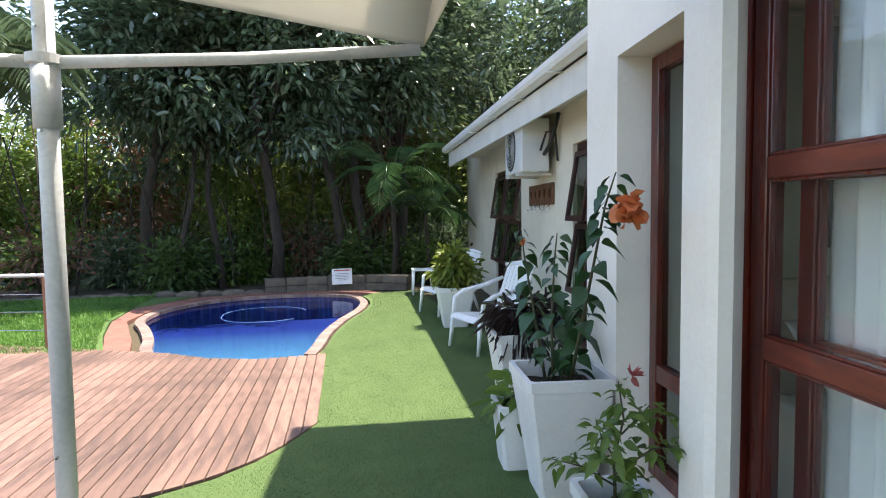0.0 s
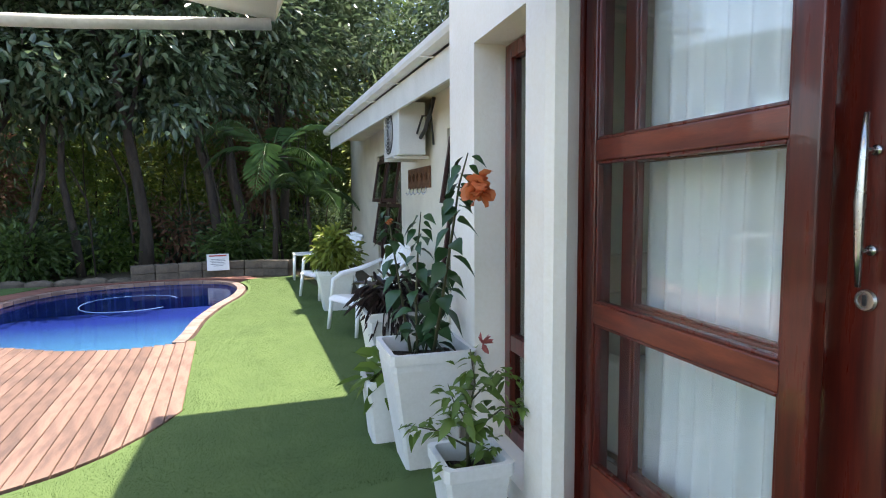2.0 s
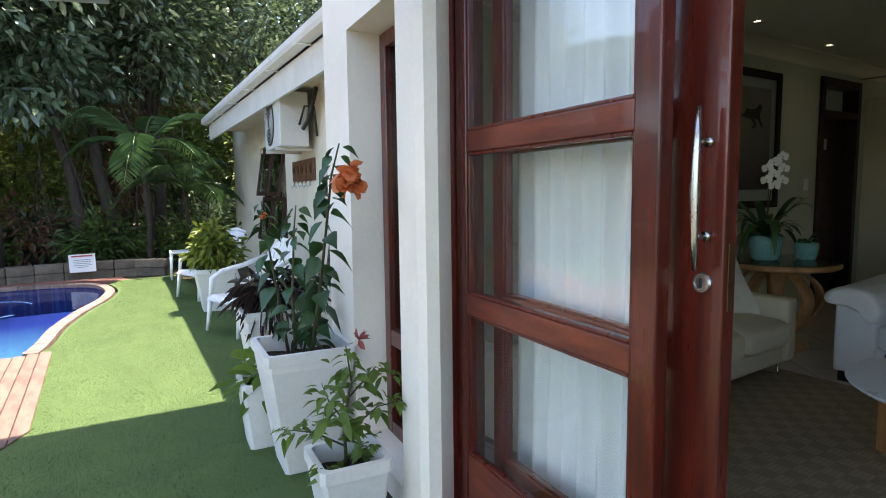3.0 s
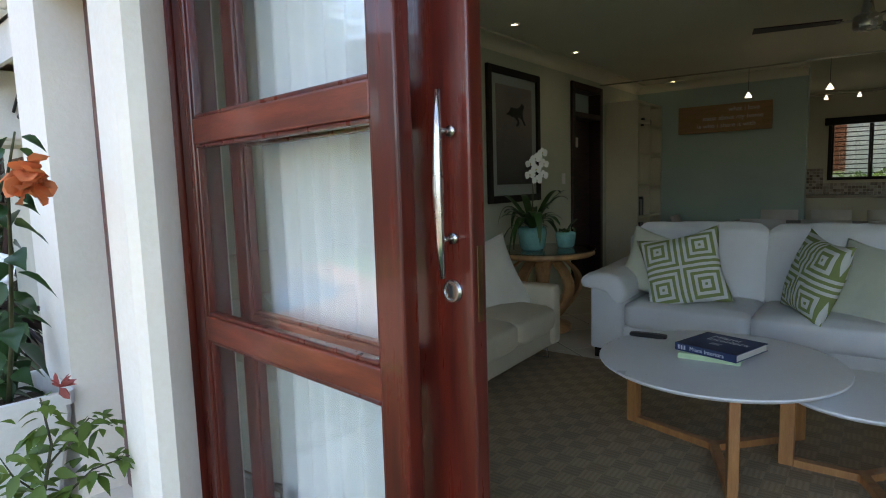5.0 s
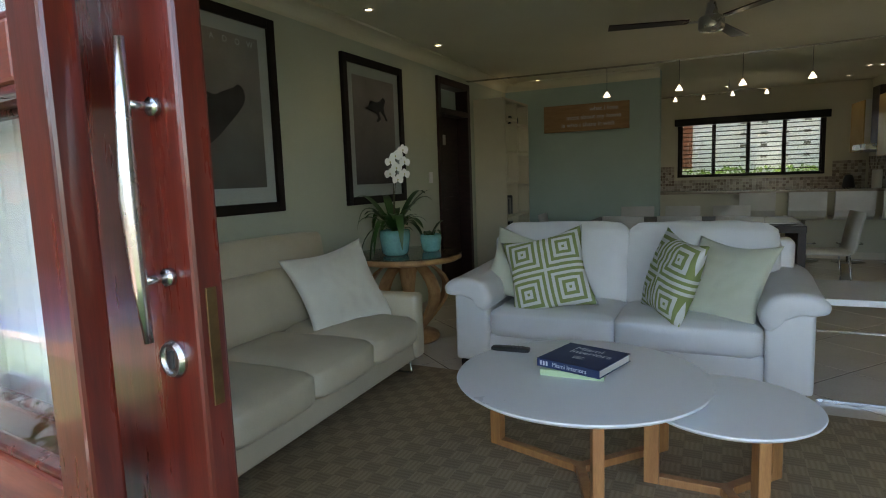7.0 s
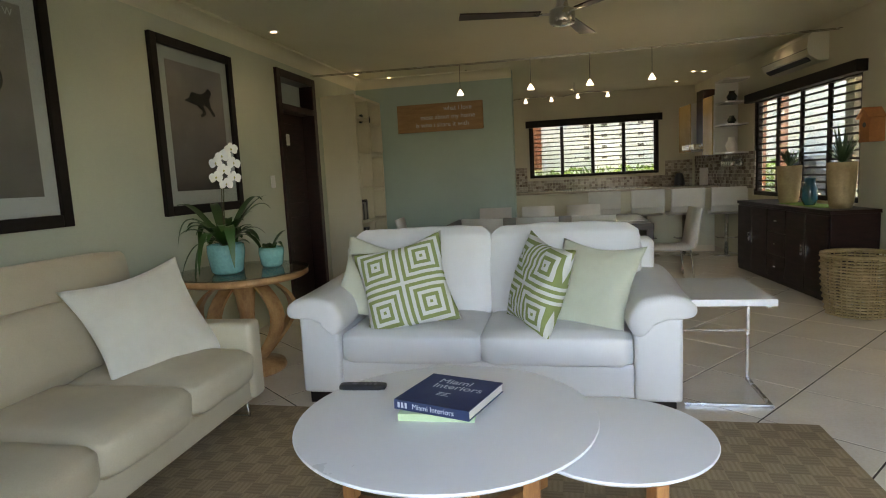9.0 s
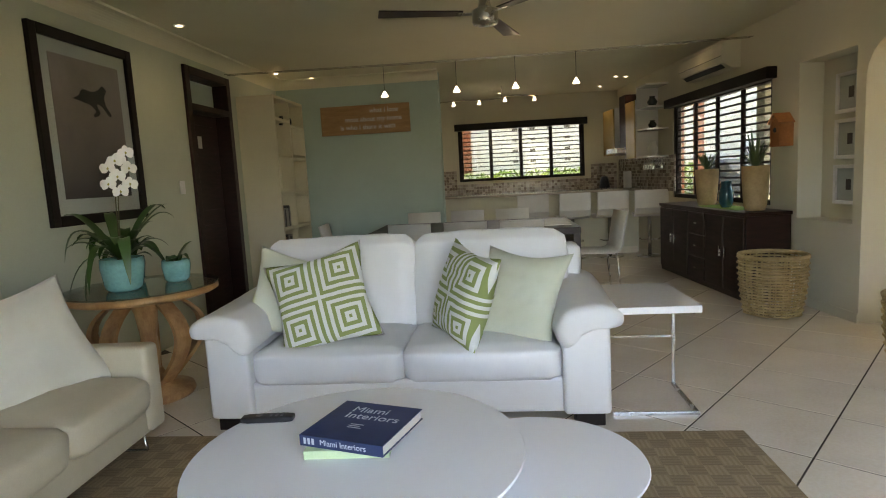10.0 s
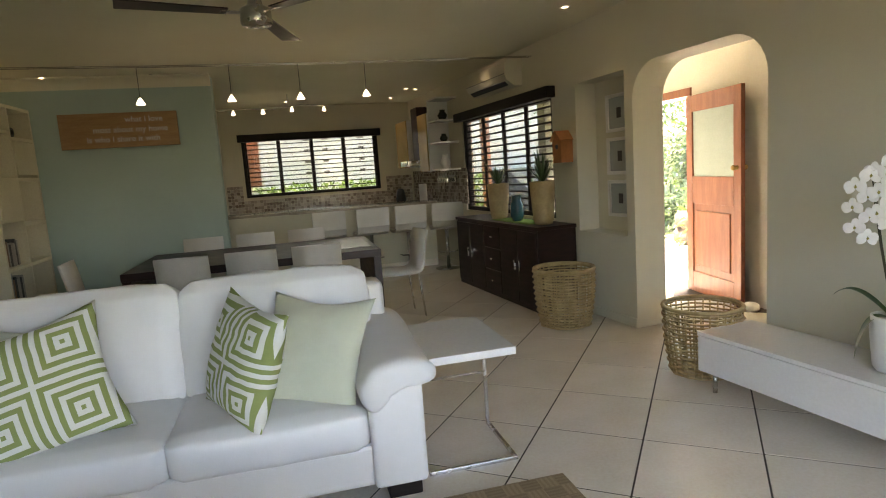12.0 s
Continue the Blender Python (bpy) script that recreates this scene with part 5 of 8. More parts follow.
CARVED = mat("carved pale wood", (0.45, 0.34, 0.18), (0.34, 0.24, 0.12), 6, 40, 0.6, 0.5, 0.004)
ALOE = leaf_mat("succulent leaf", (0.05, 0.10, 0.04), (0.09, 0.15, 0.06), 0.5, 0.1)
rnd = random.Random(12)
for s, tall in ((1.55, 0.40), (0.55, 0.42)):
    th = thing("potted_succulent", SIDE @ pose(s, 0.22, 0.835), "spiky succulent in a tall carved wooden pot", "plant", "succulents on the sideboard")
    part("pot", lathe(bmesh.new(), [(0, 0), (0.085, 0), (0.10, 0.05), (0.118, tall * 0.7), (0.122, tall), (0.105, tall), (0.105, tall - 0.04), (0, tall - 0.04)], 28), CARVED, th, "", True)
    bm = bmesh.new()
    for k in range(36):
        blade(bm, (0, 0, tall - 0.03), k * 2.4, rnd.uniform(0.09, 0.18), 0.02, rnd.uniform(0.9, 2.4), rnd.uniform(0.0, 0.5), 5, 0.6)
    part("rosette", bm, ALOE, th)
BLUEGLASS = mat("blue glass", (0.02, 0.10, 0.14), (0.015, 0.07, 0.11), 5, 60, 0.05, 0.02, coat=0.6)
tagged(part("vase", lathe(bmesh.new(), [(0, 0), (0.05, 0), (0.075, 0.06), (0.07, 0.17), (0.05, 0.22), (0.058, 0.27), (0.045, 0.27), (0, 0.2)], 24), BLUEGLASS, None, "dark blue glass vase on the sideboard", True, SIDE @ pose(1.05, 0.25, 0.839)), "", "vase")
tagged(part("table_runner", boxed(0.62, 1.48, 0.10, 0.36, 0.836, 0.839), mat("green cloth runner", (0.16, 0.30, 0.06), None, 5, 200, 0.9), None, "bright green runner on the sideboard", False, SIDE), "", "runner")

# bird house, air conditioner and niche prints
TERRA = mat("orange painted wood", (0.42, 0.17, 0.06), (0.36, 0.14, 0.05), 5, 60, 0.7)
bh = thing("bird_house", SIDE @ pose(0.40, 0.0, 1.42), "small orange wooden bird house on the wall", "ornament")
bm = bmesh.new()
prof = [(-0.075, 0.0), (0.075, 0.0), (0.075, 0.20), (0.0, 0.28), (-0.075, 0.20)]
a, b = [bm.verts.new((x, 0.002, z)) for x, z in prof], [bm.verts.new((x, 0.13, z)) for x, z in prof]
bm.faces.new(a), bm.faces.new(b[::-1])
for i in range(5):
    bm.faces.new((a[i], a[(i + 1) % 5], b[(i + 1) % 5], b[i]))
part("body", bm, TERRA, bh)
for sgn in (1, -1):
    part("roof", boxed(-0.006, 0.006, 0.0, 0.15, -0.06, 0.062, m=Matrix.Translation((sgn * 0.047, 0, 0.252)) @ Matrix.Rotation(radians(-sgn * 43), 4, "Y")), TERRA, bh)
part("hole", lathe(bmesh.new(), [(0, 0.004), (0.022, 0.004), (0.024, 0.0)], 16), BLACK, bh, "", False, pose(0, 0.1295, 0.15, -90, 0, 0))
acm = mat("ivory plastic", (0.62, 0.58, 0.46), (0.57, 0.53, 0.42), 3, 90, 0.35, 0.05)
ac = thing("air_conditioner", SIDE @ pose(1.26, 0.0, 2.28), "ivory split air conditioner high on the wall", "air conditioner")
bm = bmesh.new()
prof = [(0.0, 0.0), (0.10, 0.0), (0.19, 0.06), (0.21, 0.12), (0.20, 0.24), (0.15, 0.29), (0.0, 0.30)]
a, b = [bm.verts.new((0.0, y, z)) for y, z in prof], [bm.verts.new((1.05, y, z)) for y, z in prof]
bm.faces.new(a), bm.faces.new(b[::-1])
for i in range(len(prof)):
    j = (i + 1) % len(prof)
    bm.faces.new((a[i], a[j], b[j], b[i]))
part("body", bm, acm, ac)
part("louvre", boxed(0.06, 0.99, 0.0, 0.012, 0, 0.06, 0.003, m=Matrix.Translation((0, 0.135, 0.012)) @ Matrix.Rotation(radians(-50), 4, "X")), BLACK, ac, "dark air outlet flap")
part("seam", boxed(0.0, 1.05, 0.2095, 0.2125, 0.118, 0.123), BLACK, ac)
for k in range(3):
    z = 0.90 + 0.38 * k
    th = thing("niche_print", SIDE @ pose(-0.10, -0.22, z), "small pale framed print in the wall niche", "picture", "prints in the niche")
    for p, q, r, s in ((-0.17, -0.14, 0, 0.33), (0.14, 0.17, 0, 0.33), (-0.14, 0.14, 0, 0.03), (-0.14, 0.14, 0.30, 0.33)):
        part("frame", boxed(p, q, 0.0, 0.03, r, s, 0.003), WHITEPAINT, th)
    part("print", boxed(-0.14, 0.14, 0.001, 0.012, 0.03, 0.30), MOUNT, th)
    part("figure", boxed(-0.03, 0.03, 0.0125, 0.014, 0.12, 0.21), MIDPHOTO, th)


# ---- woven baskets ----
RATTAN = mat("pale woven cane", (0.47, 0.35, 0.18), (0.34, 0.24, 0.11), 9, 60, 0.6, 0.4, 0.002)


def basket(x, y, r0, r1, h, label, rows=20, strand=0.0088):
    th = thing("basket", pose(x, y, 0), label, "basket", "woven floor baskets")
    part("bottom", lathe(bmesh.new(), [(0, 0.004), (r0, 0.004), (r0, 0.014), (0, 0.014)], 32), RATTAN, th)
    bm = bmesh.new()
    count = 16
    for k in range(count):
        a = 2 * math.pi * k / count
        for off in (-0.018, 0.018):
            aa = a + off / r1 * 1.2
            tube(bmesh_cane := bmesh.new(), [(r0 * math.cos(aa), r0 * math.sin(aa), 0.01), ((r0 * 0.4 + r1 * 0.6) * 1.02 * math.cos(aa), (r0 * 0.4 + r1 * 0.6) * 1.02 * math.sin(aa), h * 0.5), (r1 * math.cos(aa), r1 * math.sin(aa), h)], 0.006, 5)
            part("cane", bmesh_cane, RATTAN, th, "", True)
    bm = bmesh.new()
    for j in range(rows):
        t = (j + 0.5) / rows
        z = h * t
        r = (r0 + (r1 - r0) * t) * (1 + 0.05 * math.sin(math.pi * t))
        ring = []
        for i in range(48):
            a = 2 * math.pi * i / 48
            w = r + 0.009 * math.cos(8 * a + math.pi * (j % 2))
            ring.append((w * math.cos(a), w * math.sin(a), z))
        tube(bm, ring + [ring[0]], strand, 5, False)
    part("weave", bm, RATTAN, th, "", True)
    bm = bmesh.new()
    rim = [(r1 * math.cos(2 * math.pi * i / 40), r1 * math.sin(2 * math.pi * i / 40), h + 0.006) for i in range(41)]
    tube(bm, rim, 0.014, 7, False)
    part("rim", bm, RATTAN, th, "", True)
    return th


basket(7.07, -1.80, 0.215, 0.262, 0.50, "round pale woven cane basket on the tiles")
basket(5.605, -2.06, 0.195, 0.24, 0.44, "round open-weave cane basket beside the console", 17, 0.0072)

# ---- white console with orchid ----
CON = pose(5.34, -1.82, 0, 0, 0, 7)
cn = thing("console", CON, "long low white lacquered console on steel legs", "console")
part("body", boxed(-2.1, 0.0, -0.43, 0.0, 0.13, 0.345, 0.004), GLOSSWHITE, cn)
part("top", boxed(-2.1, 0.002, -0.432, 0.003, 0.349, 0.372, 0.003), GLOSSWHITE, cn)
for x in (-2.0, -0.07):
    for y in (-0.36, -0.06):
        part("leg", rod(bmesh.new(), (x, y, 0), (x, y, 0.131), 0.014), CHROME, cn, "", True)
rnd = random.Random(21)
orchid(CON @ pose(-0.95, -0.22, 0.372, 0, 0, -56), WHITECERAMIC, rnd, "white orchid in a white vase on the console", 2, 0.94, 6, 7, 0.10, 0.26, 0.30, 0.06)

# ---- front door ----
FD = mat("orange brown varnished door", (0.34, 0.105, 0.045), (0.25, 0.070, 0.030), 5, 60, 0.35, 0.1, 0.001, stretch=(4, 4, 0.6), coat=0.2)
ang = math.degrees(math.atan2(-3.40 + 3.53, 6.75 - 7.66))
fd = thing("door_2", pose(7.66, -3.53, 0, 0, 0, ang), "open varnished timber front door with a frosted pane", "door")
fd["kind"] = "structure"
W = 0.91
for a, b, z0, z1 in ((0, 0.11, 0.01, 1.99), (W - 0.11, W, 0.01, 1.99), (0.11, W - 0.11, 0.01, 0.22), (0.11, W - 0.11, 0.92, 1.19), (0.11, W - 0.11, 1.83, 1.99)):
    part("rail", boxed(a, b, -0.02, 0.02, z0, z1, 0.003), FD, fd)
part("panel", boxed(0.11, W - 0.11, -0.008, 0.008, 0.22, 0.92), FD, fd)
part("panel", boxed(0.17, W - 0.17, -0.018, 0.018, 0.29, 0.85, 0.008), FD, fd, "raised panel")
part("pane", boxed(0.11, W - 0.11, -0.004, 0.004, 1.19, 1.83), FROST, fd, "frosted glass pane")
for sgn in (1, -1):
    kb = part("door_knob", lathe(bmesh.new(), [(0, 0.055), (0.02, 0.05), (0.026, 0.035), (0.012, 0.015), (0.022, 0.004), (0.022, 0.0)], 18), BRASS, fd, "brass door knob", True, pose(W - 0.055, 0.0205 * sgn, 1.27, -90 * sgn, 0, 0))
bm = bmesh.new()
box(bm, 7.62, 7.68, -3.76, -3.54, -0.05, 2.0, 0.003)
box(bm, 8.48, 8.54, -3.76, -3.54, -0.05, 2.0, 0.003)
box(bm, 7.62, 8.54, -3.76, -3.53, 2.001, 2.08, 0.003)
structure("frame_front_door", bm, FD, "varnished timber front door frame", "door frame")
mt = part("shoe", soft_box(bmesh.new(), 6.60, 6.72, -3.45, -3.35, 0.001, 0.07, 0.01, 3, 6), WHITECERAMIC, None, "white doorstop on the lobby floor", True)
tagged(mt, "", "doorstop")
mt.name = "doorstop"

# ---- ceiling fan ----
fan = thing("ceiling_fan", pose(6.18, 0.54, CEIL), "steel ceiling fan with dark blades, at rest", "fan")
part("canopy", lathe(bmesh.new(), [(0, 0), (0.06, 0), (0.055, -0.05), (0.015, -0.07), (0, -0.07)], 24), CHROME, fan, "", True)
part("rod", rod(bmesh.new(), (0, 0, -0.06), (0, 0, -0.15), 0.013), CHROME, fan, "", True)
part("motor", lathe(bmesh.new(), [(0, -0.10), (0.03, -0.10), (0.045, -0.18), (0.055, -0.19), (0.085, -0.205), (0.09, -0.21), (0.092, -0.285), (0.084, -0.30), (0.03, -0.302), (0.028, -0.308), (0, -0.308)], 32), CHROME, fan, "brushed steel motor housing", True)
for a in (104, 224, 344):
    bm = bmesh.new()
    box(bm, 0.16, 0.74, -0.06, 0.06, -0.004, 0.004, 0.003)
    for v in bm.verts:
        v.co.y *= 0.8 + 0.35 * (v.co.x - 0.16) / 0.58
    bm.transform(Matrix.Rotation(radians(a), 4, "Z") @ Matrix.Translation((0, 0, -0.225)) @ Matrix.Rotation(radians(4), 4, "X"))
    blade_ob = part("blade", bm, DARKWOOD, fan, "dark wooden blade")
    part("blade_iron", boxed(0.08, 0.20, -0.02, 0.02, -0.008, -0.0045, 0.001, m=Matrix.Rotation(radians(a), 4, "Z") @ Matrix.Translation((0, 0, -0.225)) @ Matrix.Rotation(radians(9), 4, "X")), CHROME, blade_ob)

# ---- lamps ----
WARMGLOW = glow_mat("lit halogen", (1.0, 0.86, 0.62), 1.6)
OPAL = glow_mat("lit opal glass", (1.0, 0.88, 0.68), 0.36)


def downlight(x, y, watts, z=CEIL):
    th = thing("downlight", pose(x, y, z), "small recessed halogen downlight, switched on", "downlight", "ceiling downlights")
    part("trim", lathe(bmesh.new(), [(0.026, -0.001), (0.045, -0.001), (0.043, -0.006), (0.027, -0.007), (0.026, -0.001)], 20), CHROME, th)
    part("bulb", lathe(bmesh.new(), [(0, -0.003), (0.026, -0.003), (0.026, -0.001)], 16), WARMGLOW, th)
    if watts:
        lamp(x, y, z - 0.02, watts * 0.13)


for x, y, w in ((5.26, 2.95, 2), (6.66, 3.03, 2), (3.9, 3.0, 2), (8.94, 3.10, 1.5), (9.38, 2.80, 0), (9.41, 1.77, 0), (8.89, -1.66, 1.5), (6.87, -1.81, 2), (11.04, -1.32, 3), (11.12, -1.48, 0), (12.0, -1.25, 2.5), (12.0, 0.4, 2)):
    downlight(x, y, w)

rail = thing("cable_light", pose(0, 0, 0), "pair of ceiling wires carrying four small pendants", "lamp")
for dx in (0.0, 0.06):
    part("wire", tube(bmesh.new(), [(8.02 + dx, 3.32, 2.50), (8.04 + dx, 1.5, 2.485), (8.08 + dx, 0, 2.49), (8.20 + dx, -2.09, 2.53)], 0.004, 6), CHROME, rail, "", True)
for x, y in ((8.10, 1.635), (8.10, 0.88), (8.11, 0.274), (8.06, -0.331)):
    ob = thing("pendant_lamp", pose(x, y, 2.487), "small conical opal glass pendant, switched on", "lamp", "pendants over the dining table")
    part("cord", rod(bmesh.new(), (0, 0, 0), (0, 0, -0.26), 0.0025, seg=6), BLACK, ob)
    part("shade", lathe(bmesh.new(), [(0.007, -0.258), (0.012, -0.266), (0.035, -0.308), (0.038, -0.316), (0.0, -0.314)], 20), OPAL, ob, "opal glass shade", True)
    bulb(x, y, 2.12, 0.05)
spots = thing("spot_track", pose(11.2, 0.18, 2.45), "wavy steel track with small spotlights", "lamp")
part("track", tube(bmesh.new(), [(0, 1.2, 0.0), (0, 0.8, 0.02), (0, 0.4, 0.0), (0, 0.0, 0.05), (0, -0.35, 0.02)], 0.008, 6), CHROME, spots, "", True)
for y, z in ((0.95, 0.0), (0.55, 0.0), (0.15, 0.02), (-0.3, 0.01)):
    part("spot", lathe(bmesh.new(), [(0.01, 0), (0.03, -0.06), (0, -0.062)], 12), OPAL, spots, "lit spotlight head", True, pose(0, y, z))
part("stem", rod(bmesh.new(), (0, 0.2, 0.03), (0, 0.2, 0.199), 0.006), CHROME, spots)

# ---- garden: deck, turf, lawn, pool ----
TURF_BLADE = leaf_mat("turf blade", (0.066, 0.118, 0.028), (0.092, 0.146, 0.036), 0.7, 0.3, 0.3)
LAWN_BLADE = leaf_mat("lawn blade", (0.12, 0.27, 0.04), (0.20, 0.36, 0.07), 0.6, 0.3)
LAWN_BASE = mat("lawn soil", (0.08, 0.15, 0.03), (0.06, 0.11, 0.025), 3, 120, 0.95, 0.8, 0.01)


def deck_near(x):
    return 3.3 + 0.87 * math.exp((x - 0.15) / 0.45)


def deck_far(x):
    return float(np.interp(x, [-1.4, -0.95, -0.45, 0.02, 0.3], [6.68, 6.37, 6.22, 6.27, 6.36])) + 0.42 * max(0.0, -1.4 - x)


def flat(name, outline, z, material, label, category, depth=0.05):
    return structure(name, prism(bmesh.new(), outline, z - depth, z), material, label, category)


edge = [(0.245 - 0.04 * (6.4 - y), y) for y in (6.42, 5.6, 4.9, 4.2)] + [(x, deck_near(x)) for x in (0.05, -0.1, -0.3, -0.6, -1.0, -1.6, -2.4, -3.5)]
pool_side = [(p.x + 0.0, p.y) for p in grown(POOL_EDGE, 0.16) if p.x > 0.15 and p.y < 10.6]
pool_side.sort(key=lambda q: q[1])
flat("turf", [(2.0, 11.0), (2.35, 3.4), (1.72, 3.3), (1.46, 1.2), (1.2, -3.0), (-3.5, -3.0)] + edge[::-1][0:] + [q for q in pool_side if q[1] > 6.5] + [(1.2, 10.9)], GRASS, TURF_BASE, "bright green artificial turf strip", "turf", 0.055)
flat("lawn", [(-1.95, 6.98), (-2.3, 8.0), (-2.55, 9.0), (-2.6, 10.2), (-1.9, 11.3), (-3.4, 11.6), (-9.0, 11.8), (-12.0, 8.6), (-2.2, 7.05)], GRASS - 0.002, LAWN_BASE, "lawn beside the pool", "lawn", 0.05)
flat("paving_pool", [(-1.60, 6.72), (-1.95, 6.95), (-2.28, 8.0), (-2.52, 9.0), (-2.58, 10.2), (-1.9, 11.25), (-0.8, 11.45), (0.2, 11.5), (1.2, 11.3), (1.45, 10.6), (1.3, 10.85), (0.8, 11.15), (0.0, 11.44), (-0.95, 11.33), (-1.75, 10.8), (-2.26, 9.9), (-2.33, 9.0), (-2.08, 8.25), (-1.86, 7.6), (-1.72, 7.05)], GRASS - 0.004, BRICKRED, "red brick paving round the pool", "paving", 0.05)


def grass_blades(name, label, count, inside, x0, x1, y0, y1, z, tall, material, seed):
    rng = np.random.default_rng(seed)
    xs, ys = rng.uniform(x0, x1, count), rng.uniform(y0, y1, count)
    keep = inside(xs, ys)
    xs, ys = xs[keep], ys[keep]
    n = len(xs)
    a, h, w = rng.uniform(0, 6.28, n), rng.uniform(0.6, 1.2, n) * tall, rng.uniform(0.003, 0.006, n) * (tall / 0.03) ** 0.5
    lx, ly = rng.normal(0, 0.45, n) * h, rng.normal(0, 0.45, n) * h
    v = np.empty((n, 3, 3))
    v[:, 0] = np.stack((xs - np.cos(a) * w, ys - np.sin(a) * w, np.full(n, z)), 1)
    v[:, 1] = np.stack((xs + np.cos(a) * w, ys + np.sin(a) * w, np.full(n, z)), 1)
    v[:, 2] = np.stack((xs + lx, ys + ly, z + h), 1)
    me = bpy.data.meshes.new(name)
    me.from_pydata(v.reshape(-1, 3).tolist(), [], np.arange(n * 3).reshape(-1, 3).tolist())
    me.materials.append(material)
    return tagged(new(name, me), label, "grass", "", "stuff")


def on_turf(x, y):
    edge_x = np.where(y > 6.4, np.interp(y, [6.4, 6.75, 7.45, 8.3, 9.2, 10.0, 10.8], [0.25, 0.34, 0.46, 0.69, 1.0, 1.1, 1.0]), np.where(y > 4.17, 0.16 + 0.04 * (y - 4.17), 0.15 + 0.45 * np.log(np.maximum(y - 3.3, 0.02) / 0.87)))
    return (x > edge_x + 0.02) & (x < 1.70 + 0.09 * (y - 3.0)) & (y < 10.8)


def on_lawn(x, y):
    return (x < -2.05 - 0.28 * np.clip(y - 7, 0, 2)) & (y > 7.05 + np.clip(-x - 2.2, 0, 9) * 0.16) & (y < 11.6)


grass_blades("turf_pile", "short dense pile of artificial turf", 230000, on_turf, -1.6, 2.4, 2.9, 10.8, GRASS, 0.006, TURF_BLADE, 5)
grass_blades("lawn_grass", "mown lawn grass in the sun", 70000, on_lawn, -9.0, -2.0, 7.0, 11.6, GRASS - 0.002, 0.05, LAWN_BLADE, 6)

pool = thing("pool", pose(0, 0, 0), "kidney-shaped swimming pool with blue mosaic lining", "pool")
pool["kind"] = "structure"
PTILE, _n, _l, _p = nodes_of("blue pool mosaic")
_tc, _bk = _n.new("ShaderNodeTexCoord"), _n.new("ShaderNodeTexBrick")
_mp = _n.new("ShaderNodeMapping")
_mp.inputs["Rotation"].default_value = (0, 0, radians(40))
_l.new(_tc.outputs["Object"], _mp.inputs["Vector"]), _l.new(_mp.outputs[0], _bk.inputs["Vector"])
_bk.offset, _bk.inputs["Scale"].default_value, _bk.inputs["Mortar Size"].default_value = 0.0, 3.2, 0.04
_bk.inputs["Brick Width"].default_value = 0.5
_bk.inputs["Row Height"].default_value = 0.5
_bk.inputs["Color1"].default_value, _bk.inputs["Color2"].default_value, _bk.inputs["Mortar"].default_value = (0.016, 0.030, 0.20, 1), (0.012, 0.023, 0.16, 1), (0.05, 0.085, 0.29, 1)
_l.new(_bk.outputs[0], _p.inputs["Base Color"])
_p.inputs["Roughness"].default_value = 0.3
bm = bmesh.new()
loops = []
for by, zf in ((0.035, lambda p: GRASS - 0.02), (0.03, lambda p: -0.6), (-0.15, lambda p: -0.9 - 0.05 * (p.y - 6.5)), (-0.9, lambda p: -1.0 - 0.12 * (p.y - 6.5))):
    loops.append([bm.verts.new((q.x, q.y, zf(p))) for p, q in zip(POOL_EDGE, grown(POOL_EDGE, by))])
for a, b in zip(loops, loops[1:]):
    for i in range(len(a)):
        j = (i + 1) % len(a)
        bm.faces.new((a[i], a[j], b[j], b[i]))
bm.faces.new(loops[-1])
part("basin", bm, PTILE, pool, "blue mosaic basin")
near_end = [p for p in grown(POOL_EDGE, 0.025) if p.y < 10.3]
bm = bmesh.new()
bm.faces.new([bm.verts.new((p.x, p.y, -0.12 - 0.06 * (p.y - 6.3))) for p in near_end])
# Ramp along y paints the water's darkening with depth into the floor colour.
SHALLOW, _n, _l, _p = nodes_of("mosaic with painted water depth")
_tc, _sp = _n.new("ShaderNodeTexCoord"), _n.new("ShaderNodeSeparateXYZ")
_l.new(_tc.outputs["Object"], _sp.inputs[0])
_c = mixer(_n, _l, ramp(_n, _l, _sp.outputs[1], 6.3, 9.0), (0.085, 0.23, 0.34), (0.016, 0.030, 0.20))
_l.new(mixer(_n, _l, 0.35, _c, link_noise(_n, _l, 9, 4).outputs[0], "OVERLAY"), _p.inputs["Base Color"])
_p.inputs["Roughness"].default_value = 0.35
part("shallow_end", bm, SHALLOW, pool, "sloping shallow end, painted pale to deep blue")
WATER, _n, _l, _p = nodes_of("pool water")
_tr, _gl, _mx = _n.new("ShaderNodeBsdfTransparent"), _n.new("ShaderNodeBsdfGlossy"), _n.new("ShaderNodeMixShader")
_tr.inputs["Color"].default_value, _gl.inputs["Roughness"].default_value = (0.60, 0.80, 0.93, 1), 0.03
_w, _b = link_noise(_n, _l, 5, 3), _n.new("ShaderNodeBump")
_b.inputs["Strength"].default_value, _b.inputs["Distance"].default_value = 0.12, 0.02
_fac, _lw = gloss_by_angle(_n, _l, 0.03, 0.75)
_l.new(_w.outputs[0], _b.inputs["Height"]), _l.new(_b.outputs[0], _gl.inputs["Normal"]), _l.new(_b.outputs[0], _lw.inputs["Normal"])
_l.new(_fac, _mx.inputs[0]), _l.new(_tr.outputs[0], _mx.inputs[1]), _l.new(_gl.outputs[0], _mx.inputs[2])
_l.new(_mx.outputs[0], _n["Material Output"].inputs["Surface"])
bm = bmesh.new()
bm.faces.new([bm.verts.new((p.x, p.y, GRASS - 0.055)) for p in grown(POOL_EDGE, 0.02)])
wat = part("water", bm, WATER, None, "still blue pool water reflecting the trees")
wat.visible_shadow = False
tagged(wat, "", "water", "", "structure")
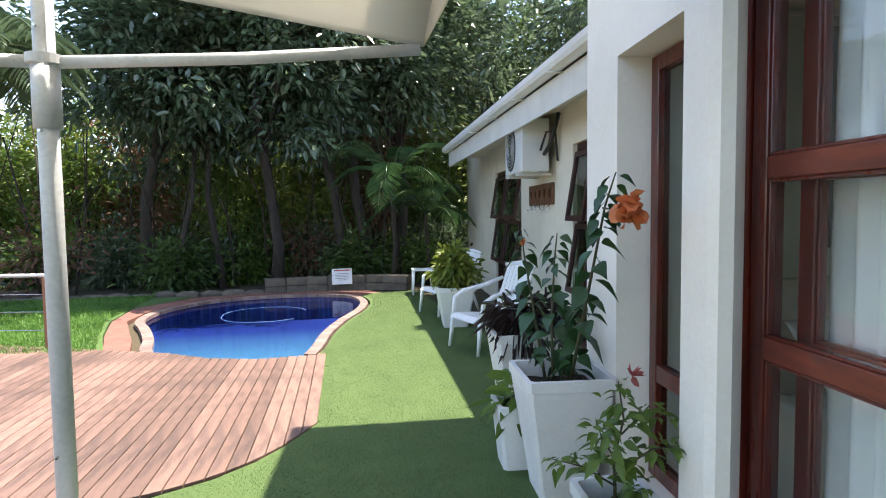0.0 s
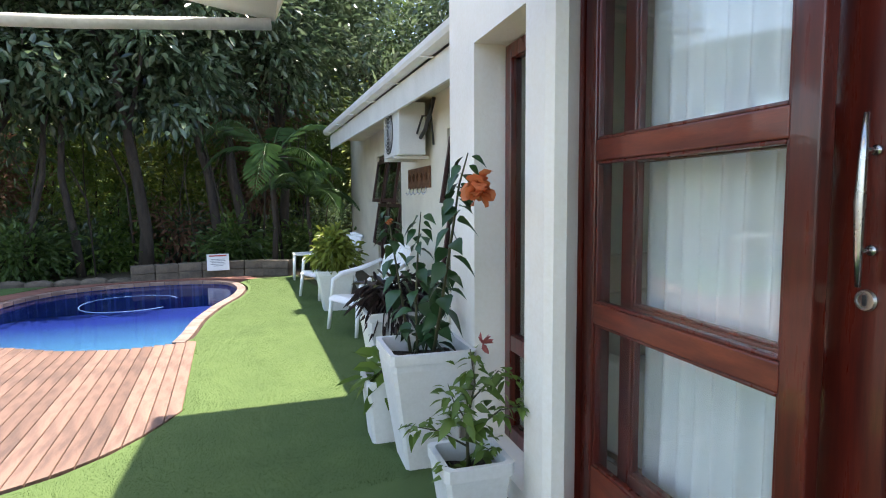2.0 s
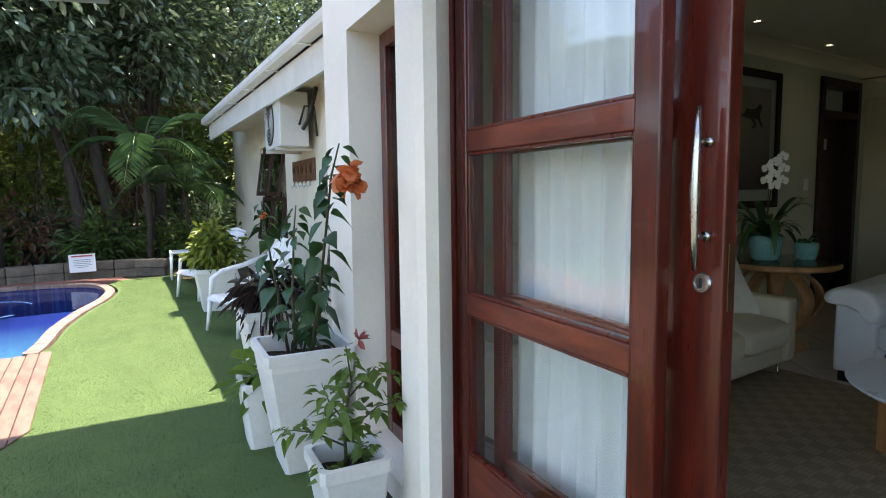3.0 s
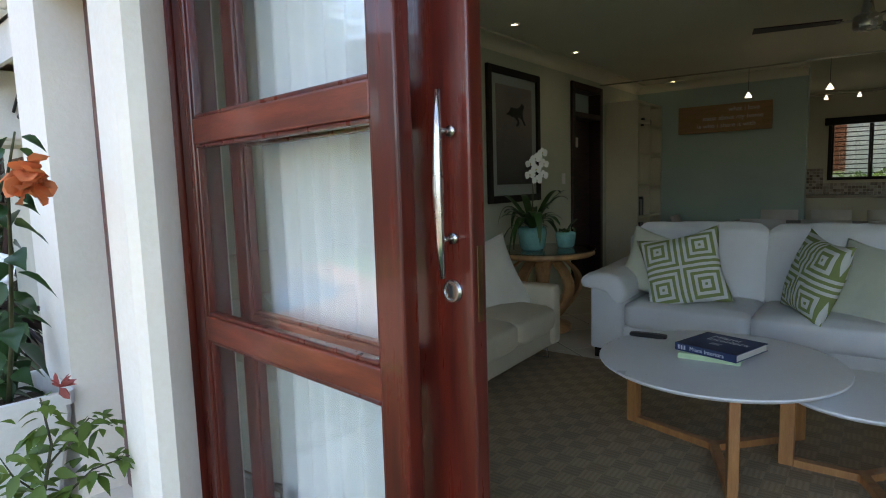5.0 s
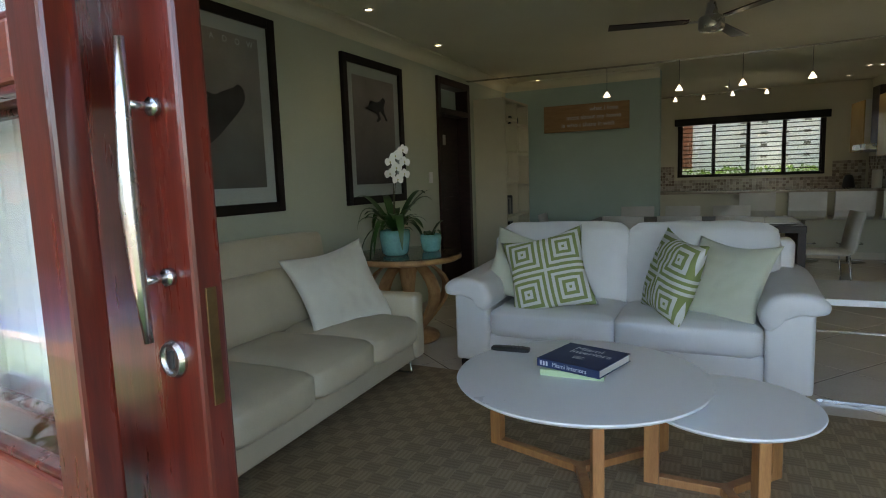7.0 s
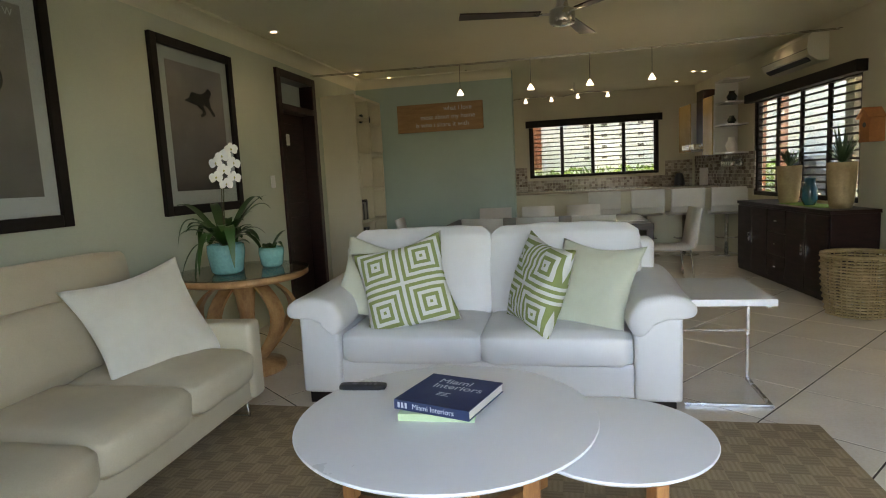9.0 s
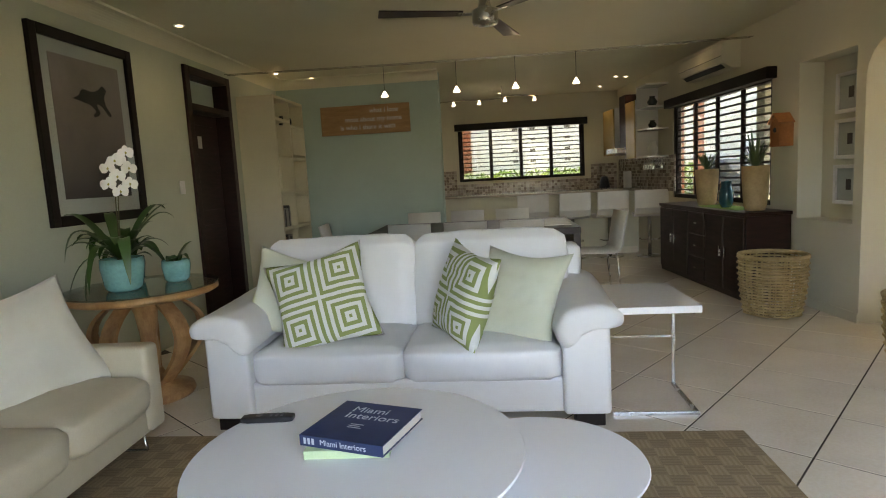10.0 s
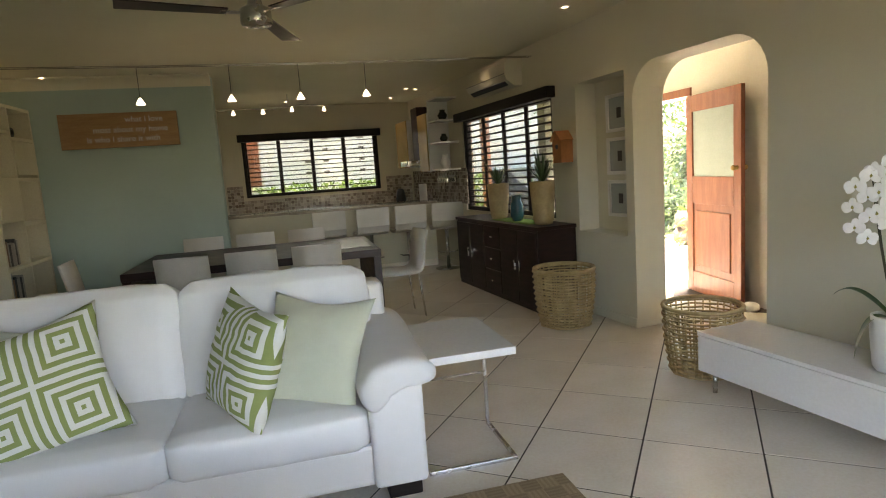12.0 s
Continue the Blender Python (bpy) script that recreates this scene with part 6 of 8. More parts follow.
hose = part("pool_hose", tube(bmesh.new(), [(-0.55 + 0.62 * math.cos(t), 9.45 + 0.70 * math.sin(t), GRASS - 0.066 + 0.004 * math.sin(3 * t)) for t in (0.3 + 5.2 * i / 40 for i in range(41))], 0.008, 8), mat("faded blue hose", (0.16, 0.24, 0.45), (0.12, 0.19, 0.40), 5, 60, 0.6), None, "pale floating pool cleaner hose in the water", True)
tagged(hose, "", "hose")

# low wall of stone blocks behind the pool, sign, border stones
lw = thing("garden_wall", pose(0, 0, 0), "low curved wall of sandstone blocks behind the pool", "wall")
rnd = random.Random(31)
line = [(-0.75, 11.62), (0.0, 11.75), (0.8, 11.82), (1.5, 11.72), (1.95, 11.45)]
for course in range(2):
    for (ax, ay), (bx, by_) in zip(line, line[1:]):
        L = math.hypot(bx - ax, by_ - ay)
        k = max(1, round(L / 0.36))
        for i in range(k):
            t = (i + 0.5) / k
            m = pose(ax + (bx - ax) * t, ay + (by_ - ay) * t, 0, 0, 0, math.degrees(math.atan2(by_ - ay, bx - ax)))
            hw = L / k / 2 - 0.006
            part("stone", boxed(-hw, hw, -0.11 + rnd.uniform(-0.015, 0.01), 0.11, GRASS - 0.05 + 0.15 * course, GRASS + 0.094 + 0.15 * course, 0.012), STONE, lw, "", False, m)
bs = thing("border_stones", pose(0, 0, 0), "rough stone edging along the lawn", "edging")
for i in range(14):
    x = -6.3 + 0.40 * i
    part("stone", soft_box(bmesh.new(), x, x + 0.37, 11.68 + rnd.uniform(-0.05, 0.05), 11.86, GRASS - 0.08, GRASS + rnd.uniform(0.005, 0.045), 0.02, 3, 4, 0.02, i), STONE, bs)
ps = thing("pool_sign", pose(0.68, 11.56, GRASS + 0.10, 0, 0, 4), "white pool notice leaning on the stone wall", "sign")
part("board", boxed(-0.19, 0.19, -0.006, 0.006, 0.0, 0.30, 0.002, m=Matrix.Rotation(radians(-10), 4, "X")), WHITEPLASTIC, ps)
REDINK = mat("red print", (0.45, 0.06, 0.05), None, 5, 90, 0.6, 0)
for k, (w, z, mt_) in enumerate(((0.15, 0.255, REDINK), (0.12, 0.20, BTN), (0.13, 0.17, BTN), (0.11, 0.14, BTN), (0.13, 0.11, BTN), (0.08, 0.08, BTN))):
    part("bar", boxed(-w, w, -0.0085, -0.0065, z, z + (0.025 if k == 0 else 0.008), m=Matrix.Rotation(radians(-10), 4, "X")), mt_, ps)

# fence at the edge of the deck
FENCEWOOD = mat("orange brown post", (0.30, 0.13, 0.06), (0.22, 0.10, 0.05), 5, 60, 0.6, 0.3, 0.002)
fe = thing("fence", pose(0, 0, 0), "timber post fence with a steel top rail and wires", "fence")
for x, y in ((-2.60, 7.34), (-4.4, 7.75), (-6.2, 8.15)):
    part("post", boxed(x - 0.03, x + 0.03, y - 0.03, y + 0.03, GRASS - 0.05, 0.74, 0.004), FENCEWOOD, fe)
part("rail", rod(bmesh.new(), (-2.60, 7.34, 0.755), (-6.2, 8.15, 0.755), 0.02), GREYMETAL, fe, "steel top rail", True)
for z in (0.16, 0.36, 0.55):
    part("wire", rod(bmesh.new(), (-2.63, 7.35, z), (-6.2, 8.15, z), 0.004, seg=6), CHROME, fe)


# ---- umbrella ----
um = thing("parasol", pose(-0.56, 2.52, GRASS), "large cream parasol on a white steel mast", "parasol")
part("mast", rod(bmesh.new(), (0, 0, 0.06), (0, 0, 2.75), 0.033, 0.031, 20), GREYMETAL, um, "", True)
part("sleeve", rod(bmesh.new(), (0, 0, 1.70), (0, 0, 1.93), 0.042, seg=20), GREYMETAL, um, "grey crank sleeve", True)
part("collar", lathe(bmesh.new(), [(0.034, 1.90), (0.055, 1.905), (0.055, 1.935), (0.034, 1.94)], 20), GREYMETAL, um)
for z in (0.62, 1.69, 2.02):
    part("bolt", rod(bmesh.new(), (-0.01, -0.044, z), (-0.01, -0.030, z), 0.005, seg=8), CHROME, um)
part("base_plate", lathe(bmesh.new(), [(0, 0), (0.26, 0), (0.26, 0.03), (0.05, 0.06), (0.0, 0.06)], 28), GREYMETAL, um)
part("arm", tube(bmesh.new(), [(0.04, 0, 1.915), (0.6, -0.02, 1.945), (1.22, -0.05, 1.995)], 0.021, 14), GREYMETAL, um, "white steel arm", True)
part("arm", tube(bmesh.new(), [(-0.04, 0, 1.915), (-1.3, 0.25, 1.96)], 0.021, 14), GREYMETAL, um, "white steel arm", True)
bm = bmesh.new()


def cloth(bm, a, b, c, d, n=12, sag=0.03, thick=0.004):
    a, b, c, d = (Vector(q) for q in (a, b, c, d))
    nr = (b - a).cross(d - a).normalized()
    grids = []
    for s in (0, 1):
        g = [[bm.verts.new(a.lerp(b, i / n).lerp(d.lerp(c, i / n), j / n) - nr * (sag * 16 * (i / n) * (1 - i / n) * (j / n) * (1 - j / n)) + nr * thick * s) for i in range(n + 1)] for j in range(n + 1)]
        grids.append(g)
        for j in range(n):
            for i in range(n):
                bm.faces.new((g[j][i], g[j][i + 1], g[j + 1][i + 1], g[j + 1][i]))
    for j in range(n):
        for i in (0, n):
            bm.faces.new((grids[0][j][i], grids[0][j + 1][i], grids[1][j + 1][i], grids[1][j][i]))
            bm.faces.new((grids[0][i][j], grids[0][i][j + 1], grids[1][i][j + 1], grids[1][i][j]))


TIP, LFT = (1.235, -0.05, 2.005), (-0.9, -0.03, 2.31)
cloth(bm, LFT, TIP, (1.27, -0.12, 2.22), (-0.9, -0.2, 2.62))
cloth(bm, (-0.9, -0.2, 2.62), (1.27, -0.12, 2.22), (1.3, -2.6, 2.45), (-0.9, -2.6, 2.85), sag=0.06)
cloth(bm, TIP, (1.33, -2.6, 2.28), (1.3, -2.6, 2.45), (1.27, -0.12, 2.22), sag=0.01)
part("canopy", bm, CANVAS, um, "cream canvas canopy with a hanging valance", True)

# ---- wing: eave, gutter, windows, fittings ----
EAVE = pose(2.15, 4.21, 0, 0, 0, -4.05)
bm = bmesh.new()
prof = [(-0.07, 2.60), (-0.075, 2.55), (-0.06, 2.515), (-0.02, 2.50), (0.03, 2.505), (0.045, 2.53), (0.05, 2.60), (0.043, 2.60), (0.038, 2.535), (-0.02, 2.51), (-0.055, 2.52), (-0.065, 2.60)]
a, b = [bm.verts.new((x, -1.0, z)) for x, z in prof], [bm.verts.new((x, 6.95, z)) for x, z in prof]
bm.faces.new(a), bm.faces.new(b[::-1])
for i in range(len(prof)):
    bm.faces.new((a[i], a[(i + 1) % len(prof)], b[(i + 1) % len(prof)], b[i]))
gt = structure("gutter", bm, WHITEPAINT, "white painted metal gutter along the eave", "gutter", EAVE)
for k in range(7):
    part("bracket", boxed(-0.08, 0.05, -0.5 + 1.15 * k, -0.475 + 1.15 * k, 2.488, 2.499), WHITEPAINT, gt)
structure("fascia", boxed(0.052, 0.085, -1.0, 6.95, 2.25, 2.50, 0.003), WHITEPAINT, "white painted timber fascia board", "fascia", EAVE)
structure("soffit", boxed(0.086, 1.4, -1.0, 6.95, 2.42, 2.44), CREAM, "cream soffit under the eave", "soffit", EAVE)
bm = bmesh.new()
vs = [bm.verts.new(q) for q in ((0.0, -1.0, 2.61), (0.0, 7.0, 2.61), (4.5, 7.0, 3.75), (4.5, -1.0, 3.75), (0.0, -1.0, 2.66), (0.0, 7.0, 2.66), (4.5, 7.0, 3.80), (4.5, -1.0, 3.80))]
for f in ((3, 2, 1, 0), (4, 5, 6, 7), (0, 1, 5, 4), (1, 2, 6, 5), (2, 3, 7, 6), (3, 0, 4, 7)):
    bm.faces.new([vs[i] for i in f])
structure("roof_wing", bm, mat("grey roof sheet", (0.25, 0.24, 0.23), None, 3, 60, 0.6), "low-pitched grey roof of the wing", "roof", EAVE)

REDDARK = mat("dark red brown window timber", (0.055, 0.018, 0.013), (0.035, 0.012, 0.01), 5, 60, 0.45, 0.2)
for name, u0, u1 in (("window_4", 3.3, 4.5), ("window_5", 6.7, 8.6)):
    w = frame_of(name, FRONT_TURN, "dark timber window with awning sashes pushed open", u0, u1, -0.62, -0.54, 0.05, 2.02, 0.06, REDDARK)
    w["kind"] = "structure"
    mid = (u0 + u1) / 2
    part("window_frame", boxed(mid - 0.03, mid + 0.03, -0.618, -0.542, 0.11, 1.96), REDDARK, w)
    part("pane", boxed(u0 + 0.06, u1 - 0.06, -0.60, -0.596, 0.11, 1.96), DARKGLASS, w).visible_shadow = False
    for z in (1.93, 1.25):
        for a, b in ((u0 + 0.07, mid - 0.04), (mid + 0.04, u1 - 0.07)):
            tilt = Matrix.Translation((0, -0.53, z)) @ Matrix.Rotation(radians(9), 4, "X")
            sash = bmesh.new()
            for p, q, r, s in ((a, a + 0.05, -0.66, 0), (b - 0.05, b, -0.66, 0), (a + 0.05, b - 0.05, -0.05, 0), (a + 0.05, b - 0.05, -0.66, -0.61)):
                box(sash, p, q, 0.0, 0.035, r, s, m=tilt)
            so = part("sash", sash, REDDARK, w, "awning sash propped open")
            part("pane", boxed(a + 0.05, b - 0.05, 0.015, 0.019, -0.61, -0.05, m=tilt), DARKGLASS, so).visible_shadow = False

ACM = mat("white painted metal casing", (0.70, 0.70, 0.68), (0.62, 0.62, 0.60), 3, 60, 0.4, 0.1)
au = thing("outdoor_unit", FRONT, "white outdoor air-conditioning unit on the wing wall", "air conditioner")
part("casing", boxed(0.12, 0.42, 5.05, 5.90, 1.80, 2.36, 0.012), ACM, au)
# Flat black disc on the casing paints the dark of the fan opening.
part("fan_black_disc", lathe(bmesh.new(), [(0, 0.0), (0.235, 0.0), (0.245, 0.006), (0.245, 0.0)], 32), BLACK, au, "flat black disc painted for the fan opening", False, pose(0.119, 5.58, 2.08, 0, -90, 0))
for r in (0.06, 0.10, 0.14, 0.18, 0.22):
    part("grille_ring", tube(bmesh.new(), [(0.108, 5.58 + r * math.cos(t), 2.08 + r * math.sin(t)) for t in (2 * math.pi * i / 28 for i in range(29))], 0.0025, 5, False), ACM, au)
for y in (5.2, 5.75):
    part("bracket", boxed(0.10, 0.499, y, y + 0.035, 1.765, 1.799), ACM, au)
part("hose", tube(bmesh.new(), [(0.36, 5.04, 1.98), (0.38, 4.92, 2.05), (0.42, 4.86, 2.22), (0.46, 4.84, 2.38)], 0.022, 8), BLACK, au, "black lagged pipe", True)
part("hose", tube(bmesh.new(), [(0.32, 5.04, 2.02), (0.36, 4.95, 2.2), (0.45, 4.93, 2.2), (0.48, 4.95, 1.9)], 0.012, 8), BLACK, au, "", True)
HOOKWOOD = mat("carved brown board", (0.17, 0.07, 0.03), (0.08, 0.035, 0.018), 9, 30, 0.6, 0.9, 0.008)
hr = thing("hook_rack", FRONT, "carved brown hook board on the wing wall", "hook rack")
part("board", boxed(0.468, 0.498, 5.12, 6.15, 1.45, 1.69, 0.006), HOOKWOOD, hr)
for k in range(5):
    y = 5.22 + 0.2 * k
    part("numeral", lathe(bmesh.new(), [(0.025, 0), (0.05, 0), (0.05, 0.012), (0.025, 0.012), (0.025, 0)], 14), HOOKWOOD, hr, "", False, pose(0.467, y + 0.02, 1.58, 0, -90, 0))
    part("hook", tube(bmesh.new(), [(0.465, y, 1.46), (0.455, y, 1.40), (0.43, y, 1.375), (0.41, y, 1.40)], 0.009, 6), CHROME, hr, "steel hook", True)

# ---- plastic chairs and stool ----
def lounge_chair(u, v, turn):
    th = thing("garden_chair", FRONT @ pose(v, u, GRASS, 0, 0, turn), "white moulded plastic garden chair with a slatted back", "chair", "garden chairs")
    prof = [(0.36, 0.33), (0.30, 0.37), (0.1, 0.355), (-0.14, 0.33), (-0.20, 0.36), (-0.30, 0.60), (-0.40, 0.86)]
    for k in range(7):
        bm = bmesh.new()
        y0, y1 = -0.23 + 0.066 * k + 0.004, -0.23 + 0.066 * (k + 1) - 0.004
        for n, ((x0, z0), (x1, z1)) in enumerate(zip(prof, prof[1:])):
            vs = [bm.verts.new((x, y, z - dz)) for x, z in ((x0, z0), (x1, z1)) for y in (y0 - (0.004 if n < 3 else 0), y1 + (0.004 if n < 3 else 0)) for dz in (0, 0.012)]
            for f in ((0, 2, 6, 4), (1, 5, 7, 3), (0, 4, 5, 1), (2, 3, 7, 6)):
                bm.faces.new([vs[i] for i in f])
        bmesh.ops.remove_doubles(bm, verts=bm.verts, dist=0.001)
        part("slat", bm, WHITEPLASTIC, th)
    part("top_rail", tube(bmesh.new(), [(-0.39, -0.25, 0.84), (-0.41, 0, 0.88), (-0.39, 0.25, 0.84)], 0.022, 8), WHITEPLASTIC, th, "", True)
    for s in (-1, 1):
        part("arm", tube(bmesh.new(), [(-0.34, 0.25 * s, 0.70), (-0.1, 0.29 * s, 0.62), (0.15, 0.29 * s, 0.58), (0.27, 0.28 * s, 0.52), (0.30, 0.27 * s, 0.30)], [0.02, 0.026, 0.028, 0.024, 0.02], 8), WHITEPLASTIC, th, "", True)
        part("leg", tube(bmesh.new(), [(0.30, 0.26 * s, 0.34), (0.34, 0.28 * s, 0.0)], [0.026, 0.018], 8), WHITEPLASTIC, th, "", True)
        part("leg", tube(bmesh.new(), [(-0.20, 0.25 * s, 0.36), (-0.34, 0.27 * s, 0.0)], [0.026, 0.018], 8), WHITEPLASTIC, th, "", True)
    return th


lounge_chair(4.98, -0.235, 204)
lounge_chair(7.25, -0.43, 204)
stl = thing("plastic_stool", FRONT @ pose(-0.70, 9.25, GRASS), "white plastic garden side table", "table")
part("top", boxed(-0.19, 0.19, -0.19, 0.19, 0.42, 0.45, 0.012), WHITEPLASTIC, stl)
for x in (-0.16, 0.16):
    for y in (-0.16, 0.16):
        part("leg", rod(bmesh.new(), (x, y, 0.421), (x * 1.1, y * 1.1, 0.0), 0.024, 0.017, 8), WHITEPLASTIC, stl, "", True)


# ---- planters ----
def planter(u, v, top, foot, h, label, turn=0.0):
    th = thing("planter", FRONT @ pose(v, u, GRASS, 0, 0, turn), label, "planter", "white planters by the wall")
    bm = bmesh.new()
    rings = []
    for w, z in ((foot, 0.0), (foot + (top - foot) * 0.86, h * 0.86), (top - 0.03, h - 0.055), (top, h - 0.05), (top, h), (top - 0.05, h), (top - 0.06, h - 0.09)):
        c = 0.018
        q = w / 2
        rings.append([bm.verts.new((x, y, z)) for x, y in ((-q + c, -q), (q - c, -q), (q, -q + c), (q, q - c), (q - c, q), (-q + c, q), (-q, q - c), (-q, -q + c))])
    for a, b in zip(rings, rings[1:]):
        for i in range(8):
            bm.faces.new((a[i], a[(i + 1) % 8], b[(i + 1) % 8], b[i]))
    bm.faces.new(rings[0][::-1])
    part("pot", bm, PLANTER, th)
    q = top / 2 - 0.032
    bm = bmesh.new()
    n = 8
    g = [[bm.verts.new((-q + 2 * q * i / n, -q + 2 * q * j / n, h - 0.085 + 0.02 * noise.noise(Vector((i * 0.7 + u, j * 0.7, 0))))) for i in range(n + 1)] for j in range(n + 1)]
    for j in range(n):
        for i in range(n):
            bm.faces.new((g[j][i], g[j][i + 1], g[j + 1][i + 1], g[j + 1][i]))
    part("soil", bm, SOIL, th, "dark potting soil", True)
    return th


planter(1.80, -0.445, 0.44, 0.26, 0.62, "tall tapered white planter holding a hibiscus")
planter(1.08, -0.44, 0.29, 0.20, 0.335, "low white planter with a young shrub")
planter(2.70, -0.42, 0.44, 0.26, 0.65, "tall white planter with dark bronze foliage")
planter(2.14, -0.585, 0.27, 0.20, 0.36, "low white planter half hidden behind the tall one")
planter(6.25, -0.47, 0.47, 0.30, 0.50, "white planter with a yellow-green croton")

# ---- foliage ----
def leaves_mesh(name, base, direction, size, width, material, rng, fold=0.35, droop=0.0, shape=0.45):
    """Many folded pointed leaves, each four corners: foot, two flanks and tip."""
    n = len(base)
    d = direction / np.linalg.norm(direction, axis=1, keepdims=True)
    up = np.tile(np.array([0.0, 0.0, 1.0]), (n, 1)) + rng.normal(0, 0.5, (n, 3))
    s = np.cross(d, up)
    s /= np.linalg.norm(s, axis=1, keepdims=True) + 1e-9
    nr = np.cross(s, d)
    size, width = np.broadcast_to(size, (n,))[:, None], np.broadcast_to(width, (n,))[:, None]
    v = np.empty((n, 6, 3))
    v[:, 0] = base
    v[:, 1] = base + d * size * shape * 0.7 + s * width * 0.5 + nr * width * fold * 0.5
    v[:, 2] = base + d * size * (shape + 0.3) + s * width * 0.38 + nr * width * fold * 0.3 - np.array([0, 0, 1]) * size * droop * 0.4
    v[:, 3] = base + d * size - np.array([0, 0, 1]) * size * droop
    v[:, 4] = base + d * size * (shape + 0.3) - s * width * 0.38 + nr * width * fold * 0.3 - np.array([0, 0, 1]) * size * droop * 0.4
    v[:, 5] = base + d * size * shape * 0.7 - s * width * 0.5 + nr * width * fold * 0.5
    i = np.arange(n)[:, None] * 6
    faces = np.concatenate((i + np.array([[0, 1, 2, 3]]), i + np.array([[0, 3, 4, 5]])), 0)
    me = bpy.data.meshes.new(name)
    me.from_pydata(v.reshape(-1, 3).tolist(), [], faces.tolist())
    me.materials.append(material)
    return me


def leafy_part(name, parent, material, base, direction, size, width, rng, label="", **kw):
    ob = new(name, leaves_mesh(name, base, direction, size, width, material, rng, **kw))
    ob.parent = parent
    return tagged(ob, label, "", "", "")


def fine_leaves(name, parent, material, base, direction, size, width, rng, label="", shape=(0.10, 0.40, 0.50, 0.36, 0.16, 0.0), curl=0.25, ruffle=0.0):
    """Near leaves: a midrib and two flanks over six stations, arched along their length."""
    n, k = len(base), len(shape)
    d = direction / np.linalg.norm(direction, axis=1, keepdims=True)
    s = np.cross(d, np.array([0.0, 0.0, 1.0]) + rng.normal(0, 0.35, (n, 3)))
    s /= np.linalg.norm(s, axis=1, keepdims=True) + 1e-9
    nr = np.cross(s, d)
    size, width = np.broadcast_to(size, (n,))[:, None], np.broadcast_to(width, (n,))[:, None]
    v = np.empty((n, k, 3, 3))
    for i, w in enumerate(shape):
        t = i / (k - 1)
        mid = base + d * size * t - np.array([0, 0, 1.0]) * size * curl * t * t
        up = nr * width * 0.16 * w * 2 + nr * size * ruffle * rng.normal(0, 1, (n, 1))
        v[:, i, 1] = mid
        v[:, i, 0], v[:, i, 2] = mid - s * width * w + up, mid + s * width * w + up
    a = np.arange(n)[:, None] * (3 * k)
    faces = [a + np.array([[3 * i + c, 3 * i + c + 1, 3 * i + c + 4, 3 * i + c + 3]]) for i in range(k - 1) for c in (0, 1)]
    me = bpy.data.meshes.new(name)
    me.from_pydata(v.reshape(-1, 3).tolist(), [], np.concatenate(faces, 0).tolist())
    me.materials.append(material)
    me.shade_smooth()
    ob = new(name, me)
    ob.parent = parent
    return tagged(ob, label)


DARKLEAF = leaf_mat("glossy dark leaf", (0.088, 0.142, 0.070), (0.23, 0.30, 0.18), 0.19, 0.42, 1.0)
MIDLEAF = leaf_mat("mid green leaf", (0.075, 0.14, 0.036), (0.16, 0.24, 0.06), 0.34, 0.45)
LIGHTLEAF = leaf_mat("fresh green leaf", (0.13, 0.22, 0.038), (0.22, 0.32, 0.07), 0.4, 0.4)
YELLOWLEAF = leaf_mat("yellow green leaf", (0.30, 0.34, 0.06), (0.10, 0.17, 0.03), 0.4, 0.25)
BRONZE = leaf_mat("bronze leaf", (0.05, 0.028, 0.025), (0.03, 0.022, 0.018), 0.4, 0.1)
RUSTLEAF = leaf_mat("rusty dry leaf", (0.26, 0.13, 0.075), (0.16, 0.09, 0.05), 0.6, 0.25)
HIBLEAF = leaf_mat("hibiscus leaf", (0.025, 0.075, 0.022), (0.04, 0.105, 0.03), 0.38, 0.12)
ORANGE = leaf_mat("orange petal", (0.80, 0.27, 0.10), (0.74, 0.19, 0.07), 0.6, 0.3)
PALMLEAF = leaf_mat("palm leaflet", (0.12, 0.19, 0.09), (0.20, 0.26, 0.14), 0.35, 0.4)
YOUNGPALM = leaf_mat("young palm leaflet", (0.055, 0.12, 0.035), (0.10, 0.19, 0.06), 0.35, 0.35)


def clumps(rng, centre, radii, count, leaves, spread, bottom=-1.0, shell=0.45):
    """Foot points and directions of leaves that hang in clumps near a crown's skin."""
    d = rng.normal(size=(count, 3))
    d /= np.linalg.norm(d, axis=1, keepdims=True)
    d[:, 2] = np.maximum(d[:, 2], bottom)
    r = rng.uniform(shell, 1.0, (count, 1)) ** 0.7
    c = np.array(centre) + d * r * np.array(radii) * (1 + 0.22 * rng.normal(size=(count, 1)))
    which = rng.integers(0, count, count * leaves)
    off = rng.normal(size=(count * leaves, 3)) * spread * np.array([1, 1, 0.75])
    base = c[which] + off
    way = off / spread * 0.6 + d[which] * 0.7 + rng.normal(size=off.shape) * 0.5 + np.array([0, 0, -0.05])
    return base, way, c


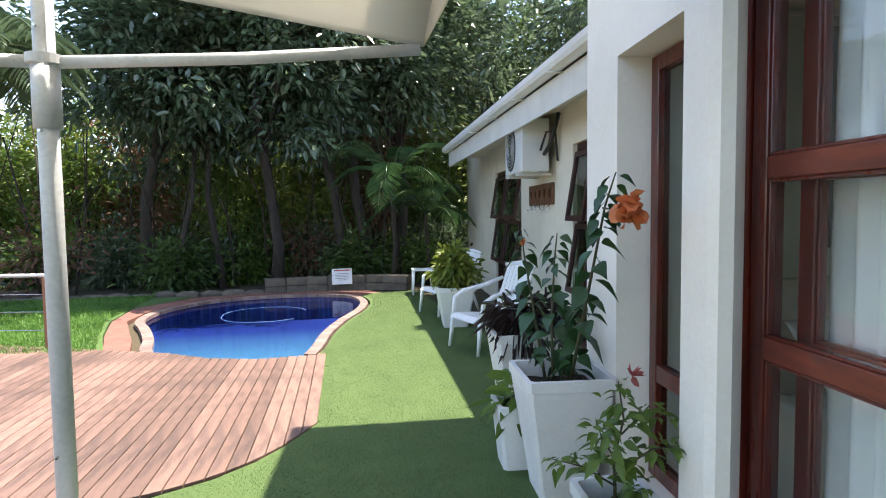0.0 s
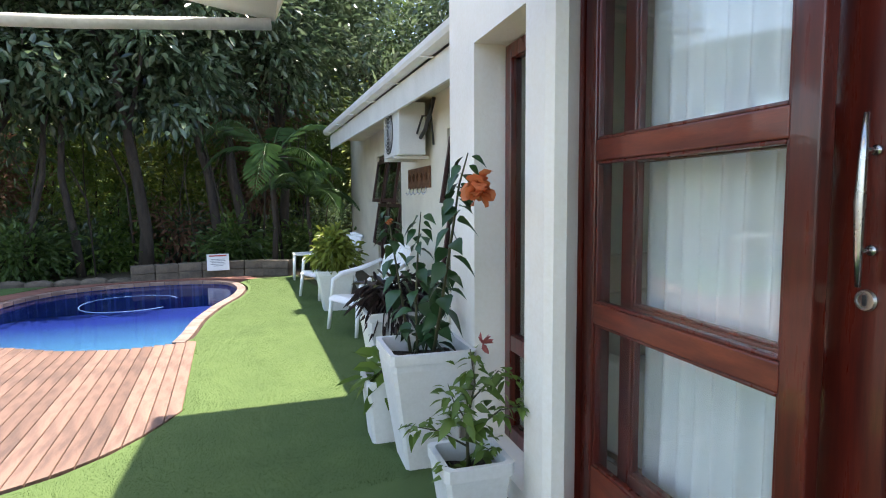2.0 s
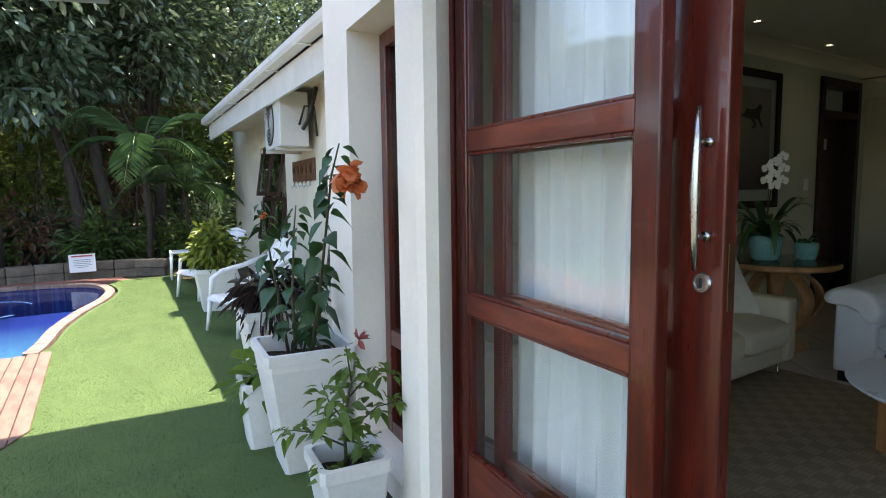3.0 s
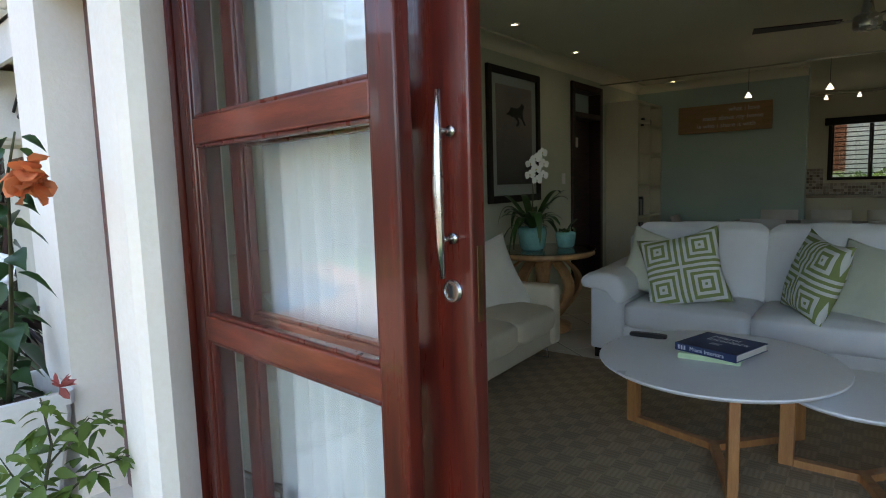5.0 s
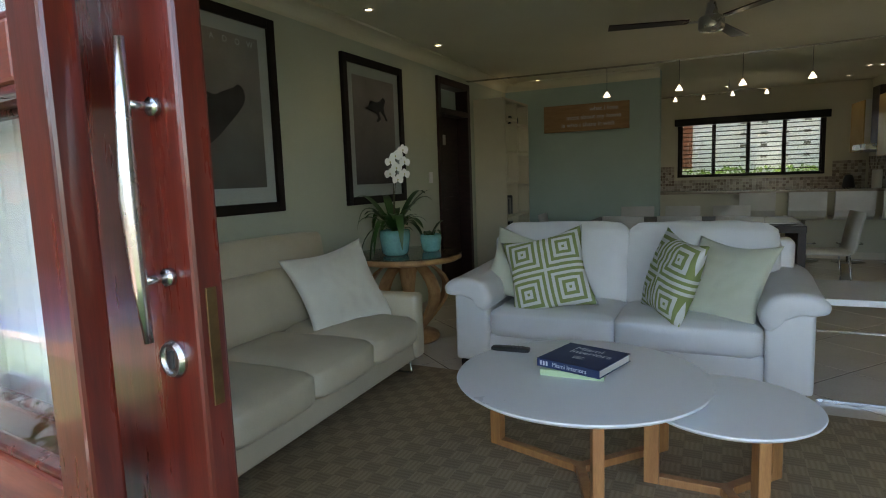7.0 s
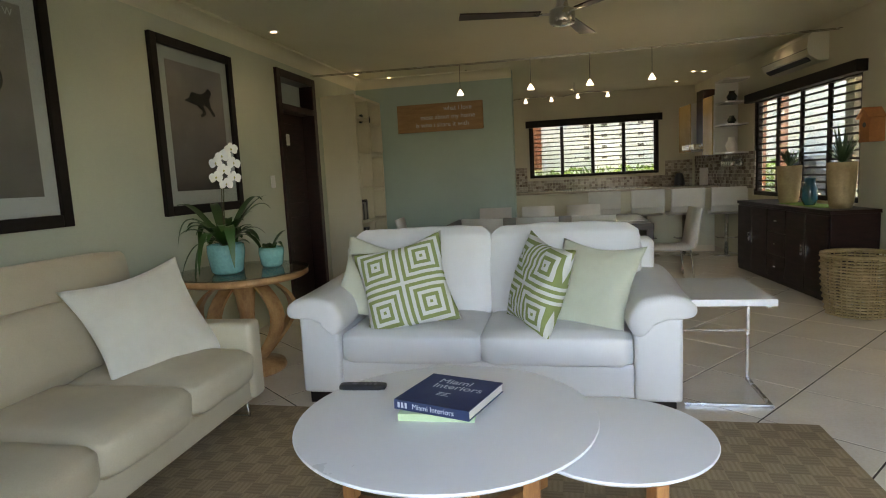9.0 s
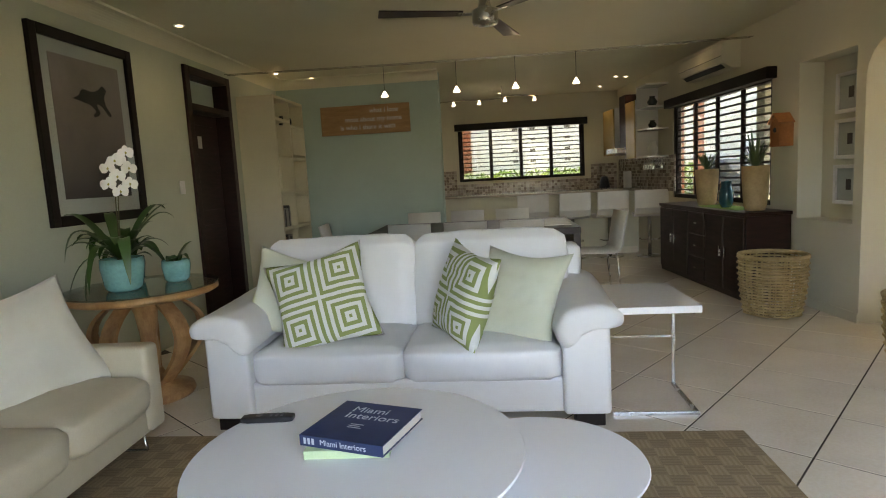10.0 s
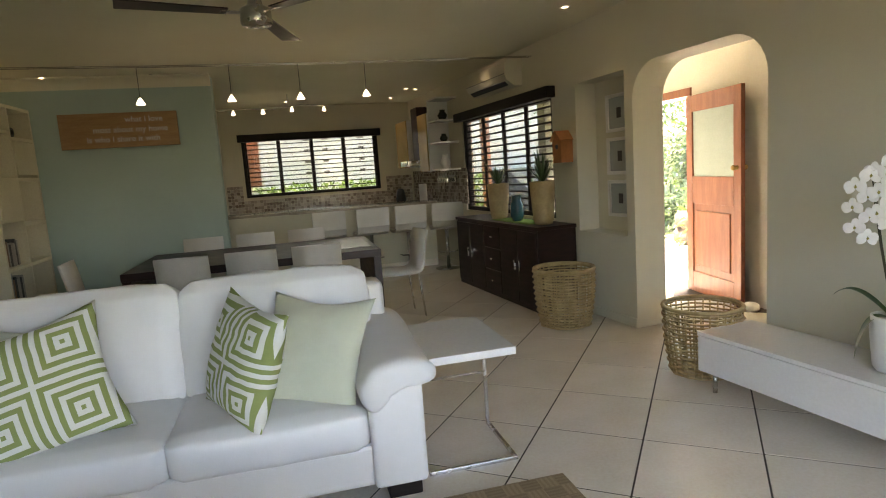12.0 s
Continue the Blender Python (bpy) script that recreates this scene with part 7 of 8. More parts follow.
def tree(x, y, height, crown_z, radii, count, leaves, seed, material=None, leaf=0.26, label="tall broadleaf tree with dense dark glossy foliage", lean=(0, 0), trunk_r=0.115):
    rng = np.random.default_rng(seed)
    th = thing("tree", pose(x, y, GRASS - 0.06), label, "tree", "trees behind the pool")
    base, way, c = clumps(rng, (lean[0], lean[1], crown_z), radii, int(count * 0.72), int(leaves * 1.6), 0.30)
    n = len(base)
    bm = bmesh.new()
    pts = [Vector((lean[0] * t ** 1.4 + 0.9 * t * (1 - 0.7 * t) * math.sin(3.4 * t + 2.3 * seed), lean[1] * t ** 1.4 + 0.5 * t * math.cos(3 * t + seed), crown_z * t)) for t in (0, 0.15, 0.35, 0.6, 0.85, 1.05)]
    tube(bm, pts, [trunk_r * 1.35, trunk_r, trunk_r * 0.85, trunk_r * 0.7, trunk_r * 0.5, trunk_r * 0.3], 10)
    trunk = part("trunk", bm, BARK, th, "", True)
    for k in range(9):
        tip = Vector(c[rng.integers(0, len(c))])
        p0 = pts[2 + k % 3].lerp(pts[3 + k % 3], 0.5)
        mid = p0.lerp(tip, 0.5) + Vector((0, 0, 0.25))
        part("limb", tube(bmesh.new(), [p0, mid, tip], [trunk_r * 0.42, trunk_r * 0.24, trunk_r * 0.07], 7), BARK, trunk, "", True)
    leafy_part("crown", th, material or DARKLEAF, base, way, rng.uniform(0.55, 0.98, n) * leaf, rng.uniform(0.62, 0.95, n) * leaf * 0.42, rng, droop=0.08)
    return th


def shrub(x, y, h, r, count, leaves, seed, material, leaf=0.13, label="leafy shrub under the trees", z=GRASS - 0.06):
    rng = np.random.default_rng(seed)
    th = thing("shrub", pose(x, y, z), label, "shrub", "shrubs under the trees")
    base, way, c = clumps(rng, (0, 0, h * 0.58), (r, r, h * 0.5), count, leaves, 0.16 + 0.1 * r, -0.9, 0.2)
    base[:, 2] = np.maximum(base[:, 2], 0.03)
    for k in range(5):
        tip = Vector(c[k])
        part("stem", tube(bmesh.new(), [(0.05 * k - 0.1, 0.04 * (k % 3), 0), tip * 0.5 + Vector((0, 0, 0.05)), tip], [0.03, 0.02, 0.008], 6), BARK, th, "", True)
    n = len(base)
    leafy_part("foliage", th, material, base, way, rng.uniform(0.7, 1.3, n) * leaf, rng.uniform(0.8, 1.2, n) * leaf * 0.4, rng, droop=0.2)
    return th


def palm(x, y, trunk_h, fronds, length, seed, label, trunk_r=0.13, z=GRASS - 0.06, leaflet=0.42, rise=0.9, spread=1.0, green=None):
    rng, green = np.random.default_rng(seed), green or PALMLEAF
    th = thing("palm", pose(x, y, z), label, "palm", "palms in the garden")
    part("trunk", tube(bmesh.new(), [(0, 0, 0), (0.05, 0.03, trunk_h * 0.4), (0.0, 0.06, trunk_h * 0.8), (0, 0, trunk_h)], [trunk_r * 1.2, trunk_r, trunk_r * 0.9, trunk_r * 0.8], 10), BARK, th, "", True)
    for k in range(fronds):
        a = 2 * math.pi * k / fronds + rng.uniform(-0.25, 0.25)
        up = rise * rng.uniform(0.2, 1.15)
        L = length * rng.uniform(0.8, 1.1)
        d = Vector((math.cos(a), math.sin(a), 0))
        pts = []
        for i in range(15):
            t = i / 14
            pts.append(Vector((0, 0, trunk_h)) + d * L * spread * (t - 0.18 * t * t) + Vector((0, 0, L * (up * t - (0.55 + 0.5 * up) * t * t))))
        fr = part("frond", tube(bmesh.new(), pts, [0.022 * (1 - 0.8 * i / 14) for i in range(15)], 5), green, th, "", True)
        m = 34 if length > 2 else 26
        t = np.repeat(np.linspace(0.14, 0.99, m), 2)
        P = np.array([list(p) for p in pts])
        idx = np.minimum((t * 14).astype(int), 13)
        f = (t * 14 - idx)[:, None]
        base = P[idx] * (1 - f) + P[idx + 1] * f
        tang = P[idx + 1] - P[idx]
        tang /= np.linalg.norm(tang, axis=1, keepdims=True)
        side = np.cross(tang, np.array([0, 0, 1.0]))
        side /= np.linalg.norm(side, axis=1, keepdims=True) + 1e-9
        sg = np.tile([1.0, -1.0], m)[:, None]
        way = side * sg + tang * 0.75 + np.array([0, 0, -0.12]) + rng.normal(0, 0.08, base.shape)
        leafy_part("frond_blade", fr, green, base, way, leaflet * np.sin(np.pi * (0.12 + 0.85 * t)) * L / 1.8, (0.028 if length > 2 else 0.017) + 0 * t, rng, fold=0.5, droop=0.25)
    return th


# belt of trees behind the pool
tree(-0.6, 12.9, 9, 5.6, (2.7, 2.3, 2.6), 230, 62, 1)
tree(-3.1, 13.2, 9, 5.3, (2.0, 2.2, 2.7), 190, 60, 2, lean=(0.5, -0.2))
tree(2.2, 14.8, 9, 6.0, (2.6, 2.2, 2.9), 220, 60, 3, lean=(-0.4, -0.3))
tree(5.6, 18.5, 10, 6.6, (3.0, 2.5, 3.0), 200, 55, 5)
tree(9.5, 19.0, 11, 7.0, (3.4, 2.6, 3.4), 170, 50, 6, MIDLEAF, leaf=0.26)
tree(3.2, 22.6, 10, 5.0, (3.6, 2.2, 3.8), 190, 50, 9, DARKLEAF, leaf=0.28)
tree(-4.0, 22.8, 11, 5.0, (3.4, 2.2, 3.8), 180, 50, 10, DARKLEAF, leaf=0.30)
tree(7.0, 12.5, 9, 6.2, (2.6, 2.4, 2.4), 140, 50, 12, DARKLEAF, leaf=0.24)
for k, (x, y, tx, ty, r) in enumerate(((0.9, 12.9, 0.2, 13.6, 0.10), (1.35, 13.0, 1.0, 14.0, 0.12), (-1.7, 13.0, -1.9, 13.3, 0.07), (-2.6, 12.8, -2.2, 13.4, 0.06))):
    th = thing("tree", pose(0, 0, GRASS - 0.06), "slender bare grey trunk leaning among the trees", "tree", "trees behind the pool")
    part("trunk", tube(bmesh.new(), [(x, y, 0), (x * 0.75 + tx * 0.25 + 0.10 * math.sin(3 * k), y, 0.8), (x * 0.35 + tx * 0.65 + 0.16 * math.cos(2 * k), y, 1.9), (tx, ty, 3.6)], [r * 1.25, r, r * 0.85, r * 0.65], 8), BARK, th, "", True)
rt_ = random.Random(78)
for k in range(22):
    x, y = -6.0 + 0.42 * k + rt_.uniform(-0.2, 0.2), rt_.uniform(12.4, 14.6)
    lean, h, r = rt_.uniform(-0.9, 0.9), rt_.uniform(2.2, 4.2), rt_.uniform(0.010, 0.028)
    th = thing("sapling", pose(x, y, GRASS - 0.06), "thin grey understorey stem among the trees", "tree", "saplings among the trees")
    mid = Vector((lean * 0.35 + rt_.uniform(-0.15, 0.15), 0.1, h * 0.5))
    stem = part("trunk", tube(bmesh.new(), [(0, 0, 0), mid, (lean, 0.2, h)], [r * 1.2, r, r * 0.5], 6), BARK, th, "", True)
    part("branch", tube(bmesh.new(), [mid, mid + Vector((rt_.choice((-0.4, 0.4)), 0.1, h * 0.28))], [r * 0.6, r * 0.2], 5), BARK, stem, "", True)
rs = random.Random(77)
for k in range(20):
    x, y = -8.2 + 0.60 * k + rs.uniform(-0.3, 0.3), rs.uniform(12.5, 15.2)
    if k % 7 == 6:
        shrub(x, y, rs.uniform(1.3, 2.0), 0.6, 14, 34, 100 + k, RUSTLEAF, 0.14, "dry rusty shrub among the trees")
    else:
        shrub(x, y, rs.uniform(0.5, 1.3), rs.uniform(0.5, 0.9), 30, 40, 100 + k, (MIDLEAF, DARKLEAF, DARKLEAF, MIDLEAF, DARKLEAF, LIGHTLEAF)[k % 6], 0.15)
for k in range(12):
    shrub(-7.5 + 1.15 * k, 16.3 + 0.5 * math.sin(k * 2.1), 4.3 + 0.8 * math.sin(k * 1.7), 1.15, 60, 60, 200 + k, (LIGHTLEAF, YELLOWLEAF, LIGHTLEAF, RUSTLEAF, LIGHTLEAF)[k % 5], 0.15, "sunlit shrub beyond the trees")
palm(-4.3, 9.4, 3.7, 22, 2.2, 41, "palm with drooping grey-green fronds", 0.16)
palm(-6.2, 12.6, 4.6, 18, 2.4, 42, "tall palm with arching fronds", 0.16)
palm(1.72, 12.0, 2.2, 12, 1.9, 43, "slender young palm by the end of the wing", 0.05, rise=1.3, green=YOUNGPALM)
palm(2.45, 12.3, 1.5, 11, 1.4, 44, "small feathery palm by the end of the wing", 0.04, rise=1.4, green=YOUNGPALM)

# far woods, one mass of leaves
rng = np.random.default_rng(55)
n = 60000
ang = rng.uniform(-1.5, 1.5, n)
rad = rng.uniform(24, 30, n)
base = np.stack((rad * np.sin(ang), 2 + rad * np.cos(ang), rng.uniform(0, 1, n) ** 0.8 * (8.5 + 1.5 * np.sin(ang * 9)) * np.where(ang < -0.28, 0.42, 1.0)), 1)
ob = new("far_woods", leaves_mesh("far_woods", base, rng.normal(size=(n, 3)) + np.array([0, 0, -0.4]), rng.uniform(0.35, 0.6, n), rng.uniform(0.15, 0.26, n), MIDLEAF, rng))
tagged(ob, "dense distant woodland foliage", "woods", "", "stuff")
# Near-black sheet added behind the far leaves, closes the gaps between them.
BACKDROP_GREEN = mat("plain dark green backdrop", (0.018, 0.035, 0.012), (0.012, 0.022, 0.009), 0.6, 6, 0.95, 0.9, 0.05)
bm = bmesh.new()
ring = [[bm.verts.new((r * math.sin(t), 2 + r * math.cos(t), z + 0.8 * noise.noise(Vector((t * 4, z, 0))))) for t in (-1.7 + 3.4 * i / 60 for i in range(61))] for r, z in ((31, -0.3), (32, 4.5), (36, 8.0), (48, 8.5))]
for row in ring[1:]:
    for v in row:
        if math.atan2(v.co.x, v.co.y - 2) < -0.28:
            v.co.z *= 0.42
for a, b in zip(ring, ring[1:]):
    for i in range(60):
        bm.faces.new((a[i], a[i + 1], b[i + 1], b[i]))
structure("backdrop_slope", bm, BACKDROP_GREEN, "plain dark green sheet closing the view behind the woods", "backdrop", None, True)

# ---- potted plants ----
def stem_plant(u, v, z, stems, leaf, seed, label, name="potted_plant"):
    """Stems as lists of points, with leaves set alternately along them."""
    rng = np.random.default_rng(seed)
    th = thing(name, FRONT @ pose(v, u, z), label, "plant", "potted plants by the wall")
    base, way, size = [], [], []
    for pts, r, every, bare in stems:
        P = [Vector(p) for p in pts]
        part("stem", tube(bmesh.new(), P, [r * (1 - 0.7 * i / (len(P) - 1)) for i in range(len(P))], 7), STEM, th, "", True)
        total = sum((b - a).length for a, b in zip(P, P[1:]))
        k, s = 0, bare
        while s < total:
            q, rest = 0, s
            while q < len(P) - 2 and rest > (P[q + 1] - P[q]).length:
                rest -= (P[q + 1] - P[q]).length
                q += 1
            p = P[q].lerp(P[q + 1], min(rest / (P[q + 1] - P[q]).length, 1))
            a = k * 2.4 + rng.uniform(-0.4, 0.4)
            fade = 1.0 - 0.45 * (s / total) ** 3
            for j in range(2 if s > total * 0.75 else 1):
                aa = a + 2.8 * j
                base.append(p + Vector((0.02 * math.cos(aa), 0.02 * math.sin(aa), 0)))
                way.append((math.cos(aa), math.sin(aa), rng.uniform(-0.55, 0.35)))
                size.append(leaf * fade * rng.uniform(0.75, 1.25))
            s += every
            k += 1
    size = np.array(size)
    return th, np.array([list(b) for b in base]), np.array(way), size, rng


# hibiscus: local frame x into the wall, y along it, z up from the soil
th, b, w, s, rng = stem_plant(1.80, -0.445, GRASS + 0.545, [
    ([(0.03, -0.05, 0), (0.05, -0.16, 0.30), (0.045, -0.34, 0.62), (0.03, -0.52, 0.89), (0.05, -0.58, 1.02)], 0.010, 0.040, 0.10),
    ([(-0.03, 0.02, 0), (-0.03, 0.05, 0.3), (0.0, 0.10, 0.62), (0.02, 0.12, 0.76)], 0.009, 0.036, 0.10),
    ([(-0.05, 0.10, 0), (-0.08, 0.22, 0.35), (-0.10, 0.34, 0.62), (-0.11, 0.38, 0.78)], 0.009, 0.036, 0.10),
    ([(0.0, 0.0, 0), (0.06, 0.04, 0.2), (0.10, 0.10, 0.45)], 0.007, 0.028, 0.06)], 0.115, 61, "tall hibiscus with dark leaves and an orange double flower", "hibiscus")
w[:, 2] -= 0.35
fine_leaves("foliage", th, HIBLEAF, b, w, s * 0.92, s * 0.74, rng, curl=0.5)
pet = np.random.default_rng(8)
n = 40
d = pet.normal(size=(n, 3)) + np.array([-0.3, -0.6, 0.1])
fine_leaves("flower", th, ORANGE, np.tile(np.array([0.055, -0.72, 0.875]), (n, 1)) + pet.normal(0, 0.012, (n, 3)), d, pet.uniform(0.045, 0.080, n), pet.uniform(0.04, 0.065, n), pet, "large ruffled orange flower", shape=(0.12, 0.30, 0.46, 0.55, 0.50, 0.22), curl=0.2, ruffle=0.06)
part("stalk", tube(bmesh.new(), [(0.02, -0.52, 0.88), (0.04, -0.64, 0.87), (0.055, -0.71, 0.875)], 0.004, 6), STEM, th)
n = 10
leafy_part("bud", th, ORANGE, np.tile(np.array([-0.11, 0.35, 0.70]), (n, 1)) + pet.normal(0, 0.006, (n, 3)), pet.normal(size=(n, 3)), 0.03, 0.022, pet, "small orange bud")

th, b, w, s, rng = stem_plant(1.08, -0.445, GRASS + 0.26, [
    ([(0, 0, 0), (0.0, 0.02, 0.2), (0.03, 0.0, 0.36), (0.02, 0.03, 0.50)], 0.008, 0.022, 0.16),
    ([(0, 0.0, 0.15), (0.12, -0.05, 0.26), (0.24, -0.06, 0.27)], 0.005, 0.020, 0.04),
    ([(0, 0, 0.10), (-0.12, 0.03, 0.17), (-0.25, 0.0, 0.22)], 0.005, 0.022, 0.06),
    ([(0.02, 0.0, 0.3), (0.14, 0.02, 0.40), (0.2, 0.0, 0.36)], 0.004, 0.020, 0.03),
    ([(0, 0, 0.2), (-0.08, -0.06, 0.32), (-0.11, -0.08, 0.40)], 0.004, 0.022, 0.03),
    ([(0.05, 0.05, 0), (0.08, 0.02, 0.06), (0.10, -0.03, 0.10)], 0.004, 0.02, 0.02),
    ([(-0.06, -0.05, 0), (-0.09, -0.07, 0.06), (-0.13, -0.1, 0.08)], 0.004, 0.02, 0.02)], 0.075, 62, "young shrub with light green leaves and a pink bud")
b, w, s = np.concatenate((b, b + rng.normal(0, 0.022, b.shape))), np.concatenate((w, w + rng.normal(0, 0.6, w.shape))), np.concatenate((s, s * 0.9))
fine_leaves("foliage", th, LIGHTLEAF, b, w, s, s * 0.55, rng, shape=(0.06, 0.36, 0.50, 0.40, 0.20, 0.0), curl=0.35)
PINK = leaf_mat("pink bud petal", (0.55, 0.16, 0.14), (0.48, 0.12, 0.12), 0.5, 0.3)
n = 12
leafy_part("bud", th, PINK, np.tile(np.array([0.07, 0.02, 0.52]), (n, 1)), pet.normal(size=(n, 3)) * 0.5 + np.array([0.9, -0.2, 0.3]), 0.05, 0.025, pet, "furled pink bud")

rng = np.random.default_rng(63)
for name, label, u, v, z, mat_, h, r, cnt, lv, leaf in (
        ("potted_plant", "mop of dark bronze strap leaves in a planter", 2.70, -0.42, GRASS + 0.57, BRONZE, 0.24, 0.20, 26, 22, 0.14),
        ("potted_plant", "broad green leaves in the low planter", 2.14, -0.60, GRASS + 0.29, LIGHTLEAF, 0.16, 0.10, 8, 5, 0.16),
        ("croton", "bushy yellow-green croton in a white planter", 6.25, -0.47, GRASS + 0.42, YELLOWLEAF, 0.52, 0.22, 60, 18, 0.11)):
    th = thing(name, FRONT @ pose(v, u, z), label, "plant", "potted plants by the wall")
    base, way, c = clumps(rng, (0, 0, h * 0.55), (r, r, h * 0.5), cnt, lv, 0.045, -0.7, 0.3)
    base[:, 2] = np.maximum(base[:, 2], 0.02)
    for k in range(4):
        part("stem", tube(bmesh.new(), [(0.03 * k - 0.04, 0.02, 0), Vector(c[k])], [0.01, 0.004], 6), STEM, th, "", True)
    n = len(base)
    leafy_part("foliage", th, mat_, base, way + (np.array([0, 0, -0.8]) if mat_ is BRONZE else 0), rng.uniform(0.7, 1.3, n) * leaf, rng.uniform(0.8, 1.2, n) * leaf * (0.16 if mat_ is BRONZE else 0.42), rng, droop=0.3)

# ---- street side: what shows through the kitchen window, side window and front door ----
structure("paving_street", boxed(2.2, 40.0, -30.0, -3.76, -0.10, -0.06), mat("pale concrete paving", (0.44, 0.42, 0.37), (0.36, 0.34, 0.30), 0.8, 30, 0.9, 0.5, 0.004), "sunlit pale concrete yard", "paving")
structure("paving_back", boxed(13.0, 40.0, -3.76, 20.0, -0.10, -0.06), mat("pale yard", (0.42, 0.39, 0.33), (0.34, 0.31, 0.26), 0.8, 30, 0.9, 0.5, 0.004), "sunlit pale concrete yard", "paving")
nw = thing("boundary_wall", pose(16.5, 0, 0), "white boundary wall with rows of small vent holes", "wall")
part("wall", boxed(0, 0.2, -6, 8, -0.1, 3.6), PLASTER, nw)
for i in range(9):
    for j in range(4):
        part("vent", boxed(-0.012, -0.001, -3.4 + 0.42 * i, -3.27 + 0.42 * i, 1.55 + 0.26 * j, 1.61 + 0.26 * j), STONE, nw)
ow = thing("timber_shutter", pose(16.45, 1.15, 0), "orange-red timber shutters on the boundary wall", "shutter")
for k in range(2):
    part("leaf", boxed(0, 0.04, -0.05 + 0.95 * k, 0.55 + 0.95 * k, 1.35, 2.5, 0.01), FD, ow)
hg = np.random.default_rng(91)
n = 5000
base = np.stack((hg.uniform(15.2, 15.9, n), hg.uniform(-4, 4, n), hg.uniform(-0.06, 1.30, n)), 1)
ob = new("hedge", leaves_mesh("hedge", base, hg.normal(size=(n, 3)) + np.array([-0.4, 0, 0.4]), 0.14, 0.06, LIGHTLEAF, hg))
tagged(ob, "clipped green hedge in front of the boundary wall", "hedge", "", "stuff")
for k, (x, y, h) in enumerate(((9.5, -6.6, 1.0), (17.0, -8.0, 2.4), (9.7, -6.2, 0.7), (19, -6, 2.5), (22, -9, 3), (15.5, -5.6, 1.2), (14.6, -9.6, 2.2), (13.6, -8.3, 2.4), (16.0, -9.4, 2.2), (12.4, -7.0, 0.7))):
    shrub(x, y, h, 0.8, 34, 40, 300 + k, (MIDLEAF, DARKLEAF)[k % 2], 0.16, "sunlit garden shrub in the yard", -0.08)
tree(20.5, -11.0, 8, 4.5, (3.0, 3.0, 2.6), 160, 45, 13, MIDLEAF, leaf=0.3, label="spreading garden tree beyond the yard")
tree(12.6, -12.5, 8, 4.5, (3.0, 3.0, 2.6), 160, 45, 14, LIGHTLEAF, leaf=0.3, label="spreading garden tree beyond the yard")
tree(18.5, -5.6, 6, 3.4, (2.0, 1.8, 1.6), 90, 45, 15, LIGHTLEAF, leaf=0.24, label="low leafy tree beside the yard", trunk_r=0.1)
for x, y in ((12.4, -3.05), (13.3, -3.0)):
    tagged(part("timber_post", boxed(x, x + 0.14, y, y + 0.14, -0.06, 2.5, 0.006), FD, None, "orange-brown timber post in the yard"), "", "post", "posts in the yard")
structure("porch_pillar", boxed(9.14, 9.44, -5.17, -4.89, -0.07, 2.9, 0.02, 3), PLASTER, "sunlit white plastered porch pillar", "pillar")
rk = random.Random(17)
for k in range(16):
    x, y, z = 9.1 + 0.32 * (k % 6) + rk.uniform(-0.05, 0.05), -5.6 - 0.10 * (k % 6), -0.08 + 0.26 * (k // 6)
    ob = part("boulder", soft_box(bmesh.new(), x, x + 0.34, y, y + 0.34, z, z + 0.27, 0.03, 2.5, 5, 0.03, k), STONE, None, "rounded stone in a dry-stone bank", True)
    tagged(ob, "", "stone", "stones of the bank")
carpaint = mat("dark grey car paint", (0.05, 0.055, 0.065), (0.04, 0.045, 0.055), 2, 60, 0.2, 0.02, coat=0.6)
car = thing("car", pose(17.0, -5.2, -0.06, 0, 0, 12), "dark grey car parked in the sunlit yard", "car")
bm = bmesh.new()
prof = [(-2.1, 0.30), (2.1, 0.30), (2.15, 0.65), (1.9, 0.82), (1.0, 0.92), (0.4, 1.38), (-1.0, 1.42), (-1.8, 0.98), (-2.12, 0.90)]
a, b = [bm.verts.new((x, -0.85, z)) for x, z in prof], [bm.verts.new((x, 0.85, z)) for x, z in prof]
bm.faces.new(a), bm.faces.new(b[::-1])
for i in range(len(prof)):
    j = (i + 1) % len(prof)
    bm.faces.new((a[i], a[j], b[j], b[i]))
bmesh.ops.bevel(bm, geom=bm.edges[:], offset=0.05, segments=2, affect="EDGES")
part("body", bm, carpaint, car)
for s in (-1, 1):
    part("window", boxed(-1.35, 0.55, 0.852 * s - 0.004, 0.852 * s + 0.004, 0.98, 1.30, 0.002), BLACK, car)
    for x in (-1.35, 1.35):
        wh = part("wheel", lathe(bmesh.new(), [(0.0, -0.09), (0.30, -0.09), (0.33, -0.06), (0.33, 0.06), (0.30, 0.09), (0, 0.09)], 24), BLACK, car, "", True, pose(x, 0.80 * s, 0.33, 90, 0, 0))
        part("rim", lathe(bmesh.new(), [(0, -0.002), (0.19, -0.002), (0.20, 0.0)], 16), CHROME, wh, "", False, pose(0, 0, -0.092 * s))

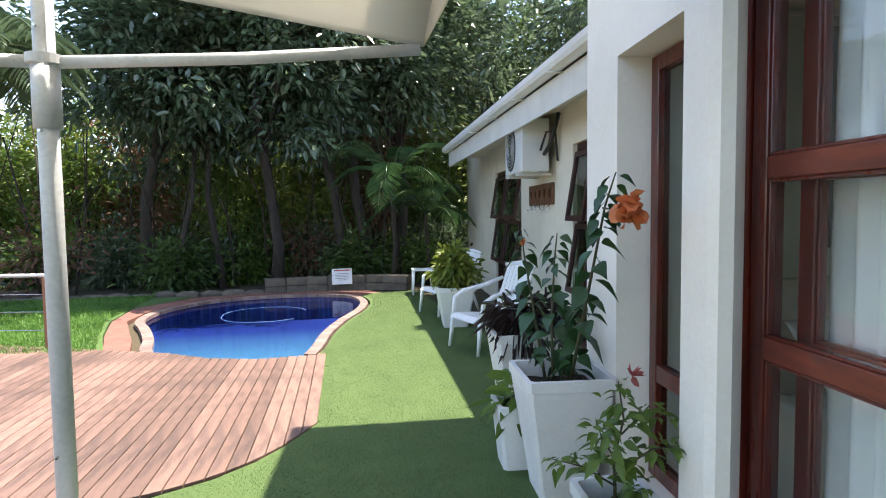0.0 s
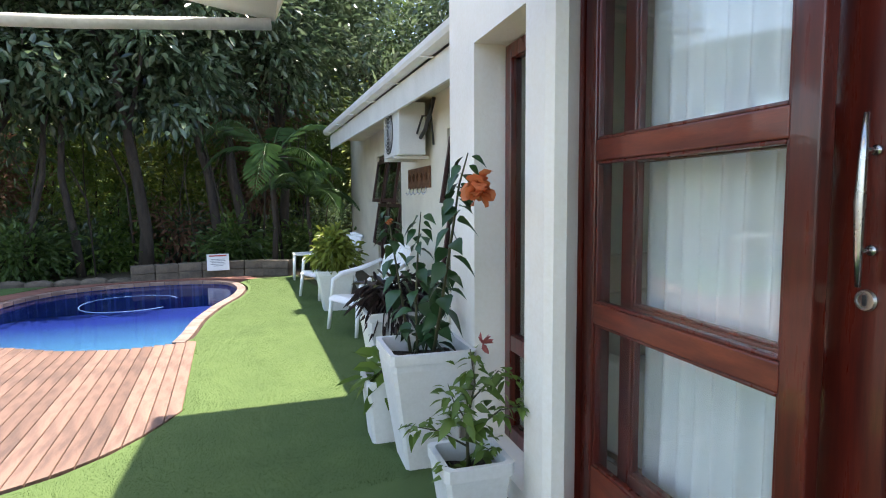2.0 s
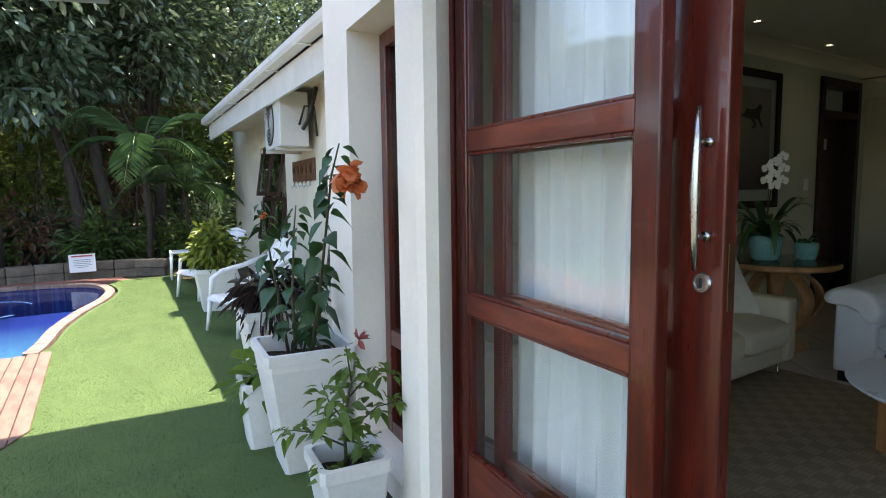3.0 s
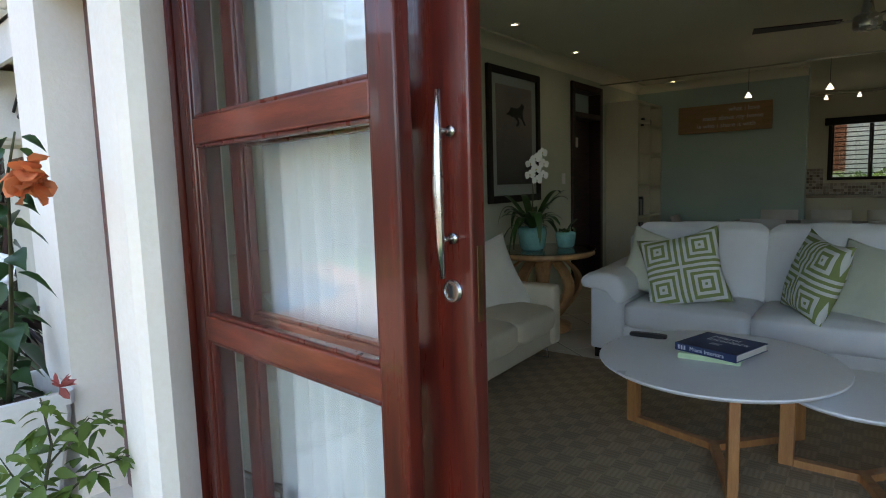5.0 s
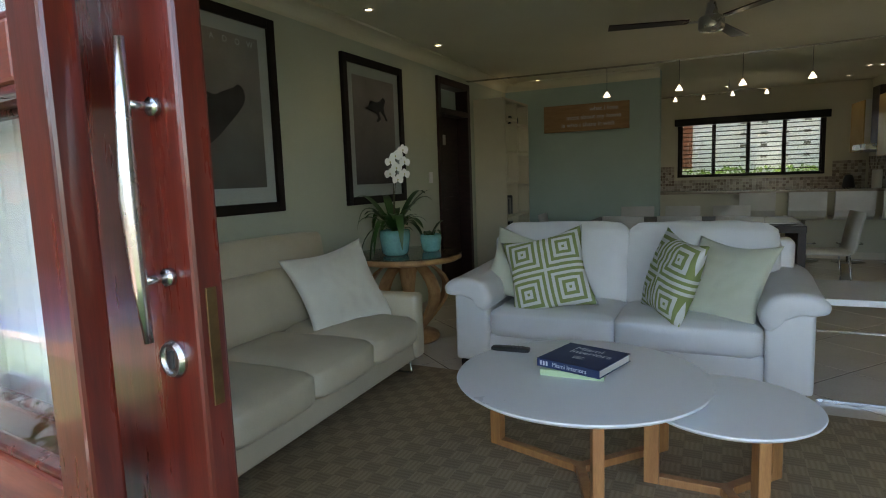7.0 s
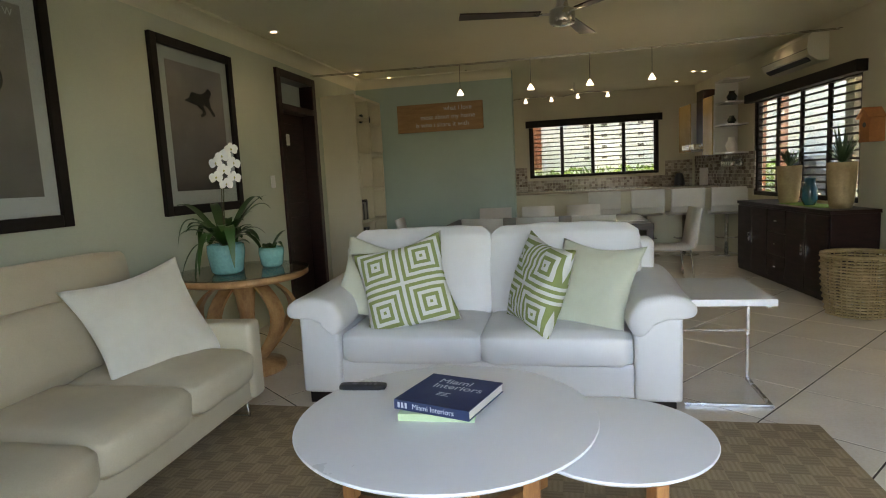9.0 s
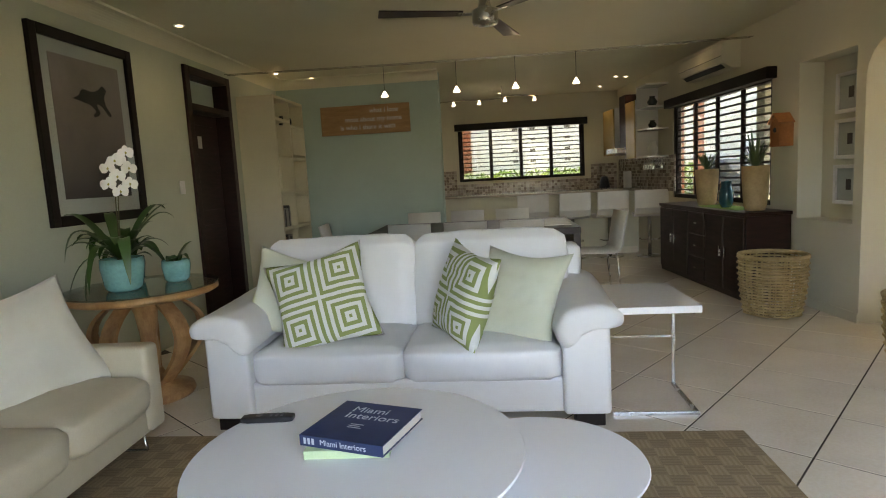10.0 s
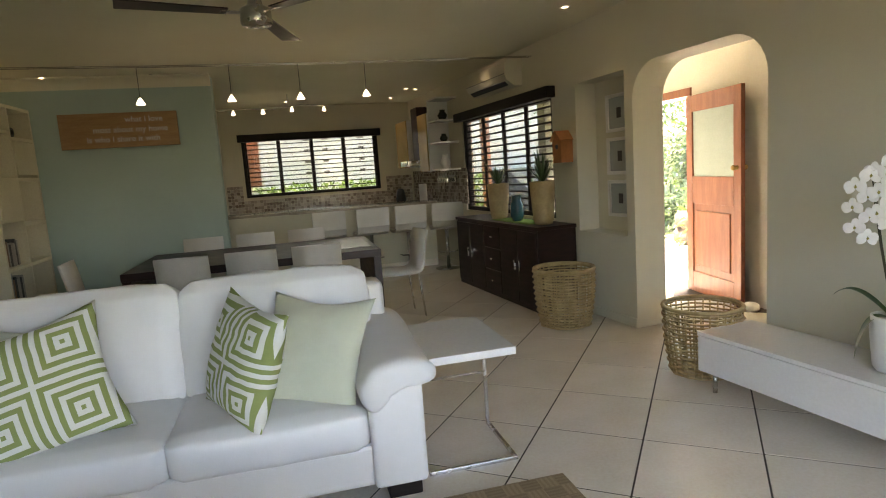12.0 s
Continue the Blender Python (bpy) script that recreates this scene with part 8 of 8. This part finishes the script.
# ---- floor tiles, laid at a slant ----
SIZE, JOINT, TURN = 0.54, 0.008, radians(-38.5)
tile_mesh = finish("tile", boxed(-(SIZE - JOINT) / 2, (SIZE - JOINT) / 2, -(SIZE - JOINT) / 2, (SIZE - JOINT) / 2, -0.008, 0.0, 0.002, 1), TILE)
far = bmesh.new()
ex, ey = Vector((math.cos(TURN), math.sin(TURN))), Vector((-math.sin(TURN), math.cos(TURN)))
origin = Vector((5.344, -1.502)) + (ex + ey) * SIZE / 2
for i in range(-16, 22):
    for j in range(-16, 22):
        p = origin + ex * SIZE * i + ey * SIZE * j
        if not (1.2 < p.x < 12.9 and -3.5 < p.y < 3.4):
            continue
        inside = (FRONT.inverted() @ Vector((p.x, p.y, 0))).x - 0.14
        if inside < 0.39:
            # tiles along the door front are cut to the wall's line
            if inside > -0.36:
                h = (SIZE - JOINT) / 2
                bm = boxed(-h, h, -h, h, -0.008, 0.0, m=Matrix.Translation((p.x, p.y, 0)) @ Matrix.Rotation(TURN, 4, "Z"))
                bmesh.ops.bisect_plane(bm, geom=bm.verts[:] + bm.edges[:] + bm.faces[:], plane_co=FRONT @ Vector((0.14, 0, 0)), plane_no=FRONT.to_3x3() @ Vector((1, 0, 0)), clear_inner=True)
                part("tile", bm, TILE, floor)
            continue
        if p.x < 8.6:
            ob = new("tile", tile_mesh)
            ob.parent = floor
            ob.location, ob.rotation_euler = (p.x, p.y, 0), (0, 0, TURN)
        else:
            m = Matrix.Translation((p.x, p.y, 0)) @ Matrix.Rotation(TURN, 4, "Z")
            box(far, -(SIZE - JOINT) / 2, (SIZE - JOINT) / 2, -(SIZE - JOINT) / 2, (SIZE - JOINT) / 2, -0.008, 0.0, m=m)
tagged(part("tile", far, TILE, floor), "", "", "", "stuff")

# ---- deck planks and coping stones ----
DECKM = pose(0.15, 4.17, 0, 0, 0, -2.3)
# Near-black plate under the boards stands for the shade in their gaps.
deck = tagged(part("deck", boxed(-5.9, 0.09, -0.8, 1.92, GRASS - 0.05, GRASS - 0.045), DECKGAP, None, "reddish hardwood pool deck of narrow boards", False, DECKM), "", "deck", "", "structure")
PITCH, BOARD = 0.093, 0.087
for k in range(65):
    lx = 0.085 - PITCH * k
    wx = 0.15 + lx
    y0, y1 = deck_near(wx - 0.06) - 4.17, deck_far(wx - 0.06) - 4.17 + 0.02
    if wx < -0.7:
        y0 = -3.2
    bm = bmesh.new()
    e = deck_near(wx) - 4.17 if wx >= -0.7 else y0
    e2 = deck_near(wx - BOARD) - 4.17 if wx >= -0.7 else y0
    zt, zb = GRASS + 0.012, GRASS - 0.012
    prism(bm, [(-BOARD, e2), (0, e), (0, y1), (-BOARD, y1 + 0.03)], zb, zt)
    bmesh.ops.bevel(bm, geom=bm.edges[:], offset=0.003, segments=1, affect="EDGES")
    ob = part("plank", bm, DECK, deck, "", False, pose(lx, 0, 0))
stones = 74
inner_edge, outer_edge = POOL_EDGE, grown(POOL_EDGE, 0.12)
K = len(POOL_EDGE)


def at(loop, t):
    q = t % K
    i = int(q)
    return loop[i].lerp(loop[(i + 1) % K], q - i)


for k in range(stones):
    t0, t1 = K * k / stones + 0.03, K * (k + 1) / stones - 0.03
    c = [at(inner_edge, t0), at(inner_edge, t1), at(outer_edge, t1), at(outer_edge, t0)]
    if max(p.y for p in c) < 6.72 and -0.9 < c[0].x < 0.1:
        continue
    bm = prism(bmesh.new(), [(p.x, p.y) for p in c], GRASS - 0.045, GRASS + 0.006)
    part("coping_stone", bm, COPING, pool)
